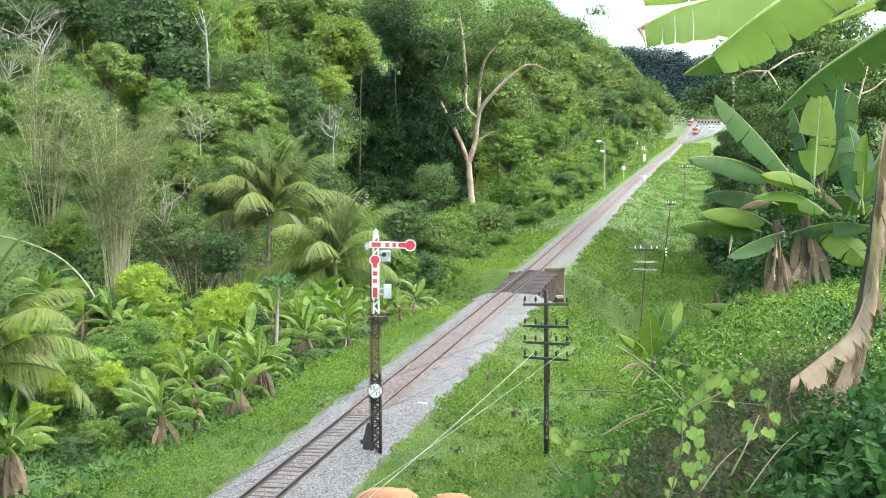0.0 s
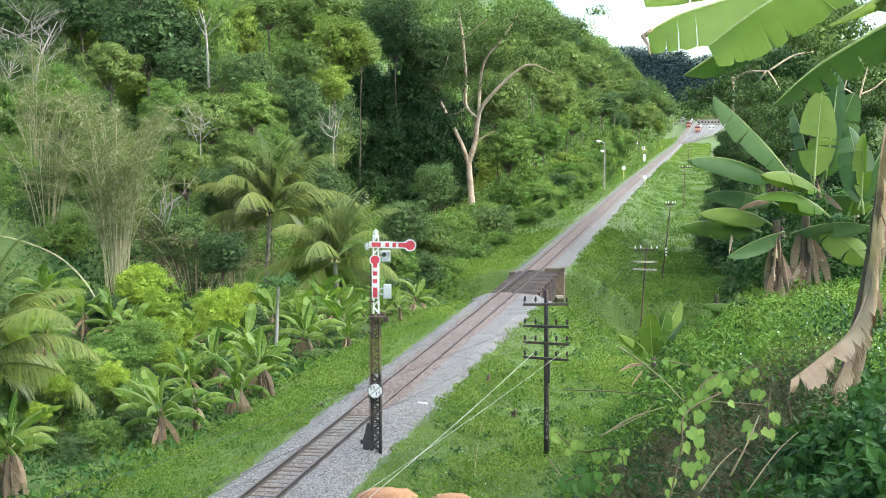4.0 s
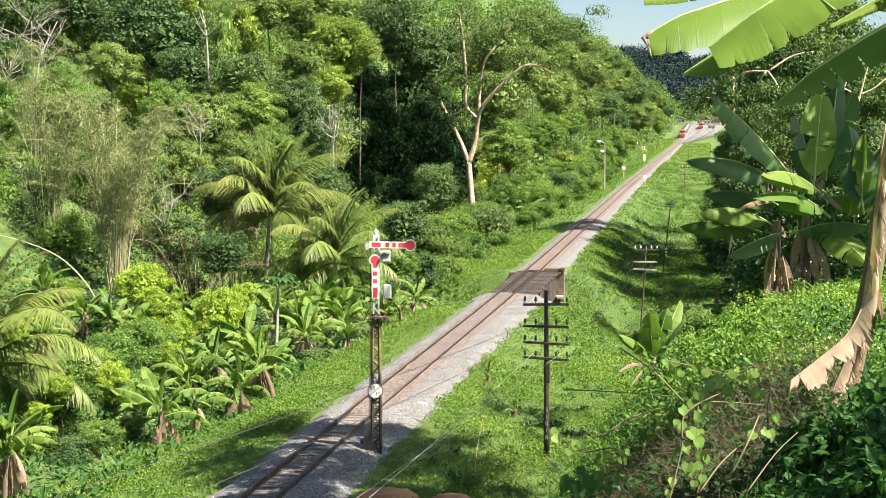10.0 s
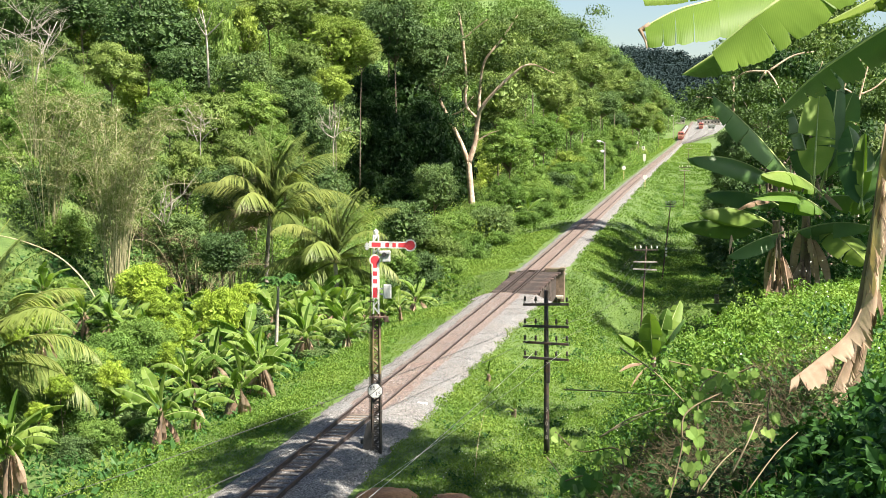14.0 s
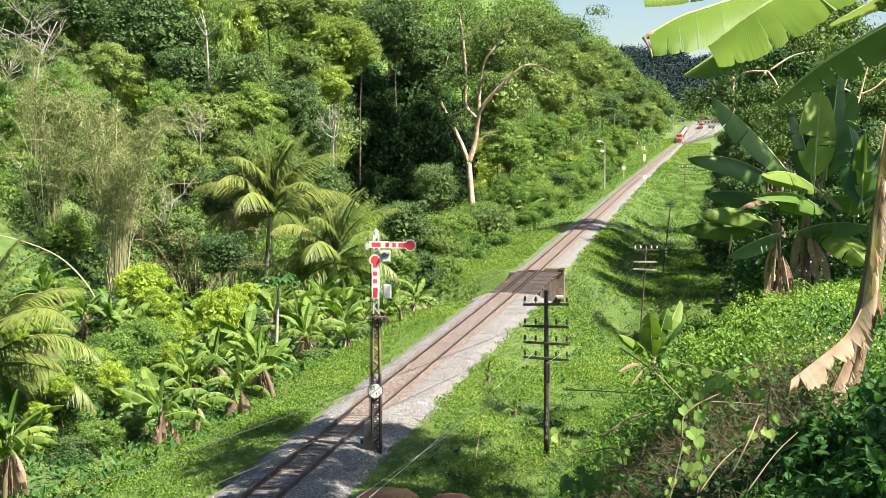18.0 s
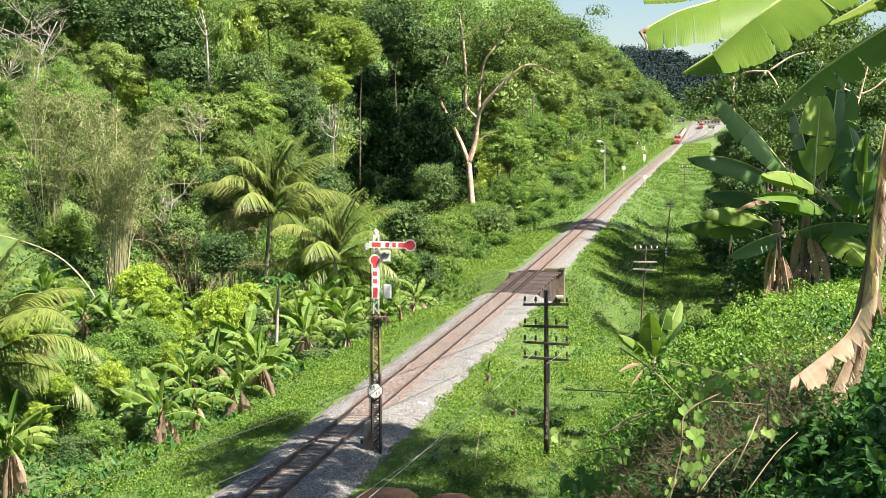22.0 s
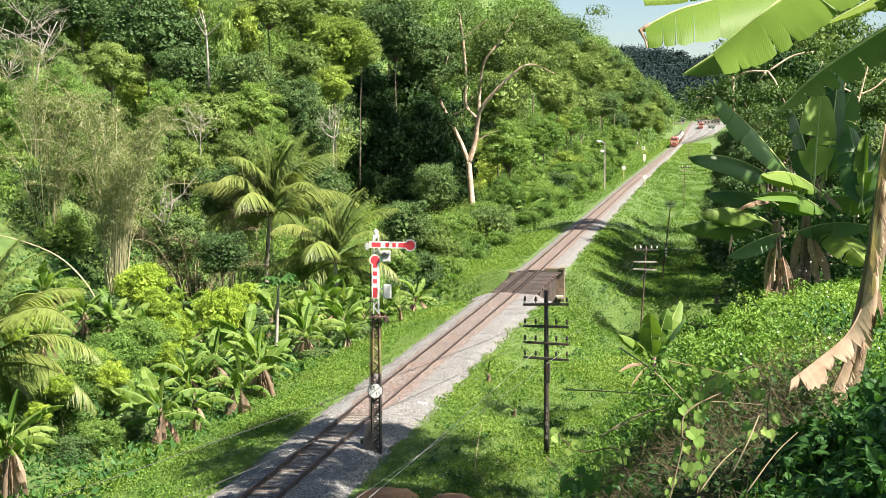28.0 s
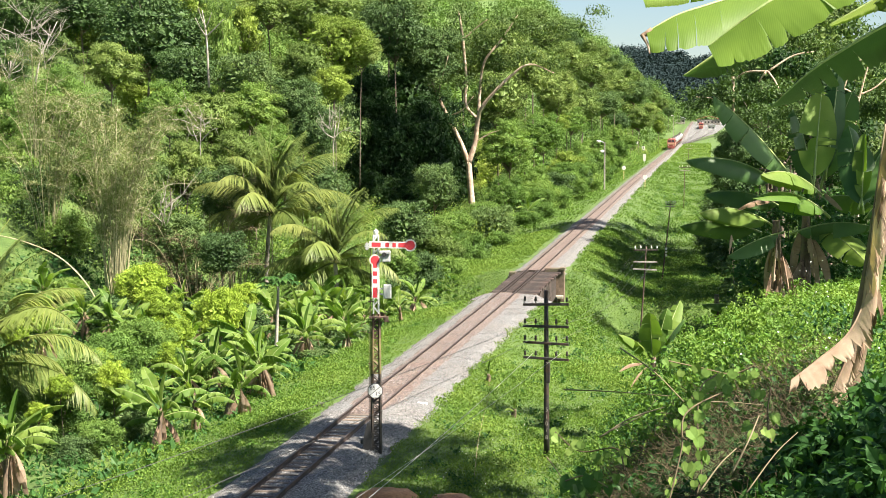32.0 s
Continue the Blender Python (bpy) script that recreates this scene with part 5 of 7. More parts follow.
def banana(x, y, h, seed, label, z=None, dead=2, dark=False, leaves=8, s=1.0):
    rng = np.random.default_rng(seed)
    z0 = float(land(x, y)) - 0.1 if z is None else z
    p = thing("banana_plant", label, "banana plant", pose(x, y, z0, 0, 0, rng.uniform(0, 360)), group="banana plants")
    st = h * 0.5
    lean = rng.normal(size=2) * 0.08 * h
    part("pseudostem", smooth(mesh_of("pseudostem", *tube(bent([(0, 0, -0.1), (lean[0] * 0.4, lean[1] * 0.4, st * 0.5), (lean[0], lean[1], st)], 4), np.linspace(0.15, 0.075, 9), 8), "sheath")), p, "brown-sheathed banana stem")
    order = ["spear", "up", "mid", "arch", "mid", "arch", "low", "arch", "low", "mid", "arch", "up", "low"][:leaves]
    if dark:
        order = [k if k == "spear" else "dark" for k in order]
    for i, k in enumerate(order):
        q = s * rng.uniform(0.85, 1.15) * min(1.2, h / 2.75)
        m = Matrix.LocRotScale((lean[0], lean[1], st - 0.05 * i), Euler((0, radians(rng.normal() * 22), radians(i * 137.5 + rng.normal() * 15))), (q, q, q))
        add_leaf(p, k, m, i % 2)
    for i in range(dead):
        q = rng.uniform(0.75, 1.1) * min(1.0, h / 3.2)
        add_leaf(p, "dead", Matrix.LocRotScale((lean[0], lean[1], st * rng.uniform(0.65, 0.95)), Euler((radians(rng.uniform(-35, 10)), 0, radians(rng.uniform(0, 360)))), (0.55 * q, q, q)), i % 2)
    return p


GROVE = ((-11.1, 63, 3.3), (-9.4, 70, 3.1), (-7.75, 74.5, 3.5), (-9.5, 78, 3.1), (-11.1, 78, 3.3), (-19.8, 95, 4.2), (-21.2, 97, 3.8), (-18.3, 95, 3.7), (-6.9, 86, 3.3), (-5.9, 93, 3.1),
         (-4.7, 96, 2.7), (-8.5, 94, 3.3), (-2.0, 106, 2.9), (-3.1, 107, 2.5), (-16.8, 106, 3.5), (-13.4, 103, 3.6), (-18.0, 104, 3.2), (-14.8, 54.5, 4.3), (-15.4, 56, 3.4), (-23.9, 99, 3.6),
         (-14.2, 88, 3.4), (-9.9, 99, 3.5), (-7.4, 101, 3.4), (-5.6, 103, 3.0), (-22.5, 92, 3.4),
         (-8.8, 81, 2.8), (-16.4, 91, 3.4), (-10.6, 88, 3.2), (-6.6, 98, 3.0), (-3.9, 101, 2.6), (-12.2, 105, 3.4), (-20.6, 101, 3.4), (-8.2, 105, 3.3), (-15.0, 99, 3.2), (-1.0, 111, 2.5),
         (-11.6, 75, 3.0), (-10.1, 66.5, 2.7), (-21.8, 89, 3.2), (-8.6, 76, 2.6), (-5.2, 89, 2.4), (-7.2, 91, 2.8), (-4.2, 104, 2.6), (-2.6, 101, 2.2), (-12.6, 66, 2.8))
for i, (x, y, h) in enumerate(GROVE):
    banana(x, y, h, 300 + i, ("tall banana plant with torn green leaves in the grove", "banana plant with hanging dry leaves in the grove", "young banana plant with upright leaves in the grove")[0 if h > 3.25 else 1 if h > 2.9 else 2], dead=9 if h > 2.9 else 4, leaves=13, s=0.80)
banana(2.0, 73.0, 1.25, 345, "small young banana plant in the grass of the embankment", dead=0, leaves=5)
banana(2.9, 67.0, 0.9, 346, "small young banana plant in the grass of the embankment", dead=0, leaves=4)
for i, (x, y, h) in enumerate(((-4.2, 140, 3.2), (-3.0, 142, 3.0), (10.3, 200, 3.2))):
    banana(x, y, h, 350 + i, "dark green banana plant at the forest's foot", dark=i < 2, dead=0)


# ---- bushes, bamboo and small trees of the grove ----
GROVE_BUSH = "bushes in the grove"
SHRUBS = [
    crown_tree("citrus_bush", "round bright yellow-green bush in the banana grove", 21, "leaf_bright", "bark", 40, 0.40, 0.095, 1500, "bush", GROVE_BUSH, 1.8, 0.10, -0.9, 3.0),
    crown_tree("leafy_bush", "green leafy bush among the banana plants", 22, "leaf_vine", "bark", 40, 0.45, 0.105, 1400, "bush", GROVE_BUSH, 1.8, 0.11, -0.9, 3.0),
    crown_tree("dark_bush", "dark green bush with dense leaves at the wood's edge", 23, "leaf_deep", "bark", 38, 0.48, 0.125, 1200, "bush", GROVE_BUSH, 1.8, 0.12, -0.9, 3.0),
]
for k, px, py, rx, d, ry in (
        (0, 250, 505, 44, 100, 40), (0, 284, 548, 34, 97, 30), (0, 385, 556, 40, 93, 48), (0, 296, 592, 38, 86, 34), (0, 302, 640, 32, 80, 32), (0, 432, 522, 28, 104, 22), (0, 556, 502, 28, 112, 28), (0, 165, 640, 26, 72, 22),
        (0, 60, 560, 30, 92, 26), (0, 100, 690, 30, 62.5, 28), (0, 195, 672, 26, 66, 30), (0, 60, 735, 24, 61.5, 24), (0, 22, 590, 26, 84, 24), (0, 250, 690, 26, 70, 24),
        (1, 200, 645, 56, 76, 52), (1, 255, 612, 44, 82, 44), (1, 145, 668, 48, 70, 46), (1, 215, 705, 44, 68, 42), (1, 108, 722, 52, 64, 56), (1, 58, 780, 50, 63, 52), (1, 168, 785, 44, 62, 44), (1, 28, 705, 40, 66, 40), (1, 350, 655, 28, 78, 28),
        (1, 110, 522, 38, 100, 28), (1, 480, 530, 36, 108, 24), (1, 610, 500, 40, 116, 32), (1, 520, 560, 30, 100, 22), (1, 660, 500, 30, 118, 30),
        # the dark bush at 230, 760 fills in deep shade below the leaves
        (2, 135, 545, 44, 104, 28), (2, 332, 560, 30, 100, 24), (2, 440, 575, 34, 96, 32), (2, 520, 610, 40, 90, 26), (2, 605, 600, 46, 92, 24), (2, 230, 760, 36, 64, 40), (2, 120, 810, 40, 61, 40), (2, 560, 640, 34, 86, 20), (2, 190, 560, 34, 98, 34),
        (2, 700, 520, 40, 118, 36), (2, 745, 480, 40, 128, 40), (1, 790, 490, 44, 132, 40), (2, 840, 450, 36, 150, 34), (1, 880, 430, 36, 162, 30), (1, 800, 400, 40, 160, 34), (1, 860, 380, 36, 180, 34), (1, 930, 390, 34, 190, 26), (1, 905, 345, 32, 205, 26),
        (1, 950, 352, 34, 214, 30), (1, 985, 345, 30, 226, 26), (1, 1010, 320, 30, 250, 26), (1, 1000, 300, 26, 255, 22), (1, 1035, 302, 26, 275, 24), (1, 1060, 290, 24, 300, 22),
        (1, 1070, 300, 24, 320, 20), (1, 1088, 286, 18, 360, 17), (1, 1045, 320, 28, 275, 24), (1, 1015, 337, 30, 250, 24), (1, 985, 356, 32, 228, 26), (1, 955, 375, 34, 208, 28), (2, 1030, 310, 20, 270, 18),
        (1, 925, 395, 34, 192, 28), (1, 1072, 270, 24, 335, 20), (1, 1045, 288, 30, 290, 28), (1, 1096, 258, 20, 385, 18), (1, 1115, 246, 15, 440, 14), (1, 1015, 304, 32, 262, 30), (2, 985, 324, 34, 240, 30), (1, 955, 342, 36, 220, 32),
        (1, 890, 415, 34, 176, 28), (2, 1295, 262, 34, 61, 38), (2, 1302, 345, 38, 60, 46), (2, 1284, 300, 26, 62, 34)):
    q = 1.22 if 65 < d < 110 else 1.0
    stand(k, px, py + (6 if d > 140 else 0), rx * q, d, ry * q, SHRUBS, 1.8)


def papaya(x, y, h):
    t = thing("papaya_tree", "slim papaya tree with a tuft of lobed leaves", "papaya tree", pose(x, y, float(land(x, y))))
    part("trunk", smooth(mesh_of("trunk", *tube(bent([(0, 0, -0.1), (0.12, 0, h * 0.5), (0.22, 0, h)], 5), np.linspace(0.11, 0.06, 11), 8), "bark_grey")), t)
    rng = np.random.default_rng(4)
    for i in range(14):
        a, e = i * 2.4, rng.uniform(-0.2, 0.9)
        d = np.array([math.cos(a) * math.cos(e), math.sin(a) * math.cos(e), math.sin(e)])
        tip = np.array([0.22, 0, h]) + d * rng.uniform(0.6, 0.85)
        st = tube([(0.22, 0, h - 0.05), tuple(np.array([0.22, 0, h + 0.05]) + d * 0.45), tuple(tip)], 0.012, 4)
        n = 7
        ang = np.linspace(-2.2, 2.2, n)
        X = np.cross(d, [0, 0, 1.0])
        X /= np.linalg.norm(X)
        Y = np.array([d[0], d[1], 0.0]) / np.linalg.norm(d[:2])
        D = np.cos(ang)[:, None] * Y + np.sin(ang)[:, None] * X + np.array([0, 0, -0.25])
        V, F = strew(*LEAF_FINE, np.tile(tip, (n, 1)), D, np.tile([0, 0, 1.0], (n, 1)), 0.48 - 0.06 * np.abs(ang))
        part("leaf", mesh_of("leaf", *join(st, (V, F)), "weed_dark"), t)


papaya(-8.3, 80, 4.6)


def bamboo(x, y, n, h, spread, seed, label, dry=False, leafy=1.0):
    rng = np.random.default_rng(seed)
    b = thing("bamboo_clump", label, "bamboo", pose(x, y, float(land(x, y)) - 0.2), group="bamboo clumps")
    for i in range(n):
        a = rng.uniform(0, 6.28)
        r0, out = rng.uniform(0, 0.7), spread * rng.uniform(0.15, 1.0)
        hh = h * rng.uniform(0.6, 1.05)
        d = np.array([math.cos(a), math.sin(a)])
        pts = [(*(d * r0), 0), (*(d * (r0 + out * 0.16)), hh * 0.45), (*(d * (r0 + out * 0.5)), hh * 0.85), (*(d * (r0 + out)), hh * (0.98 - 0.1 * out / spread))]
        path = bent(pts, 5)
        c = part("culm", smooth(mesh_of("culm", *tube(path, np.linspace(0.036, 0.008, len(path)), 5), "culm")), b)
        # twigs, and leaves along them
        m = 30
        tw, PL, DL = [], [], []
        for j in range(m):
            t = rng.uniform(0.3, 1.0)
            k = t * (len(path) - 1)
            p0 = path[int(k)] + (path[min(int(k) + 1, len(path) - 1)] - path[int(k)]) * (k % 1)
            dd = unit(1, rng)[0] * np.array([1, 1, 0.5]) + np.array([0, 0, 0.45])
            L = rng.uniform(0.5, 1.5) * (1.2 - 0.5 * t)
            p1 = p0 + dd * L * 0.6
            p2 = p0 + dd * L + np.array([0, 0, -0.25 * L])
            tw.append(tube([p0, p1, p2], np.array([0.014, 0.010, 0.005]), 3, False))
            for q in np.linspace(0.25, 1, int(10 * leafy) + 1):
                PL.append(p0 + (p1 - p0) * min(q * 2, 1) + (p2 - p1) * max(q * 2 - 1, 0) + rng.normal(size=3) * 0.12)
                DL.append(dd * 0.5 + unit(1, rng)[0] + np.array([0, 0, -0.5]))
        part("twig_spray", mesh_of("twig_spray", *join(*tw), "straw" if dry else "culm"), c)["kind"] = "stuff"
        if PL and leafy > 0:
            V, F = strew(np.array([(0, 0, 0), (-0.11, 0.4, 0.03), (0, 1, -0.15), (0.11, 0.4, 0.03)]), LEAF[1], np.array(PL), np.array(DL), np.tile([0, 0, 1.0], (len(PL), 1)), rng.uniform(0.15, 0.32, len(PL)))
            part("foliage", mesh_of("foliage", V, F, "straw" if dry else "bamboo_leaf"), c)["kind"] = "stuff"


bamboo(-21.6, 108, 40, 13.8, 7.5, 1, "large sparse bamboo clump with pale culms and thin leaves", leafy=1.2)
bamboo(-17.0, 112, 20, 9.8, 6.5, 2, "dry brownish bamboo clump beside the coconut palms", dry=True, leafy=0.3)
bamboo(-27.0, 112, 18, 11, 6.0, 3, "drooping bamboo clump with yellowish leaves", leafy=1.2)
bamboo(-22.8, 115, 24, 13.5, 7.0, 9, "large sparse bamboo clump with pale culms and thin leaves", leafy=1.1)
bamboo(-15.6, 120, 16, 10.5, 5.2, 12, "feathery bamboo clump behind the coconut palms")
bamboo(-31.0, 125, 14, 11, 5.0, 6, "drooping bamboo clump with yellowish leaves")
cane = thing("arching_cane", "long pale bamboo cane arching over the bushes", "bamboo cane", pose(-20.6, 100, float(land(-20.6, 100))))
part("culm", smooth(mesh_of("culm", *tube(bent([(0, 0, 0), (-0.9, 0, 2.6), (-2.6, 0, 4.6), (-4.8, 0, 5.7), (-7.2, 0, 6.3)], 6), np.linspace(0.06, 0.035, 25), 6), "culm")), cane)


# dead snags and bare branches in the wood
def snag(x, y, z, h, lean, label):
    s = thing("dead_snag", label, "dead tree", pose(x, y, z))
    rng = np.random.default_rng(int(abs(x * 10)))
    stems = [([(0, 0, -2.5), (lean * 0.3, 0, h * 0.4), (lean, 0, h)], [0.11, 0.09, 0.04])]
    for i in range(4):
        t = rng.uniform(0.3, 0.8)
        a = rng.normal()
        stems.append(([(lean * t, 0, h * t), (lean * t + a * 0.5, -0.3, h * t + 0.6), (lean * t + a * 1.1, -0.5, h * t + 1.5)], [0.06, 0.045, 0.02]))
    part("trunk", trunk_mesh("trunk", stems, "bark_grey", 6), s)


def bare_tree(px, py, d, size, seed, label):
    """A leafless, many-branched crown, size across, about the bearing px, py."""
    rng = np.random.default_rng(seed)
    c = Vector(((px - 784) / 2900 * d, d, 11.55 - (py - 206) / 2900 * d - size * 0.6))
    s = thing("bare_tree", label, "dead tree", Matrix.Translation(c))
    stems = [([(0.2, 0.3, -6), (0, 0.1, -1), (rng.normal() * 0.1 * size, 0, 0.5 * size)], [0.03, 0.04, 0.035])]
    for i in range(11):
        a = np.array([rng.normal() * 0.05 * size, 0, rng.uniform(0.0, 0.5) * size])
        e = np.array([rng.uniform(-0.55, 0.55), rng.uniform(-0.4, 0.2), rng.uniform(0.15, 0.6)]) * size
        m = a + e * 0.5 + rng.normal(size=3) * 0.06 * size
        stems.append(([tuple(a), tuple(m), tuple(a + e)], [0.04, 0.028, 0.012]))
        for _ in range(3):
            w = m + (a + e - m) * rng.uniform(0.0, 0.8)
            f = e * 0.3 + rng.normal(size=3) * 0.13 * size
            stems.append(([tuple(w), tuple(w + f * 0.5), tuple(w + f)], [0.016, 0.012, 0.006]))
    part("trunk", trunk_mesh("trunk", stems, "bark_grey", 4), s, "pale leafless trunk and limbs")


for k, (px, py, d, size) in enumerate(((30, 50, 144, 6.0), (85, 65, 142, 4.0), (355, 195, 123, 4.0), (590, 215, 130, 2.8), (20, 100, 130, 4.0), (60, 30, 150, 5.0), (290, 350, 112, 3.5))):
    bare_tree(px, py, d, size, 400 + k, "pale leafless branches standing among the forest trees")
for x, y, py0, py1, ln in ((-20.2, 142, 105, 20, -0.5), (-33.5, 134, 160, 40, 2.2)):
    z1 = 11.55 + (206 - py0) / 2900 * y
    snag(x, y, z1, (py0 - py1) / 2900 * y, ln, "pale dead trunk standing among the forest trees")


# ---- trees beyond the gully, with pale branches ----
def spread_tree(x, y, h, seed, r, label, mat="leaf_forest", leaf=0.26, twigs=420, lobes=None, name="spreading_tree", dz=0.0, core=0.35, bark="bark_pale", sigma=0.38):
    lobes = lobes or round_lobes(seed, 12, r, h * 0.45, h * 0.95, r * 0.26, r * 0.42, 0.6)
    t = make_tree(name, label, seed, lobes, twigs, 9, leaf, mat, bark, h * 0.75, 0.24, at=pose(x, y, float(land(x, y)) + dz), sigma=sigma, limbs=10, core=core)
    return t


g = lambda px, py, d: ((px - 784) / 2900 * d, d, 11.55 - (py - 206) / 2900 * d)


def pale_tree(stems, heads, seed, label):
    """A tree with bare pale limbs: stems by bearings (px, py, depth), leaf heads (px, py, depth, radius)."""
    p0 = Vector(g(*stems[0][0][0]))
    t = thing("spreading_tree", label, "tree", Matrix.Translation(p0))
    part("trunk", trunk_mesh("trunk", [([tuple(Vector(g(*q)) - p0) for q in pts], [0.66 * q for q in r]) for pts, r in stems], "bark_pale", 7), t, "pale peeling limbs")
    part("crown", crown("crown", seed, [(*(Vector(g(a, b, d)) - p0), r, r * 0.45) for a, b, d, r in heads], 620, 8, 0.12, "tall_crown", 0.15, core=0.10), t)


rng_h = np.random.default_rng(55)
pale_tree([([(1300, 470, 64), (1297, 300, 64), (1294, 130, 64), (1288, 20, 64)], [0.07, 0.08, 0.09, 0.06]), ([(1294, 145, 64), (1318, 129, 63.5), (1358, 127, 63)], [0.07, 0.06, 0.05]), ([(1357, 128, 63), (1372, 150, 62.6), (1390, 190, 62.4)], [0.055, 0.045, 0.025]),
           ([(1352, 128, 63), (1340, 150, 63.2), (1360, 165, 63)], [0.05, 0.04, 0.02]), ([(1358, 126, 63), (1400, 100, 63), (1440, 92, 63)], [0.06, 0.05, 0.03]), ([(1296, 200, 64), (1262, 176, 64), (1225, 172, 64)], [0.05, 0.04, 0.02])],
          [(rng_h.uniform(1275, 1420), rng_h.uniform(60, 245), rng_h.uniform(62, 67), rng_h.uniform(0.35, 0.7)) for _ in range(20)] + [(a, b, 64, 0.5) for a, b in ((1232, 168), (1250, 180), (1225, 190), (1262, 160), (1290, 200))], 61, "spreading tree with pale bare limbs and layered leaves")
pale_tree([([(1525, 480, 56), (1512, 230, 56), (1520, 165, 56), (1540, 90, 56)], [0.08, 0.06, 0.055, 0.03]), ([(1518, 175, 56), (1490, 158, 55.6), (1462, 172, 55.4), (1430, 200, 55.2)], [0.045, 0.04, 0.03, 0.02]), ([(1519, 168, 56), (1545, 156, 56), (1575, 130, 56)], [0.05, 0.045, 0.03]),
           ([(1513, 240, 56), (1495, 250, 55.8), (1470, 290, 55.6)], [0.05, 0.04, 0.03]), ([(1490, 158, 55.6), (1505, 120, 55.6), (1530, 100, 55.6)], [0.04, 0.03, 0.02]), ([(1462, 172, 55.4), (1440, 150, 55.2), (1452, 110, 55)], [0.04, 0.03, 0.02])],
          [(rng_h.uniform(1400, 1600), rng_h.uniform(20, 260), rng_h.uniform(55, 60), rng_h.uniform(0.3, 0.6)) for _ in range(13)], 62, "spreading tree with pale bare limbs and layered leaves")
# trees added so that their shade falls into the gully
for i, (x, y, z) in enumerate(((31.7, 165, 18), (28.7, 148, 17), (34.7, 178, 18), (27, 136, 16), (25.5, 124, 15), (30.7, 156, 17.5), (38.7, 192, 19), (32, 150, 19), (35.5, 166, 20), (31, 140, 18))):
    k = kinds[(1, 0)[i % 2]]
    copy_thing(k, Matrix.LocRotScale((x, y, z - 6.3), Euler((0, 0, i * 1.3)), None) @ Matrix.Diagonal((0.92 / k.scale.x, 0.92 / k.scale.x, 0.9 / k.scale.z, 1)))
# two of these crowns have leaves coloured dark for the shade there
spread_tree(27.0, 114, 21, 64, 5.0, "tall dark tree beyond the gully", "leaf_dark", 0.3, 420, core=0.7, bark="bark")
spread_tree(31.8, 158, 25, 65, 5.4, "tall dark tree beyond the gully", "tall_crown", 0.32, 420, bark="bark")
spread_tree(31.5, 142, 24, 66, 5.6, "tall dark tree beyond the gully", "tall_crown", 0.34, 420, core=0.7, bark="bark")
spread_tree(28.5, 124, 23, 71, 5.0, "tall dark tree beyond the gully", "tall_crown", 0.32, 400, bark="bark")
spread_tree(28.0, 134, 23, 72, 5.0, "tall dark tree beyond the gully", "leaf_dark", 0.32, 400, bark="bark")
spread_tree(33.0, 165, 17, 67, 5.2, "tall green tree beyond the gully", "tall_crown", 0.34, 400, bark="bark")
for i, (x, y, s) in enumerate(((22.8, 118, 1.5), (24.6, 127, 1.6), (27.5, 150, 1.9), (21.5, 104, 1.3), (30.5, 172, 2.0), (35.5, 200, 2.0), (39.0, 222, 2.0), (17.8, 92, 1.2), (14.2, 74, 1.1), (44.0, 250, 2.2), (19.6, 100, 1.2), (16.0, 82, 1.2))):
    clone(SHRUBS[2], x, y, s, 50 * i, s * 1.1, dz=-1.5 * s)
# a crown above the view, added to throw shade on the track
high = [(q * math.cos(a) + 0.8, 2.2 * q * math.sin(a) + 8.0, 27.5 + 1.0 * math.sin(3 * a), 2.1, 1.1) for q, n in ((0.3, 1), (1.9, 5), (3.6, 8)) for a in np.arange(n) * 2 * math.pi / n + q]
spread_tree(30.5, 160, 30, 74, 5, "very tall tree beyond the gully, high flat crown added unseen for shade", "leaf_forest", 0.34, 800, [(x, y, z - float(land(30.5, 160)), r, f) for x, y, z, r, f in high], core=0.7, bark="bark")
# two more tall trees, added to deepen the gully's shade
spread_tree(34.5, 150, 27, 75, 5.5, "tall dark tree beyond the gully", "tall_crown", 0.34, 400, core=0.7, bark="bark")
spread_tree(37.0, 172, 28, 76, 5.5, "tall dark tree beyond the gully", "tall_crown", 0.34, 400, core=0.7, bark="bark")
# the tree overhead, out of view, whose crown is shaped to shade the line
def roof_lobes():
    """A wide, flat, close crown over the line, open where the sun reaches the signal; relative to the trunk's foot."""
    rng = np.random.default_rng(8)
    out = []
    up = np.array(SUN_DIR / SUN_DIR.z)
    a, b = (np.array([-2.3, 57.2]) + up[:2] * (18.6 - z) for z in (7.5, 1.6))
    for i, y in enumerate(np.arange(34.0, 54.6, 1.2)):
        for x in np.arange(float(np.interp(y, [36, 42, 48], [6.0, 5.6, 3.5])) + 0.6 * (i % 2), float(np.interp(y, [36, 46, 58], [14.6, 14.2, 11.2])), 1.25):
            c = np.array([x, y]) + rng.uniform(-0.3, 0.3, 2)
            k = float(np.clip(np.dot(c - a, b - a) / np.dot(b - a, b - a), 0, 1))
            if np.linalg.norm(c - a - k * (b - a)) > 1.05:
                out.append((c[0] - 19.5, c[1] - 47.0, 18.6 + rng.uniform(-0.6, 0.6) - float(land(19.5, 47.0)), 0.85, 0.8))
    for x, y in ((4.4, 55.4), (6.2, 55.2), (5.2, 57.0)):
        out.append((x - 19.5, y - 47.0, 18.6 - float(land(19.5, 47.0)), 1.3, 1.0))
    rng.shuffle(out)
    return out


spread_tree(19.5, 47.0, 15.5, 68, 4, "unseen tall tree on the bank, high wide crown added to shade the line", "leaf_forest", 0.30, 2600, roof_lobes(), "bank_tree", core=0.8, sigma=0.22)
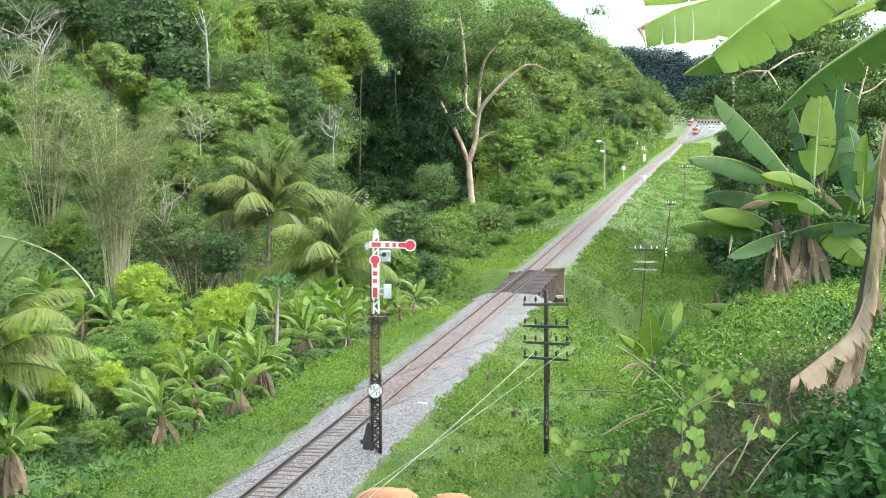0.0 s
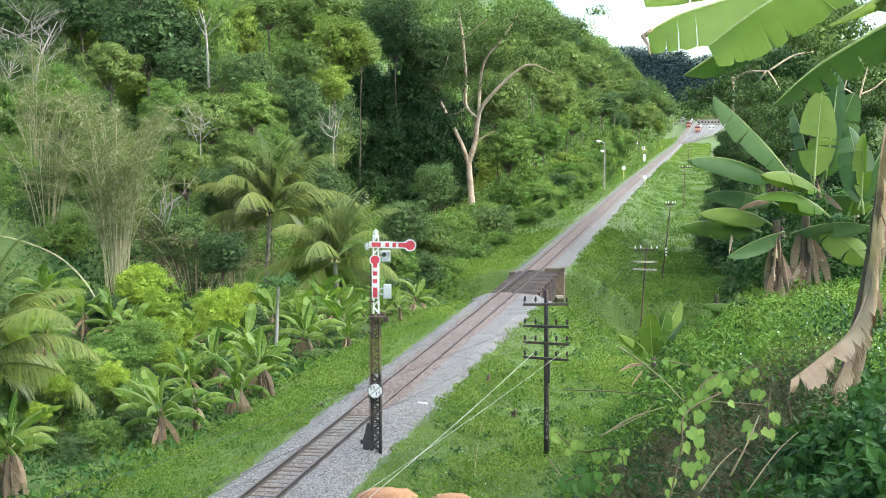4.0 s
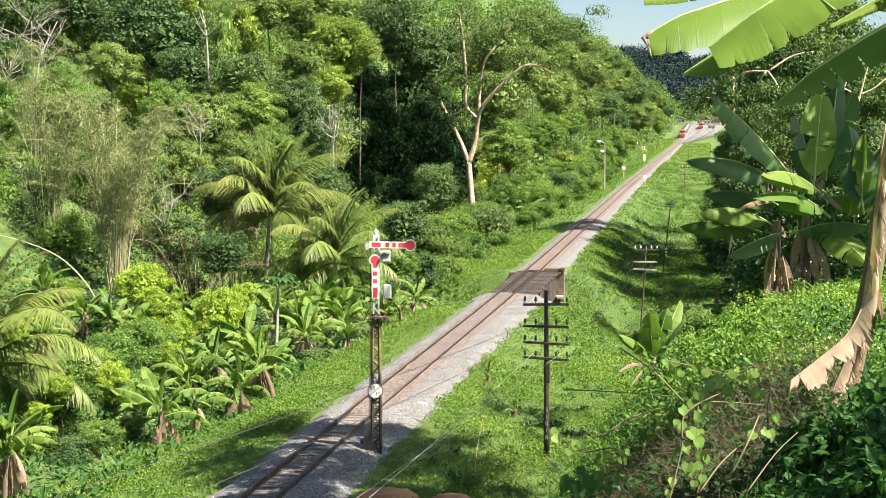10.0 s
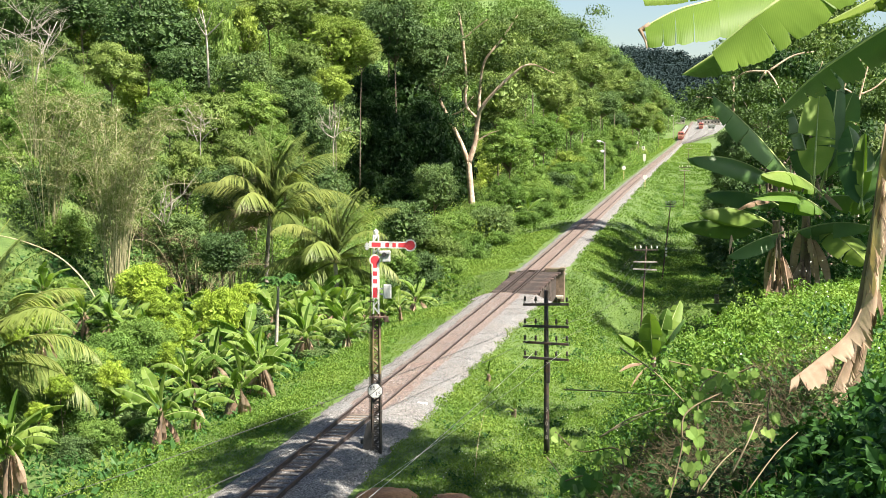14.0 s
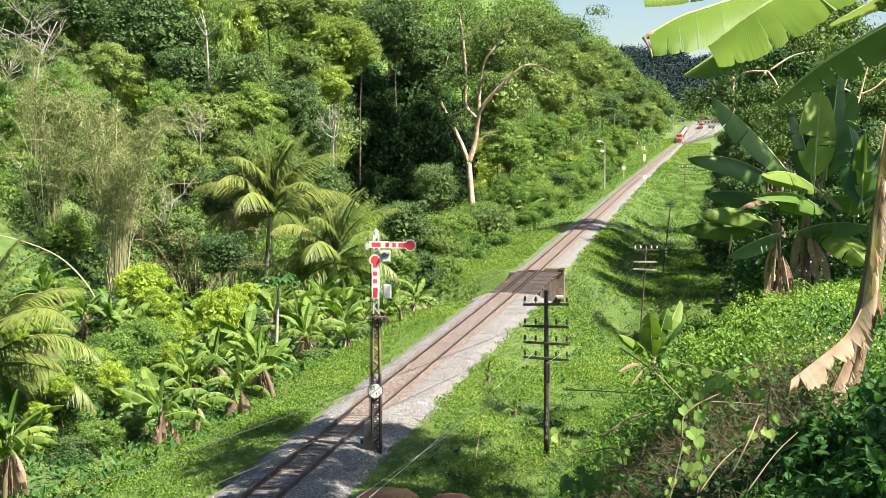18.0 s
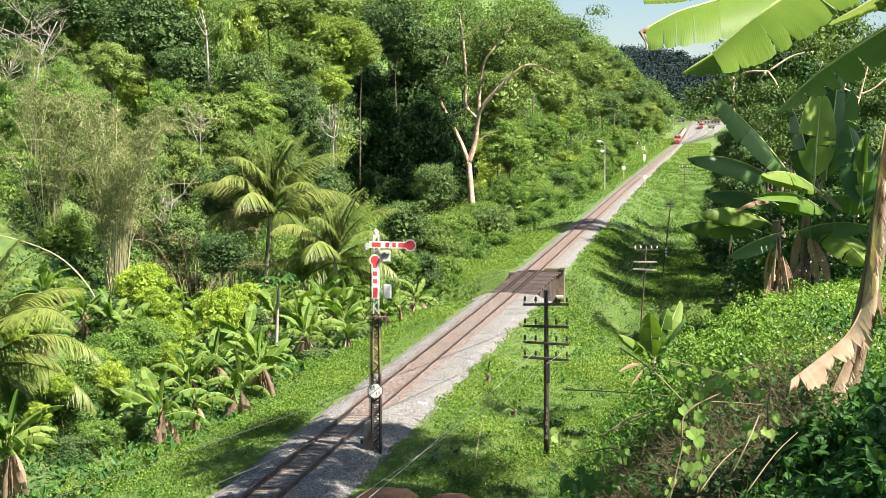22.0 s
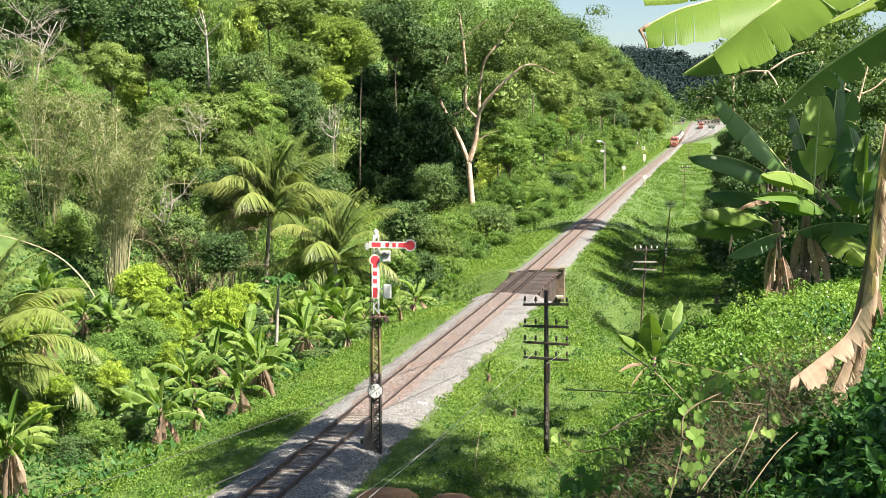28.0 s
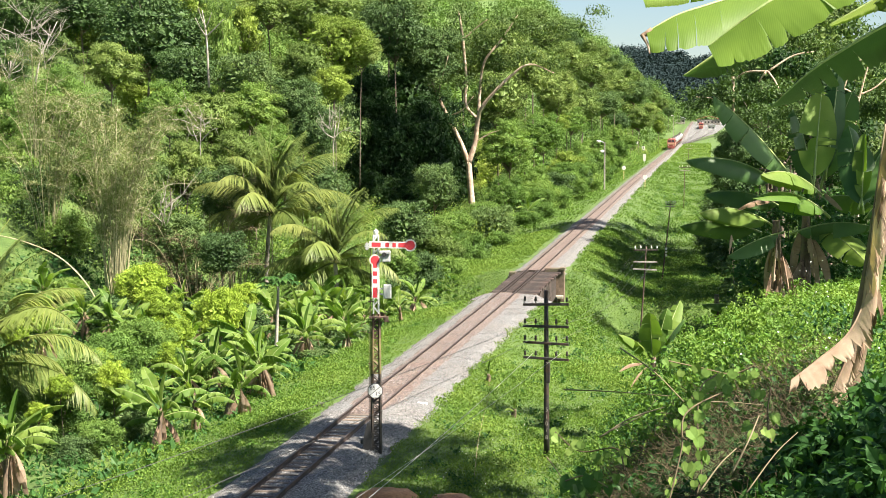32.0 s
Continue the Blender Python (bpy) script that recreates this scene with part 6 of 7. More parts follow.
# crown out of view, added to shade the upper leaves of the clump
rng_o = np.random.default_rng(69)
over = [(x + rng_o.uniform(-0.3, 0.3) - 13.5, y + rng_o.uniform(-0.3, 0.3) - 22.5, 15.8 + rng_o.uniform(-0.3, 0.3) - float(land(13.5, 22.5)), 0.85, 0.5) for x in np.arange(7.0, 11.4, 1.1) for y in np.arange(24.7, 27.6, 1.1) if rng_o.random() < 0.80] + [(7.3 - 13.5, 23.9 - 22.5, 15.8 - float(land(13.5, 22.5)), 0.8, 0.5)]
spread_tree(13.5, 22.5, 10.0, 69, 3, "unseen tree on the bank, added to shade the banana clump", "leaf_forest", 0.2, 620, over, "bank_tree", core=0.6)


# leaf heads right of the view, added to shade the dry stalks
rng_n = np.random.default_rng(70)
near_lobes = [(x - 8.6, y - 8.6, 12.3 + rng_n.uniform(-0.1, 0.1) - float(land(8.6, 8.6)), 0.36, 0.25) for x in np.arange(3.0, 5.0, 0.5) for y in np.arange(10.9, 12.0, 0.4) if x / y > 0.305 and x < 4.2 and rng_n.random() < 0.85] + [(x - 8.6, y - 8.6, 12.3 - float(land(8.6, 8.6)), 0.32, 0.22) for x, y in ((4.5, 9.1), (4.8, 9.7))]
spread_tree(8.6, 8.6, 4.4, 70, 3, "unseen small tree on the bank, added to shade the weeds", "leaf_forest", 0.13, 330, near_lobes, "bank_tree", core=0.5, sigma=0.12)


# ---- station, seen far along the line ----
def gable(w, d, h, pitch, over):
    return join(prism([(-w / 2 - over, h - 0.1), (0, h + pitch), (w / 2 + over, h - 0.1), (w / 2 + over, h + 0.15), (0, h + pitch + 0.25), (-w / 2 - over, h + 0.15)], -d / 2 - over, d / 2 + over))


def house(x, y, w, d, h, pitch, wall, roof, label, rz=0.0):
    z = float(land(x, y)) - 0.1
    o = thing("station_house", label, "building", pose(x, y, z, 0, 0, TURN + rz))
    part("wall", mesh_of("wall", *box(0, 0, h / 2, w, d, h, 0.04), wall), o)
    part("roof", mesh_of("roof", *gable(w, d, h, pitch, 0.6), roof), o)
    n = max(2, int(w / 2.2))
    for i in range(n):
        u = -w / 2 + (i + 0.5) * w / n
        win = part("window", mesh_of("window", *box(u, -d / 2 - 0.02, h * 0.55, w / n * 0.4, 0.08, h * 0.28), "glass_dark"), o)
        part("frame", mesh_of("frame", *join(box(u, -d / 2 - 0.05, h * 0.55 + h * 0.2, w / n * 0.62, 0.1, 0.12), box(u, -d / 2 - 0.05, h * 0.55 - h * 0.2, w / n * 0.62, 0.1, 0.12)), "white_paint"), win)
    return o


house(161.0, 985, 4.2, 4, 3.0, 0.5, "white_paint", "roof_tin", "small white-walled station hut with dark windows")
house(186.0, 1150, 16, 8, 4.0, 2.4, "wall_paint", "roof_red", "station building with a reddish roof")
house(172.0, 1210, 12, 8, 4.0, 2.2, "wall_paint", "roof_tin", "station building with a grey tin roof")
house(204.0, 1160, 9, 8, 4.6, 2.4, "wall_paint", "roof_red", "station building with a reddish roof")


def yard():
    y = thing("station_yard", "pale gravel station yard with several tracks", "rail yard", kind="structure")
    P = []
    for k in np.arange(690, 1420, 15.0):
        wl, wr = 2.2, float(np.interp(k, [690, 780, 900, 1100, 1420], [2.6, 8, 17, 24, 27]))
        P.append((k, wl, wr))
    V, F = [], []
    for i, (k, a, b) in enumerate(P):
        for w in (a, b):
            V.append((track_x(k) + w, k, float(rise(k)) - 0.16))
        if i:
            F.append((2 * i - 2, 2 * i - 1, 2 * i + 1, 2 * i))
    part("gravel", mesh_of("gravel", V, F, "ballast"), y, "pale grey gravel")
    for off in (1.0, 2.0, 3.0):
        for g in (-0.533, 0.533):
            pts = []
            for k in np.arange(700, 1400, 20.0):
                w = siding(k) * off
                pts.append((track_x(k) + w + g, k, float(rise(k)) - 0.04))
            part("rail", mesh_of("rail", *tube(pts, 0.09, 4), "rust"), y)


def siding(y):
    return float(np.interp(y, [640, 720, 850, 1000, 1400], [0.0, 1.6, 5.8, 8.0, 9.5]))


yard()


# ---- trains ----
def bogie(p, y, n=3):
    b = part("bogie", mesh_of("bogie", *join(box(-0.75, y, 0.6, 0.16, 3.4, 0.45, 0.04), box(0.75, y, 0.6, 0.16, 3.4, 0.45, 0.04), box(0, y, 0.65, 1.5, 0.5, 0.3)), "under"), p)
    for i in range(n):
        yy = y + (i - (n - 1) / 2) * 1.35
        part("wheelset", smooth(mesh_of("wheelset", *join(*[turn(spin([(0.44, -0.06), (0.46, 0.0), (0.43, 0.06)], 14), pose(s * 0.55, yy, 0.45, 0, 90)) for s in (-1, 1)], tube([(-0.55, yy, 0.45), (0.55, yy, 0.45)], 0.07, 6)), "under")), b)


def locomotive(label):
    """Its front faces -y; the rails lie at z 0."""
    p = thing("diesel_locomotive", label, "locomotive")
    def body(y0, y1, shell):
        return prism(shell, y0, y1)
    shell = [(-1.35, 1.05), (1.35, 1.05), (1.38, 3.0), (1.2, 3.55), (0.6, 3.8), (-0.6, 3.8), (-1.2, 3.55), (-1.38, 3.0)]
    part("body", mesh_of("body", *body(1.0, 17.0, shell), "loco_red"), p, "red painted body")
    bm_v, bm_f = prism([(-1.33, 1.05), (1.33, 1.05), (1.36, 2.2), (1.30, 3.0), (1.1, 3.5), (0.5, 3.72), (-0.5, 3.72), (-1.1, 3.5), (-1.30, 3.0), (-1.36, 2.2)], 0.0, 1.0)
    front = bm_v[:, 1] < 0.5
    bm_v[:, 1] += np.where(front, np.clip((bm_v[:, 2] - 2.2) * 0.38, 0, None), 0)
    part("cab_front", mesh_of("cab_front", bm_v, bm_f, "loco_red"), p, "red cab front")
    part("front_band", mesh_of("front_band", *box(0, -0.05, 1.95, 2.5, 0.1, 0.62, 0.02), "loco_orange"), p, "orange band")
    for s in (-1, 1):
        part("windscreen", mesh_of("windscreen", *turn(box(0, 0, 0, 0.95, 0.06, 0.62, 0.02), pose(s * 0.58, 0.22, 2.85, -20)), "glass_dark"), p, "dark windscreen")
        part("headlight", mesh_of("headlight", *turn(spin([(0.13, -0.05), (0.15, 0), (0.13, 0.05)], 12), pose(s * 0.9, -0.06, 1.38, 90)), "white_paint"), p, "pale round headlight")
        part("side_band", mesh_of("side_band", *box(s * 1.385, 9, 1.9, 0.03, 15.6, 0.45), "loco_orange"), p, "orange side band")
        for i in range(5):
            part("side_window", mesh_of("side_window", *box(s * 1.40, 2.4 + 3.2 * i, 2.85, 0.04, 0.9, 0.55), "glass_dark"), p)
    part("top_light", mesh_of("top_light", *box(0, 0.55, 3.62, 0.5, 0.25, 0.2, 0.03), "white_paint"), p)
    part("pilot", mesh_of("pilot", *join(box(0, -0.1, 0.75, 2.5, 0.3, 0.55, 0.04), box(0, -0.3, 0.42, 2.3, 0.12, 0.3, 0.02)), "loco_red"), p, "red buffer beam and pilot")
    part("coupler", mesh_of("coupler", *box(0, -0.45, 0.85, 0.25, 0.5, 0.25, 0.04), "under"), p)
    part("frame", mesh_of("frame", *box(0, 9, 0.92, 2.5, 16.0, 0.3, 0.03), "under"), p)
    part("exhaust", mesh_of("exhaust", *box(0, 8, 3.88, 0.6, 1.0, 0.2, 0.03), "under"), p)
    part("fuel_tank", mesh_of("fuel_tank", *box(0, 9, 0.6, 2.2, 3.6, 0.6, 0.06), "under"), p)
    bogie(p, 3.6)
    bogie(p, 14.4)
    return p


def tank_wagon(label):
    p = thing("tank_wagon", label, "freight wagon")
    part("frame", mesh_of("frame", *box(0, 6.2, 1.0, 2.4, 12.2, 0.28, 0.03), "under"), p)
    part("tank", smooth(mesh_of("tank", *turn(spin([(0.2, -5.75), (0.8, -5.65), (1.15, -5.4), (1.22, -5.1), (1.22, 5.1), (1.15, 5.4), (0.8, 5.65), (0.2, 5.75)], 20), pose(0, 6.2, 2.35, 90)), "tank_white")), p, "grey-white cylindrical tank")
    for u in (-3.6, 0, 3.6):
        part("band", mesh_of("band", *turn(spin([(1.235, -0.14), (1.245, 0), (1.235, 0.14)], 20), pose(0, 6.2 + u, 2.35, 90)), "under"), p, "dark tank band")
    part("dome", mesh_of("dome", *turn(spin([(0.45, 0), (0.45, 0.3), (0.3, 0.42)], 12), pose(0, 6.2, 3.5)), "under"), p, "dark filling dome")
    part("walkway", mesh_of("walkway", *box(0, 6.2, 3.63, 0.6, 7.5, 0.06), "under"), p)
    for u in (0.5, 11.9):
        part("end_rail", mesh_of("end_rail", *join(tube([(-1.1, u, 1.1), (-1.1, u, 2.0), (1.1, u, 2.0), (1.1, u, 1.1)], 0.04, 5), box(0, u, 1.25, 2.3, 0.08, 0.2)), "loco_red"), p, "red end rail")
    bogie(p, 2.2, 2)
    bogie(p, 10.2, 2)
    return p


train = [locomotive("red and orange diesel locomotive hauling tank wagons")]
train[0].matrix_basis = pose(0, 0, 0)
w0 = tank_wagon("grey-white tank wagon with dark bands in a freight train")
tagged(w0, group="tank wagons of the train")
train += [w0] + [copy_thing(w0, pose(0, 0, 0)) for _ in range(11)]
loco2 = copy_thing(train[0], pose(0, 0, 0))
loco2["label"] = "red diesel locomotive waiting in the station yard"
wagons2 = [copy_thing(w0, pose(0, 0, 0)) for _ in range(4)]
for wg in wagons2:
    tagged(wg, group="wagons in the yard")


def on_line(y, off=False):
    w = siding(y) if off else 0.0
    dw = (siding(y + 6) - siding(y - 6)) / 12 if off else 0.0
    return pose(float(track_x(y)) + w, y, float(rise(y)) + 0.0, math.degrees(0.0133) if y > 720 else 0, 0, -math.degrees(math.atan(SLOPE + dw)))


# ---- grass and weeds along the line ----
def verges():
    rng = np.random.default_rng(41)
    def tufts(name, label, n, y0, y1, w0, w1, size, mat, template, power, up=0.8, keep=None, lift=0.0):
        C = on_land(rng, n, y0, y1, w0, w1, power)
        w = C[:, 0] - track_x(C[:, 1])
        if keep is not None:
            C = C[keep(C[:, 0], C[:, 1], w)]
        # thin out by patches, so that the cover is uneven
        k = np.sin(C[:, 0] * 1.7 + 2 * np.sin(C[:, 1] * 0.6)) * np.cos(C[:, 1] * 1.1 + np.sin(C[:, 0]))
        C = C[rng.random(len(C)) < 0.75 + 0.35 * k]
        k = np.sin(C[:, 0] * 0.9 + 1.5 * np.sin(C[:, 1] * 0.4)) * 0.5 + 0.5
        D = unit(len(C), rng) * np.array([1, 1, 0.5]) + np.array([0, 0, up])
        U = unit(len(C), rng) + np.array([0, 0, 1.0])
        C[:, 2] += rng.uniform(0, 0.25, len(C)) * (0.4 + k) + lift
        V, F = strew(*template, C, D, U, size * rng.uniform(0.6, 1.4, len(C)) * (0.75 + 0.5 * k) * (1 + C[:, 1] * 0.004))
        tagged(new(name, mesh_of(name, V, F, mat)), label, "grass", kind="stuff")
    out = lambda y: ~((y > BR0 - 1) & (y < BR1 + 1))
    tufts("verge_grass", "lush bright green grass and weeds beside the track", 100000, 42, 150, -9.5, -1.8, 0.07, "grass", LEAF, 1.25, keep=lambda x, y, w: w < -1.8 - 0.35 * np.abs(np.sin(y * 0.8)))
    tufts("verge_grass", "lush bright green grass and weeds on the embankment", 190000, 34, 160, 2.2, 19, 0.07, "grass", LEAF, 1.15, keep=lambda x, y, w: w > 2.25 + 0.4 * np.abs(np.sin(y * 0.7)))
    tufts("verge_grass", "fine grass close beside the ballast", 110000, 43, 85, 2.2, 11, 0.05, "grass", LEAF, 1.0, keep=lambda x, y, w: w > 2.2 + 0.4 * np.abs(np.sin(y * 0.7)))
    tufts("verge_grass", "fine grass close beside the ballast", 70000, 47, 95, -8, -1.75, 0.05, "grass", LEAF, 1.0, keep=lambda x, y, w: w < -1.75 - 0.35 * np.abs(np.sin(y * 0.8)))
    tufts("verge_grass", "thick grass on the slope beyond the bridge", 130000, 95, 175, 2.0, 20, 0.085, "grass", LEAF, 1.0, keep=lambda x, y, w: w > 2.3 + 0.4 * np.abs(np.sin(y * 0.7)))
    tufts("verge_grass", "thick grass on the verge beyond the bridge", 60000, 95, 175, -11, -1.8, 0.08, "grass", LEAF, 1.0, keep=lambda x, y, w: w < -1.9 - 0.35 * np.abs(np.sin(y * 0.8)))
    tufts("yard_grass", "thin grass between the tracks of the station yard", 1500, 700, 1250, 3, 30, 0.06, "grass", LEAF, 1.0)
    tufts("verge_grass", "grass on the distant verges of the line", 110000, 140, 420, -16, 24, 0.11, "grass", LEAF, 1.3, keep=lambda x, y, w: np.abs(w) > 1.95)
    tufts("verge_grass", "short grass on the distant lawn beside the line", 44000, 420, 820, -14, 14, 0.11, "grass", LEAF, 1.0, keep=lambda x, y, w: (np.abs(w) > 2.6) & ((w < 0) | (y < 700)))
    # darker weed colour stands in for the shade beneath the banana plants
    tufts("grove_weeds", "leafy weeds covering the ground of the banana grove", 24000, 50, 128, -32, -6.5, 0.24, "weed_dark", LEAF, 1.0, 0.6, keep=lambda x, y, w: x > -0.29 * y)
    C = on_land(rng, 420, 52, 126, -30, -7)
    clumps("grove_bushes", "low dark green undergrowth in the banana grove", rng, C[C[:, 0] > -0.29 * C[:, 1]], 0.7, 34, 0.2, "weed_dark", flat=0.8)
    # weedy mounds on the embankment
    C = on_land(rng, 330, 44, 150, 6, 17)
    clumps("bank_weeds", "low leafy weeds in mounds on the embankment", rng, C, rng.uniform(0.2, 0.5, len(C)), 46, 0.10, "weed", flat=0.8)
    C = on_land(rng, 700, 44, 130, 3.2, 15, 1.2)
    clumps("bank_weeds", "taller dark leafy weeds scattered in the bank grass", rng, C, rng.uniform(0.12, 0.3, len(C)), 22, 0.15, "weed_dark", flat=1.2)
    C = on_land(rng, 500, 44, 130, -8.5, -2.8, 1.2)
    clumps("bank_weeds", "taller leafy weeds scattered in the verge grass", rng, C, rng.uniform(0.12, 0.28, len(C)), 22, 0.13, "weed", flat=1.2)
    C = on_land(rng, 620, 78, 150, 4.5, 22)
    clumps("gully_weeds", "leafy weeds covering the slope above the gully", rng, C, rng.uniform(0.25, 0.6, len(C)), 44, 0.15, "weed", flat=0.7)
    C = on_land(rng, 900, 128, 300, 4.5, 24)
    for k, mat in enumerate(("weed", "leaf_vine", "weed_dark")):
        clumps("gully_weeds", "rank weeds and low bushes in the gully", rng, C[k::3], rng.uniform(0.4, 1.25, len(C[k::3])), 90, 0.13, mat, flat=0.95)


verges()

# bare earth at the foot of the bank
for sx, sy, r, i in ((-1.75, 50.4, 0.85, 0), (0.27, 50.4, 0.7, 1)):
    rng = np.random.default_rng(90 + i)
    v, f = spin([(r * 1.25, -0.3), (r * 1.1, 0.05), (r * 0.8, 0.20), (r * 0.4, 0.24), (0.02, 0.25)], 14)
    v = v * (1 + rng.normal(size=(len(v), 1)) * 0.05) * np.array([1, 0.7, 1])
    tagged(new("earth_heap", smooth(mesh_of("earth_heap", v + np.array([sx, sy, float(land(sx, sy)) + 0.18]), f, "soil"))), "low heap of bare orange earth in the grass", "earth heap")
for sx, sy in ((-5.05, 67.0),):
    tagged(new("marker_stone", mesh_of("marker_stone", *box(sx, sy, float(land(sx, sy)) + 0.1, 0.28, 0.2, 0.2, 0.03), "masonry")), "small brownish stone marker beside the ballast", "marker stone")
tagged(new("marker_stone", mesh_of("marker_stone", *box(-0.85, 66.7, -0.28, 0.42, 0.16, 0.2, 0.03), "white_paint")), "small white marker block on the ballast", "marker stone")


# ---- the bank in front of the eye ----
def near(x, y):
    return float(land(x, y))


def tall_weeds():
    rng = np.random.default_rng(77)
    def bank(n, x0, x1, y0, y1, wmin):
        y = rng.uniform(y0, y1, n)
        x = rng.uniform(x0, x1, n) * y / 20
        P = np.stack([x, y, land(x, y)], 1)
        return P[(P[:, 0] - track_x(P[:, 1])) > wmin]
    C = bank(520, 1.6, 6.2, 16, 33, 11.2)
    C = C[~((C[:, 0] / C[:, 1] > 0.10) & (C[:, 0] / C[:, 1] < 0.215) & (C[:, 1] < 17.5))]
    # lower before the banana clump
    rise = (C[:, 2] + 0.5 - 11.55) / C[:, 1]
    low = ~((rise < -0.128) | (C[:, 0] / C[:, 1] < 0.155))
    clumps("bank_herbs", "low fresh green herbs at the foot of the banana clump", rng, np.concatenate([C[low] + rng.normal(size=(low.sum(), 3)) * np.array([0.3, 0.3, 0]) for _ in range(4)]), 0.15, 60, 0.05, "weed", flat=0.8, template=LEAF_HERB, droop=0.1)
    C = C[~low]
    for k, mat in enumerate(("weed", "weed_dark", "weed")):
        B = C[k::3]
        clumps("bank_herbs", "knee-high leafy green herbs on the bank", rng, B, rng.uniform(0.25, 0.5, len(B)), 120, 0.052, mat, flat=1.1, template=LEAF_HERB, droop=0.1)
    C = bank(330, 0.3, 6.0, 10.5, 21, 10.2)
    clumps("bank_herbs", "low dark green herbs among dry stalks", rng, C, rng.uniform(0.15, 0.32, len(C)), 44, 0.085, "weed_dark", flat=0.9, template=LEAF_HERB, droop=0.1)
    C = bank(130, 2.2, 6.0, 16, 30, 11.4)
    C[:, 2] += 0.25
    C = C[((C[:, 2] + 0.4 - 11.55) / C[:, 1] < -0.126) | (C[:, 0] / C[:, 1] < 0.155)]
    clumps("bank_herbs", "taller pale green herbs standing over the bank weeds", rng, C, rng.uniform(0.15, 0.4, len(C)), 50, 0.075, "weed", flat=1.3, template=LEAF_FINE, droop=0.15)
    C = bank(3000, 0.8, 6.0, 16.5, 32, 10.6)
    C[:, 2] += 0.1
    C = C[((C[:, 2] + 0.3 - 11.55) / C[:, 1] < -0.132) | (C[:, 0] / C[:, 1] < 0.155)]
    D = unit(len(C), rng) * np.array([1, 1, 0.3]) + np.array([0, 0, 0.8])
    V, F = strew(BLADE[0] * np.array([0.35, 1, 1]), BLADE[1], C, D, unit(len(C), rng) + np.array([0, 0, 0.4]), rng.uniform(0.2, 0.5, len(C)))
    tagged(new("bank_grass", mesh_of("bank_grass", V, F, "grass")), "long loose grass blades among the bank herbs", "grass", kind="stuff")
    # undergrowth behind the stems of the banana clump
    y = rng.uniform(27.8, 30.0, 110)
    x = rng.uniform(0.185, 0.275, 110) * y
    C = np.stack([x, y, land(x, y) + rng.uniform(0.0, 1.0, 110) * np.clip(10.0 - land(x, y), 0.2, 2.6)], 1)
    clumps("leafy_shrub", "dark tangled undergrowth behind the banana stems", rng, C, rng.uniform(0.25, 0.5, len(C)), 70, 0.10, "weed_dark", flat=1.0, template=LEAF_FINE, droop=0.3)
    # the dark leafy shrub at the right foot of the view
    y = rng.uniform(9.4, 12.5, 120)
    x = rng.uniform(0.195, 0.30, 120) * y
    z = land(x, y) + np.clip((x / y - 0.19) * 8, 0, 0.75) * rng.uniform(0.1, 1.0, 120)
    clumps("leafy_shrub", "dense dark green broad-leaved shrub on the bank", rng, np.stack([x, y, z], 1), 0.26, 62, 0.10, "weed_dark", flat=1.0, template=LEAF_FINE, droop=0.3)
    # dry stalks
    n = 6500
    C = bank(n, 1.2, 5.0, 10.5, 18, 10.8)
    D = unit(len(C), rng) * np.array([1, 1, 0.5]) + np.array([-0.2, 0, 0.25])
    st = (np.array([(-0.005, 0, 0), (0.005, 0, 0), (0.004, 0.5, 0.06), (-0.004, 0.5, 0.06), (0, 1, -0.05), (0, 0, 0.005), (0, 0.5, 0.064)]), [(0, 1, 2), (0, 2, 3), (3, 2, 4), (0, 3, 6), (0, 6, 5), (5, 6, 2), (5, 2, 1)])
    C[:, 2] += rng.uniform(0, 0.2, len(C))
    V, F = strew(st[0] * np.array([0.34, 1, 1.5]), st[1], C, D, np.tile([0, 0, 1.0], (len(C), 1)), rng.uniform(0.2, 0.7, len(C)))
    tagged(new("dry_stalks", mesh_of("dry_stalks", V, F, "straw")), "tangle of dry brown stalks on the bank", "dry grass", kind="stuff")
    # small white flowers
    C = np.concatenate([bank(90, 2.0, 6.0, 15, 31, 11.4), on_land(rng, 200, 46, 75, 3.2, 9)])
    C[:, 2] += np.where(C[:, 1] < 40, rng.uniform(0.3, 0.6, len(C)), rng.uniform(0.15, 0.3, len(C)))
    fl = (np.array([(math.cos(a) * q, math.sin(a) * q, 0.0 if q > 0.5 else 0.25) for a in np.arange(6) * math.pi / 3 for q in (1.0, 0.4)]), [(0, 1, 3), (0, 3, 2), (4, 5, 7), (4, 7, 6), (8, 9, 11), (8, 11, 10), (2, 3, 5), (6, 7, 9), (10, 11, 1), (1, 5, 9)])
    V, F = strew(*fl, C, np.tile([0.0, 0.6, 0.8], (len(C), 1)) + unit(len(C), rng) * 0.4, unit(len(C), rng) + np.array([0, -1.0, 0.6]), rng.uniform(0.007, 0.014, len(C)) * np.where(C[:, 1] < 40, 1, 1.5))
    tagged(new("white_flowers", mesh_of("white_flowers", V, F, "flower")), "scattered tiny white flowers among the weeds", "flowers", kind="stuff")


tall_weeds()


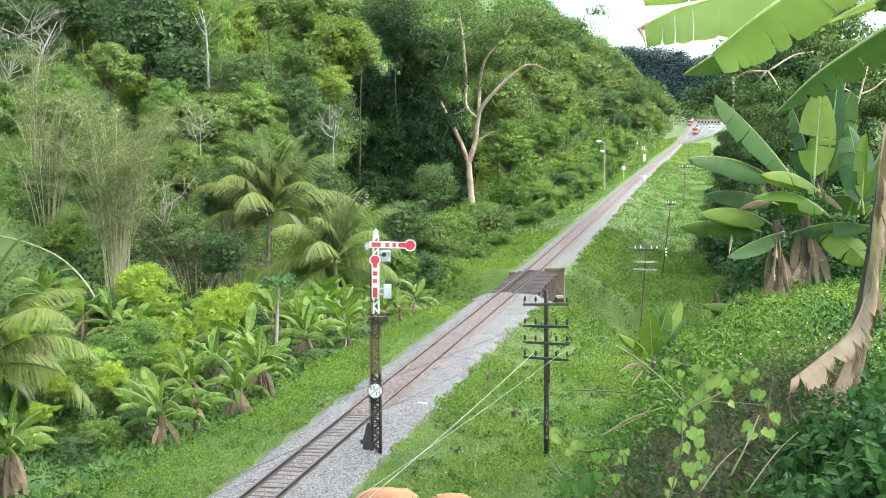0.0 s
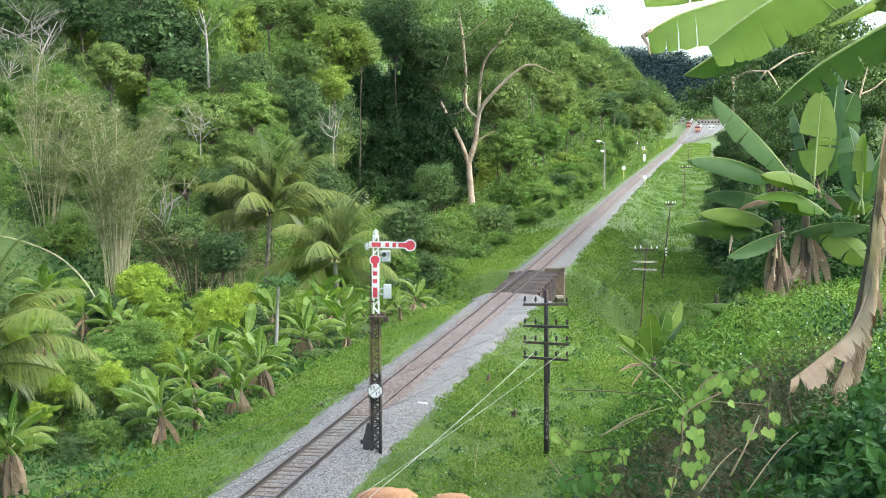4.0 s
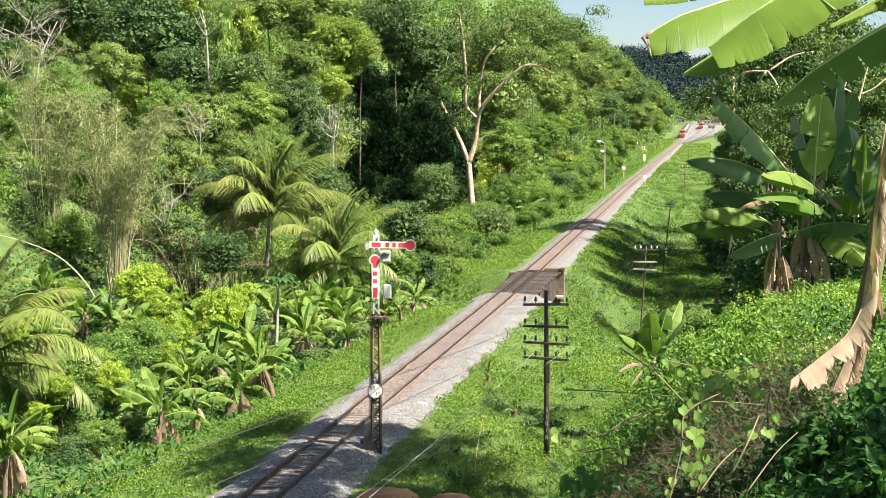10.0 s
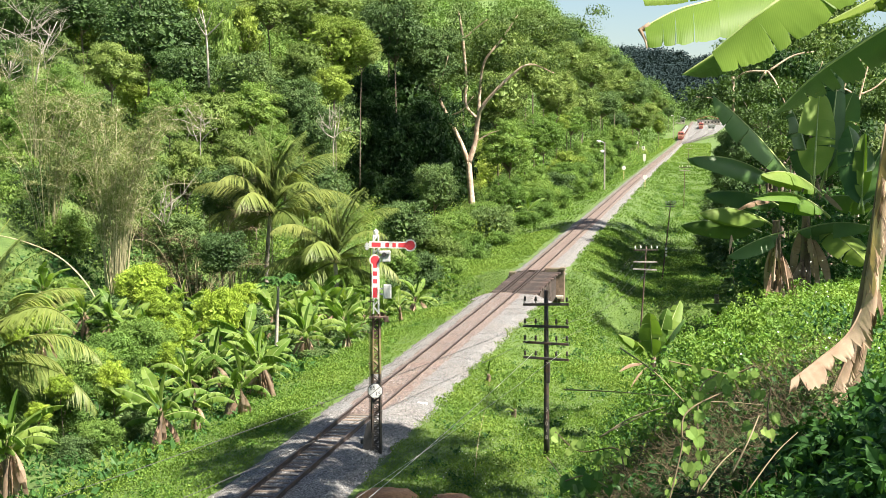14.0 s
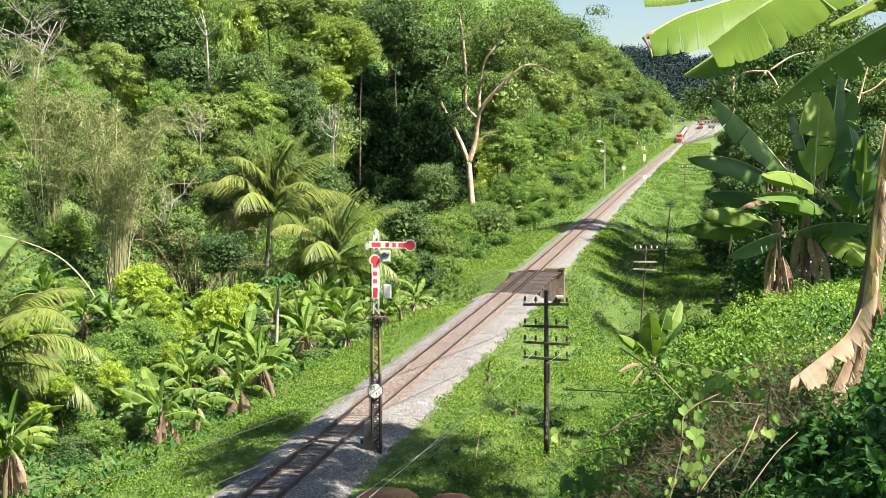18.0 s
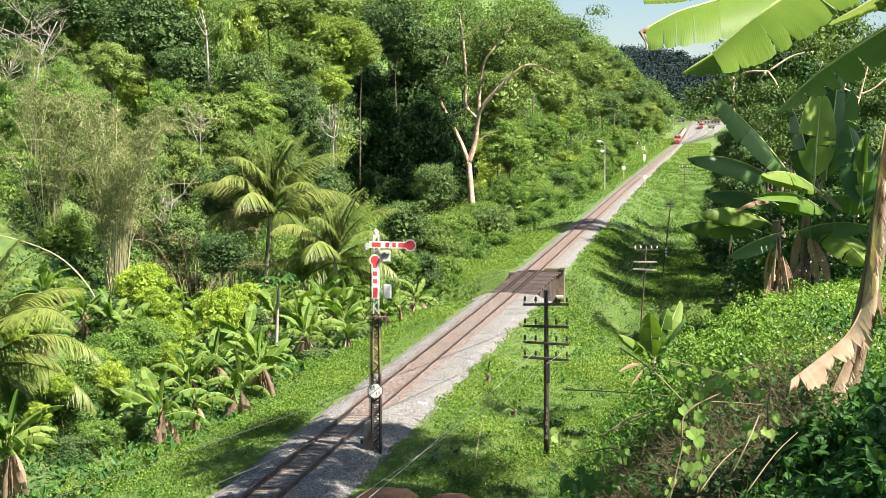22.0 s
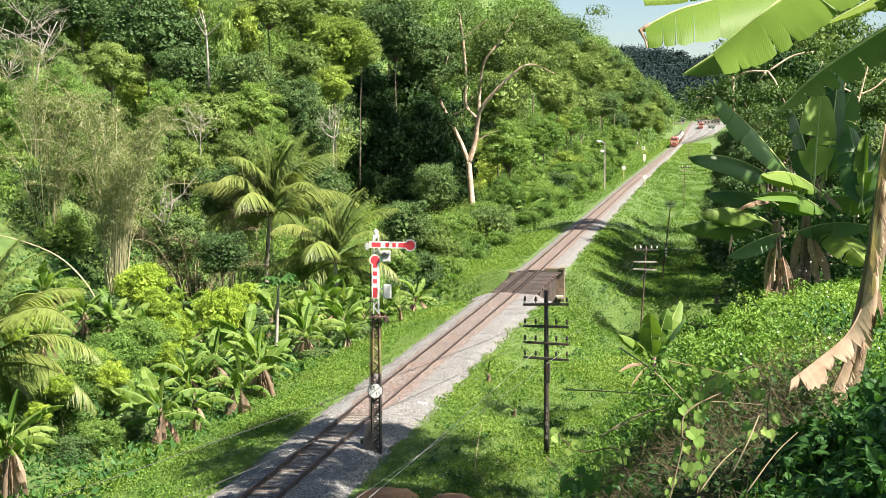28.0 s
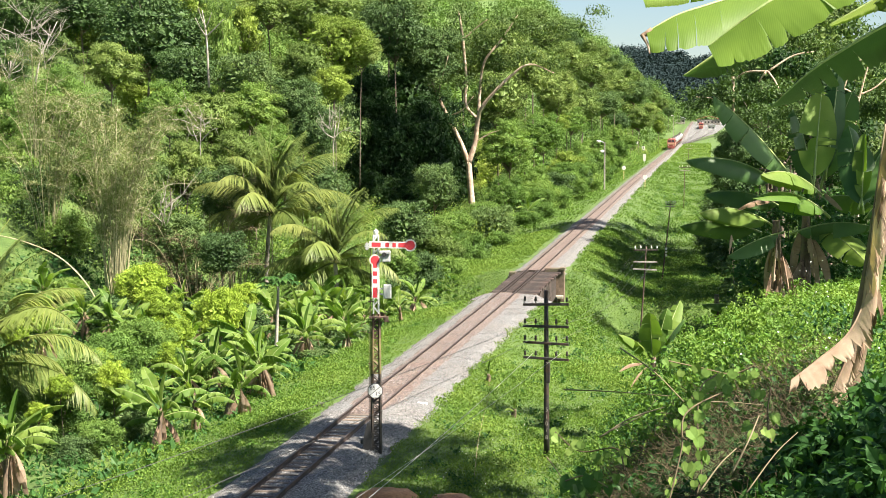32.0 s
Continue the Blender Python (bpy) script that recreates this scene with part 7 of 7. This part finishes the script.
def vine(points, n, seed, label, leaf=0.092, mat="leaf_vine"):
    rng = np.random.default_rng(seed)
    path = bent(points, 8)
    v = thing("climbing_vine", label, "vine", pose(*points[0]), group="vines on the bank")
    path = path - np.array(points[0])
    part("stem", mesh_of("stem", *tube(path, 0.006, 4), "straw"), v)
    for i in range(n):
        t = (i + rng.random()) / n * (len(path) - 1)
        p = path[int(t)] + rng.normal(size=3) * 0.04
        V, F = strew(*LEAF_HEART, p[None], np.array([[rng.normal() * 0.6, -0.2, -0.9]]), np.array([[rng.normal() * 0.4, -1.0, 0.6]]), [leaf * rng.uniform(0.6, 1.15)])
        part("leaf", mesh_of("leaf", V, F, mat), v)


vine([g(1275, 665, 11.6), g(1245, 690, 11.4), g(1240, 760, 11.2), g(1248, 830, 11.0), g(1238, 900, 10.8)], 17, 1, "hanging vine with bright heart-shaped leaves")
vine([g(1300, 690, 11.5), g(1220, 735, 11.2), g(1212, 800, 11.0), g(1192, 890, 10.8)], 14, 2, "hanging vine with bright heart-shaped leaves")
vine([g(1370, 690, 11.5), g(1365, 740, 11.4), g(1372, 790, 11.2)], 9, 3, "hanging vine with bright heart-shaped leaves")
vine([g(985, 770, 13.5), g(1030, 805, 13.3), g(1095, 800, 13.0), g(1110, 840, 12.8)], 12, 4, "trailing vine with bright heart-shaped leaves")
vine([g(1180, 640, 14.0), g(1250, 655, 13.8), g(1300, 665, 13.6), g(1340, 650, 13.5)], 12, 5, "trailing vine with bright heart-shaped leaves")
vine([g(1000, 860, 12.5), g(1040, 850, 12.3), g(1080, 870, 12.0)], 8, 6, "trailing vine with dark heart-shaped leaves", 0.14, "weed_dark")


def stalk(points, r, label):
    s = new("dry_stalk", smooth(mesh_of("dry_stalk", *tube(bent(points, 5), np.linspace(r * 0.6, r * 0.3, 5 * (len(points) - 1) + 1), 5), "straw_pale")))
    tagged(s, label, "dry stalk", "dry stalks on the bank")


for pts, r in (((g(1000, 693, 16), g(1090, 697, 15.5), g(1190, 705, 15)), 0.012), ((g(1100, 618, 16), g(1160, 660, 15), g(1215, 715, 14)), 0.014), ((g(1255, 715, 14), g(1310, 717, 14), g(1365, 722, 14)), 0.010),
               ((g(1065, 780, 13), g(1120, 745, 13), g(1180, 725, 13)), 0.016), ((g(1080, 770, 13), g(1140, 740, 13), g(1165, 712, 13)), 0.010), ((g(1300, 850, 11), g(1330, 790, 11), g(1350, 740, 11.2)), 0.014),
               ((g(1245, 880, 10.8), g(1280, 830, 10.9), g(1310, 800, 11)), 0.012), ((g(840, 850, 14), g(850, 770, 14.5), g(870, 690, 15)), 0.004), ((g(1330, 880, 10.6), g(1380, 810, 10.8), g(1420, 770, 11)), 0.010),
               ((g(970, 815, 13), g(1010, 870, 12.6), g(1030, 900, 12.4)), 0.010)):
    stalk(pts, r, "pale dry stalk lying across the weeds")


# banana plants on the bank, each leaf set by hand
def placed_banana(x, y, z, top, stem, leaves, label, lean=0.0):
    p = thing("banana_plant", label, "banana plant", pose(x, y, z), group="banana plants")
    h = top - z
    part("pseudostem", smooth(mesh_of("pseudostem", *tube(bent([(0, 0, -0.3), (lean * 0.4, 0, h * 0.5), (lean, 0, h)], 5), np.interp(np.linspace(0, 1, 11), [0, 1], [stem, stem * 0.55]), 10), "sheath")), p, "banana stem wrapped in dry brown sheaths")
    rng = np.random.default_rng(int(y * 100))
    for i in range(12 if h > 1.2 else 0):
        q = rng.uniform(0.4, 1.0)
        add_leaf(p, "dead", Matrix.LocRotScale((lean * q, 0, h * q), Euler((radians(rng.uniform(-45, -5)), 0, radians(67 * i + rng.uniform(-20, 20)))), (0.34, 0.62, 0.62)), i % 2)
    out = []
    for key, rz, tilt, roll, s, dz in leaves:
        out.append(add_leaf(p, key, Matrix.Translation((lean, 0, h + dz)) @ Matrix.LocRotScale(None, Euler((0, 0, radians(rz))), None) @ Matrix.LocRotScale(None, Euler((radians(tilt), radians(roll), 0)), (s, s, s)), i % 2))
    return p, out


SWAY = []


def plant_with(x, y, top, stem, leaves, label):
    """A banana plant whose leaves run from base to tip, given by bearings and depth."""
    z = near(x, y) - 0.1
    p, _ = placed_banana(x, y, z, top, stem, [], label)
    out = []
    for tip, base, W, roll, hang, mat, bend, seed in leaves:
        t, b = Vector(g(*tip)), Vector(g(*base))
        d = t - b
        blade, rib = banana_leaf("leaf", d.length * 1.02, W, bend * 0.42, bend, seed, 0.2, mat=mat, hang=hang)
        ob = part("leaf", blade, p)
        e = math.atan2(d.z, math.hypot(d.x, d.y))
        ob.matrix_basis = Matrix.Translation(b - Vector((x, y, z))) @ Matrix.LocRotScale(None, Euler((0, 0, math.atan2(-d.x, d.y))), None) @ Matrix.LocRotScale(None, Euler((e, 0, 0)), None) @ Matrix.LocRotScale(None, Euler((0, radians(roll), 0)), None)
        part("midrib", rib, ob)
        out.append(ob)
    return p, out


# the darker leaves of the clump carry its shade in their colour
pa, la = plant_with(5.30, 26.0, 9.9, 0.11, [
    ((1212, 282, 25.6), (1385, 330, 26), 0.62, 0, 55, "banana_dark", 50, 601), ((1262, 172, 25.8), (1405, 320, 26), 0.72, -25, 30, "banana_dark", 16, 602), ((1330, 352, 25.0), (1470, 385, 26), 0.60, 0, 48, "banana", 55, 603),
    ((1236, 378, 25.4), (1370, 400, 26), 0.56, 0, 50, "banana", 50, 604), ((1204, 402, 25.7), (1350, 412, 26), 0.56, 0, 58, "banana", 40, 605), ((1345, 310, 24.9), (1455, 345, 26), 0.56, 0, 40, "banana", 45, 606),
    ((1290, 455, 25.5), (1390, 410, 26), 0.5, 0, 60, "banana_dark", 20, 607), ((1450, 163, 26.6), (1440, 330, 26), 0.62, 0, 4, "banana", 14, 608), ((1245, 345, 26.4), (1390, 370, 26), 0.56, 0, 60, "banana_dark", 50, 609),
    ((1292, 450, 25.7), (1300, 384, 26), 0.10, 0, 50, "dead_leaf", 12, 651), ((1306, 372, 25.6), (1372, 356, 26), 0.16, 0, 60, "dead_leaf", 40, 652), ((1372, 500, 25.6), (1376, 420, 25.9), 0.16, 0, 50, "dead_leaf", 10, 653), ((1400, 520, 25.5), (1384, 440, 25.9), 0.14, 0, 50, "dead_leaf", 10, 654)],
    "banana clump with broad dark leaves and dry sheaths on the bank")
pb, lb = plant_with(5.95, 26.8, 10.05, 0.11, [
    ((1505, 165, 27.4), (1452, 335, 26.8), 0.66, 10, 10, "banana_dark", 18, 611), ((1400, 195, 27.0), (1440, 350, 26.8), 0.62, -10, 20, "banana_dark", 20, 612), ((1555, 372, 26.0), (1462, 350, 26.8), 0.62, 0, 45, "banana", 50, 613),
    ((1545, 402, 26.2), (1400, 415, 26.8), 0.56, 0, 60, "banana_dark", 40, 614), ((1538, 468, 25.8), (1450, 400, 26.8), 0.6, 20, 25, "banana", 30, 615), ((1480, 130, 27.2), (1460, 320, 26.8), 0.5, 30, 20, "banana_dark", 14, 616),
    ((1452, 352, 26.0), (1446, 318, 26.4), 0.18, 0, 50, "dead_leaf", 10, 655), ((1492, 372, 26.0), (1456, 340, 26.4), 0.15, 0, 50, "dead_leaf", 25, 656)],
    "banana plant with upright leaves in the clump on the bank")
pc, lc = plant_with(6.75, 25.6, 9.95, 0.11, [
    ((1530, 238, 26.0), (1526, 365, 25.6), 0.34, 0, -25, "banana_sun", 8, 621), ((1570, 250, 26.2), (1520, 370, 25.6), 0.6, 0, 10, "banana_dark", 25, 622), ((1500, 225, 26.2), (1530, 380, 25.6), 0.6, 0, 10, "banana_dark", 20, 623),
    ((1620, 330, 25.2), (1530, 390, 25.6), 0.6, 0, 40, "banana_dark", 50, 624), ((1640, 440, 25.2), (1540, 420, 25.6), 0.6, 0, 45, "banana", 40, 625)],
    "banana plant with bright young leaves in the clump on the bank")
SWAY += [la[0], la[1], la[4], la[7], lb[0], lb[1], lc[0]]
pf, lf = plant_with(4.62, 27.5, 8.55, 0.07, [
    ((1246, 541, 27.2), (1340, 552, 27.5), 0.44, 0, 40, "banana", 25, 631), ((1420, 470, 28.0), (1345, 548, 27.5), 0.4, 0, 20, "banana", 20, 632), ((1330, 490, 28.2), (1342, 548, 27.5), 0.36, 0, 5, "banana", 12, 633)], "young banana sucker in the weeds of the bank")
pd, ld = plant_with(3.11, 24.0, 8.0, 0.07, [
    ((1152, 556, 23.8), (1158, 642, 24), 0.36, 0, 8, "banana", 14, 641), ((1184, 548, 24.2), (1162, 640, 24), 0.34, 10, 10, "banana", 16, 642), ((1214, 566, 24.0), (1165, 642, 24), 0.38, -20, 20, "banana_dark", 20, 643),
    ((1096, 594, 23.7), (1155, 638, 24), 0.30, 0, 40, "banana", 45, 644), ((1236, 590, 24.2), (1170, 645, 24), 0.32, 0, 40, "banana", 40, 645), ((1206, 534, 24.6), (1168, 640, 24), 0.3, 0, 15, "banana", 12, 648),
    ((1098, 662, 23.6), (1146, 648, 24), 0.09, 0, 60, "dead_leaf", 50, 649), ((1120, 690, 23.6), (1150, 652, 24), 0.08, 0, 60, "dead_leaf", 40, 650)], "young banana plant standing in weeds on the bank")

# the plant beside the eye, whose leaves hang into the view
PE = Vector(g(1500, 720, 15.0))
pe = thing("banana_plant", "tall banana plant with sunlit leaves and hanging dry leaves", "banana plant", Matrix.Translation(PE), group="banana plants")
stem_path = [tuple(Vector(g(*q)) - PE) for q in ((1490, 790, 15.0), (1518, 640, 15.0), (1545, 500, 15.0), (1566, 340, 15.0), (1582, 180, 15.0), (1600, -60, 14.6))]
part("pseudostem", smooth(mesh_of("pseudostem", *tube(bent(stem_path, 6), np.linspace(0.11, 0.07, 31), 12), "sheath")), pe, "banana stem wrapped in dry brown sheaths")


def curtain(mid, edge, tears, mat, seed, label, name="leaf", fray=0.03, curl=0.03):
    """A blade that hangs from its midrib as a curtain: mid and edge run from base to tip, by bearings; tears are (along, depth, gap)."""
    rng = np.random.default_rng(seed)
    base = Vector(g(*mid[0]))
    A = bent([tuple(Vector(g(*q)) - base) for q in mid], 12)
    B = bent([tuple(Vector(g(*q)) - base) for q in edge], 12)
    n = len(A) - 1
    u_of = np.linspace(0, 1, n + 1)
    def at(C, u):
        return np.stack([np.interp(u, u_of, C[:, k]) for k in range(3)], -1)
    cuts = [(0.0, 1.0, 0.0)] + sorted(tears) + [(1.0, 0.6, 0.012)]
    V, F, rows = [], [], 8
    q = np.linspace(0, 1, rows)
    for (u0, d0, g0), (u1, d1, g1) in zip(cuts[:-1], cuts[1:]):
        cols = max(3, int((u1 - u0) * 70))
        swing = rng.normal() * curl
        b = len(V)
        for c in range(cols + 1):
            f = c / cols
            # the outer part of a strip draws in from its tears
            u = u0 + (u1 - u0) * f + (1 - f) ** 2 * g0 * np.clip((q - 1 + d0) / max(d0, 1e-3), 0, 1) - f ** 2 * g1 * np.clip((q - 1 + d1) / max(d1, 1e-3), 0, 1)
            P0, P1 = at(A, u), at(B, u)
            end = 1.0 + fray * rng.normal() - 0.05 * (abs(2 * f - 1) ** 3)
            P = P0 + (P1 - P0) * (q * end)[:, None]
            P[:, 1] += 0.035 * np.sin(q * np.pi) * -1 + swing * q ** 2 + 0.003 * q * math.sin((u0 + (u1 - u0) * f) * 190)
            V.extend(P)
            if c:
                for r in range(rows - 1):
                    a = b + (c - 1) * rows + r
                    F.append((a, a + 1, a + rows + 1, a + rows))
    ob = part(name, smooth(mesh_of(name, V, F, mat)), pe, label)
    ob.matrix_basis = Matrix.Translation(base - PE)
    rib = "midrib" if mat != "dead_leaf" else "dead_leaf"
    part("midrib", smooth(mesh_of("midrib", *tube(A, np.linspace(0.022, 0.005, len(A)) * (1.0 if rib == "midrib" else 0.6), 6), rib)), ob)
    return ob


SUNNY, SHADY, DRY = "large translucent banana leaf in a lighter sunlit green", "banana leaf with torn edge, coloured dark for shade", "dry brown hanging banana leaf"
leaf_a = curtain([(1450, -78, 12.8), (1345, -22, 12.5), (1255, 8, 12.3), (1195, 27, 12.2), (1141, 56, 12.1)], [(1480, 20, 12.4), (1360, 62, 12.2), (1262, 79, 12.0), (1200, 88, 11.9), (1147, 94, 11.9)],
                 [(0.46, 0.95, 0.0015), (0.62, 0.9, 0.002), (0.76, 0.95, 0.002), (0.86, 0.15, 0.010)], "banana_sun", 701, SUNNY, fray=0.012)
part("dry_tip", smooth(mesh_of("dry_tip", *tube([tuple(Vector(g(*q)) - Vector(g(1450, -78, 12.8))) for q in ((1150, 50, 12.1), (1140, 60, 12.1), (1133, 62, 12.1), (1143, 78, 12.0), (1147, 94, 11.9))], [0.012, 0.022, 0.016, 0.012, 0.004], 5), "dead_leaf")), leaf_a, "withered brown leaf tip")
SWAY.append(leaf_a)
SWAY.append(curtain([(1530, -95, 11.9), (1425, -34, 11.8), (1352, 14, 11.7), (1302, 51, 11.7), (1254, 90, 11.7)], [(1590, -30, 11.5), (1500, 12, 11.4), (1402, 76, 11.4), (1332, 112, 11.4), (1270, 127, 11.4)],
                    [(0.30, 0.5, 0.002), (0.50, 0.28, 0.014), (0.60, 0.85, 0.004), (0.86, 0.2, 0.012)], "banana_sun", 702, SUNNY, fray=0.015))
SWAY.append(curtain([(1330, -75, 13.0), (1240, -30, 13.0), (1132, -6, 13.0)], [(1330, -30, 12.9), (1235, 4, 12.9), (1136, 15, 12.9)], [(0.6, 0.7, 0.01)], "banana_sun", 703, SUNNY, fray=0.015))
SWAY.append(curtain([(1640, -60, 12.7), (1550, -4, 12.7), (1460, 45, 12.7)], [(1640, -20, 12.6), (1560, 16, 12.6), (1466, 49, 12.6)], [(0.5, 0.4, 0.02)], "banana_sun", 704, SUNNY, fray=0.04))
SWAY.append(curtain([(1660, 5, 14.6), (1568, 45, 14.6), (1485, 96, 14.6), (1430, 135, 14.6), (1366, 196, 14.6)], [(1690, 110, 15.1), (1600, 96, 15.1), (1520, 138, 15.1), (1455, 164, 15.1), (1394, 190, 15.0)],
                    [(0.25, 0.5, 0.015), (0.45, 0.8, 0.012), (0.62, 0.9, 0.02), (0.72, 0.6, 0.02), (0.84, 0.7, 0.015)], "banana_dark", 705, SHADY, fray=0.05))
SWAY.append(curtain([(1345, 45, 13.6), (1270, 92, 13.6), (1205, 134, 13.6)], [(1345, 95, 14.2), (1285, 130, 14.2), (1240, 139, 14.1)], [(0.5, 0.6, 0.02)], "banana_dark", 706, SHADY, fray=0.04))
# unseen leaves above the view, added to shade the darker hanging leaves
for i, (tip, base) in enumerate((((3.3, 13.2, 13.5), (6.0, 14.6, 14.0)), ((3.4, 13.8, 13.6), (6.0, 14.6, 14.0)), ((3.4, 14.4, 13.6), (6.0, 14.7, 14.0)), ((3.5, 14.9, 13.7), (6.0, 14.8, 14.0)), ((4.3, 15.4, 14.3), (6.5, 14.6, 14.3)), ((2.2, 13.3, 13.3), (5.2, 13.75, 13.7)))):
    b, t = Vector(base), Vector(tip)
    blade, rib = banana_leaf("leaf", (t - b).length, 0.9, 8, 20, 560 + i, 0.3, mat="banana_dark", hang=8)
    ob = part("leaf", blade, pe)
    ob.matrix_basis = Matrix.Translation(b - PE) @ Matrix.LocRotScale(None, Euler((0, 0, math.atan2(-(t - b).x, (t - b).y))), None)
    part("midrib", rib, ob)
# dry leaves that hang from the stem
for i, (mid, edge, nt_) in enumerate((
        ([(1552, 455, 14.8), (1532, 540, 14.6), (1503, 596, 14.5), (1452, 640, 14.4), (1406, 676, 14.3)], [(1562, 510, 14.6), (1546, 572, 14.4), (1524, 622, 14.3), (1476, 672, 14.2), (1400, 708, 14.2)], 7),
        ([(1556, 500, 14.9), (1528, 560, 14.8), (1504, 640, 14.8)], [(1572, 560, 14.7), (1544, 606, 14.7), (1518, 670, 14.6)], 4), ([(1562, 300, 14.8), (1548, 390, 14.7), (1540, 500, 14.7)], [(1578, 330, 14.7), (1562, 430, 14.6), (1546, 530, 14.6)], 4),
        ([(1556, 400, 14.8), (1540, 470, 14.7), (1528, 560, 14.7)], [(1570, 430, 14.7), (1552, 510, 14.6), (1534, 590, 14.6)], 4), ([(1566, 220, 14.8), (1556, 300, 14.7), (1550, 380, 14.7)], [(1584, 240, 14.7), (1570, 330, 14.6), (1556, 410, 14.6)], 3),
        ([(1530, 570, 14.8), (1500, 650, 14.7), (1470, 720, 14.6)], [(1546, 600, 14.7), (1520, 680, 14.6), (1490, 742, 14.5)], 4))):
    rng = np.random.default_rng(730 + i)
    curtain(mid, edge, [((k + 0.5 + 0.5 * rng.random()) / (nt_ + 0.5), rng.uniform(0.4, 0.95), rng.uniform(0.01, 0.035)) for k in range(nt_)], "dead_leaf", 740 + i, DRY, "dry_leaf", 0.07, 0.06)


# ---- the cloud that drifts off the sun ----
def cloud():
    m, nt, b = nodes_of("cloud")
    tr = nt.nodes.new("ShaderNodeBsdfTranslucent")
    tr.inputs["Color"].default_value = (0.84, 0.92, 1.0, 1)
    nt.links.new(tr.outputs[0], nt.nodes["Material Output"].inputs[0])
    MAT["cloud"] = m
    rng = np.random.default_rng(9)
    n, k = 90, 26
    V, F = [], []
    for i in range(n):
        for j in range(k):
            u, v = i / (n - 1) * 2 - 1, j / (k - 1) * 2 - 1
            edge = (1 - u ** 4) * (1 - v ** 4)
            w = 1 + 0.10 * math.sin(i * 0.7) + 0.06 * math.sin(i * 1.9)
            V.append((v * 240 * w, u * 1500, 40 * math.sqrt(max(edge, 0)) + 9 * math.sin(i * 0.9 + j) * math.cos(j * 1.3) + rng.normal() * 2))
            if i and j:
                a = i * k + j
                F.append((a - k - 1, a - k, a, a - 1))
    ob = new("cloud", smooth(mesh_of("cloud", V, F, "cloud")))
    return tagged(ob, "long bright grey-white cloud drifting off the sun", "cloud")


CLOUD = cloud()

# ---- everything that moves ----
def motions():
    T = [0.0, 3.5, 4.2, 5.0, 5.5, 10.0, 14.0, 20.0, 24.0, 28.0, 32.0]
    front = [1090, 1075, 1010, 880, 840, 803, 763, 704, 663, 620, 577]
    y0 = 0.0
    for i, c in enumerate(train):
        walk(c, [(t, on_line(f + y0)) for t, f in zip(T, front)])
        y0 += 18.2 if i == 0 else 13.0
    T2 = [0.0, 1.5, 3.5, 4.2, 5.0, 5.5, 7.0, 32.0]
    f2 = [850, 858, 885, 920, 975, 995, 1000, 1000]
    y0 = 0.0
    for i, c in enumerate([loco2] + wagons2):
        walk(c, [(t, on_line(f + y0, True)) for t, f in zip(T2, f2)])
        y0 += 18.2 if i == 0 else 13.0
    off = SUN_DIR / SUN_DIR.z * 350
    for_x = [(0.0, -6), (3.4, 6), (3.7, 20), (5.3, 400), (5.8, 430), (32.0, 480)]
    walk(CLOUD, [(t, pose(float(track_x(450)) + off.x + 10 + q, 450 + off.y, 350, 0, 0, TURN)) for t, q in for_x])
    for i, leaf in enumerate(SWAY):
        base = leaf.matrix_basis.copy()
        rows = []
        for k in range(33):
            t = float(k)
            a = 1.0 * math.sin(t * 1.15 + i * 1.7) + 0.7 * math.sin(t * 2.3 + i * 0.6)
            b = 1.2 * math.sin(t * 0.9 + i * 2.1)
            loc, rot, sca = base.decompose()
            rows.append((t, Matrix.LocRotScale(loc, rot, None) @ pose(0, 0, 0, 0.7 * a, b, 0.5 * a)))
        walk(leaf, rows)


motions()
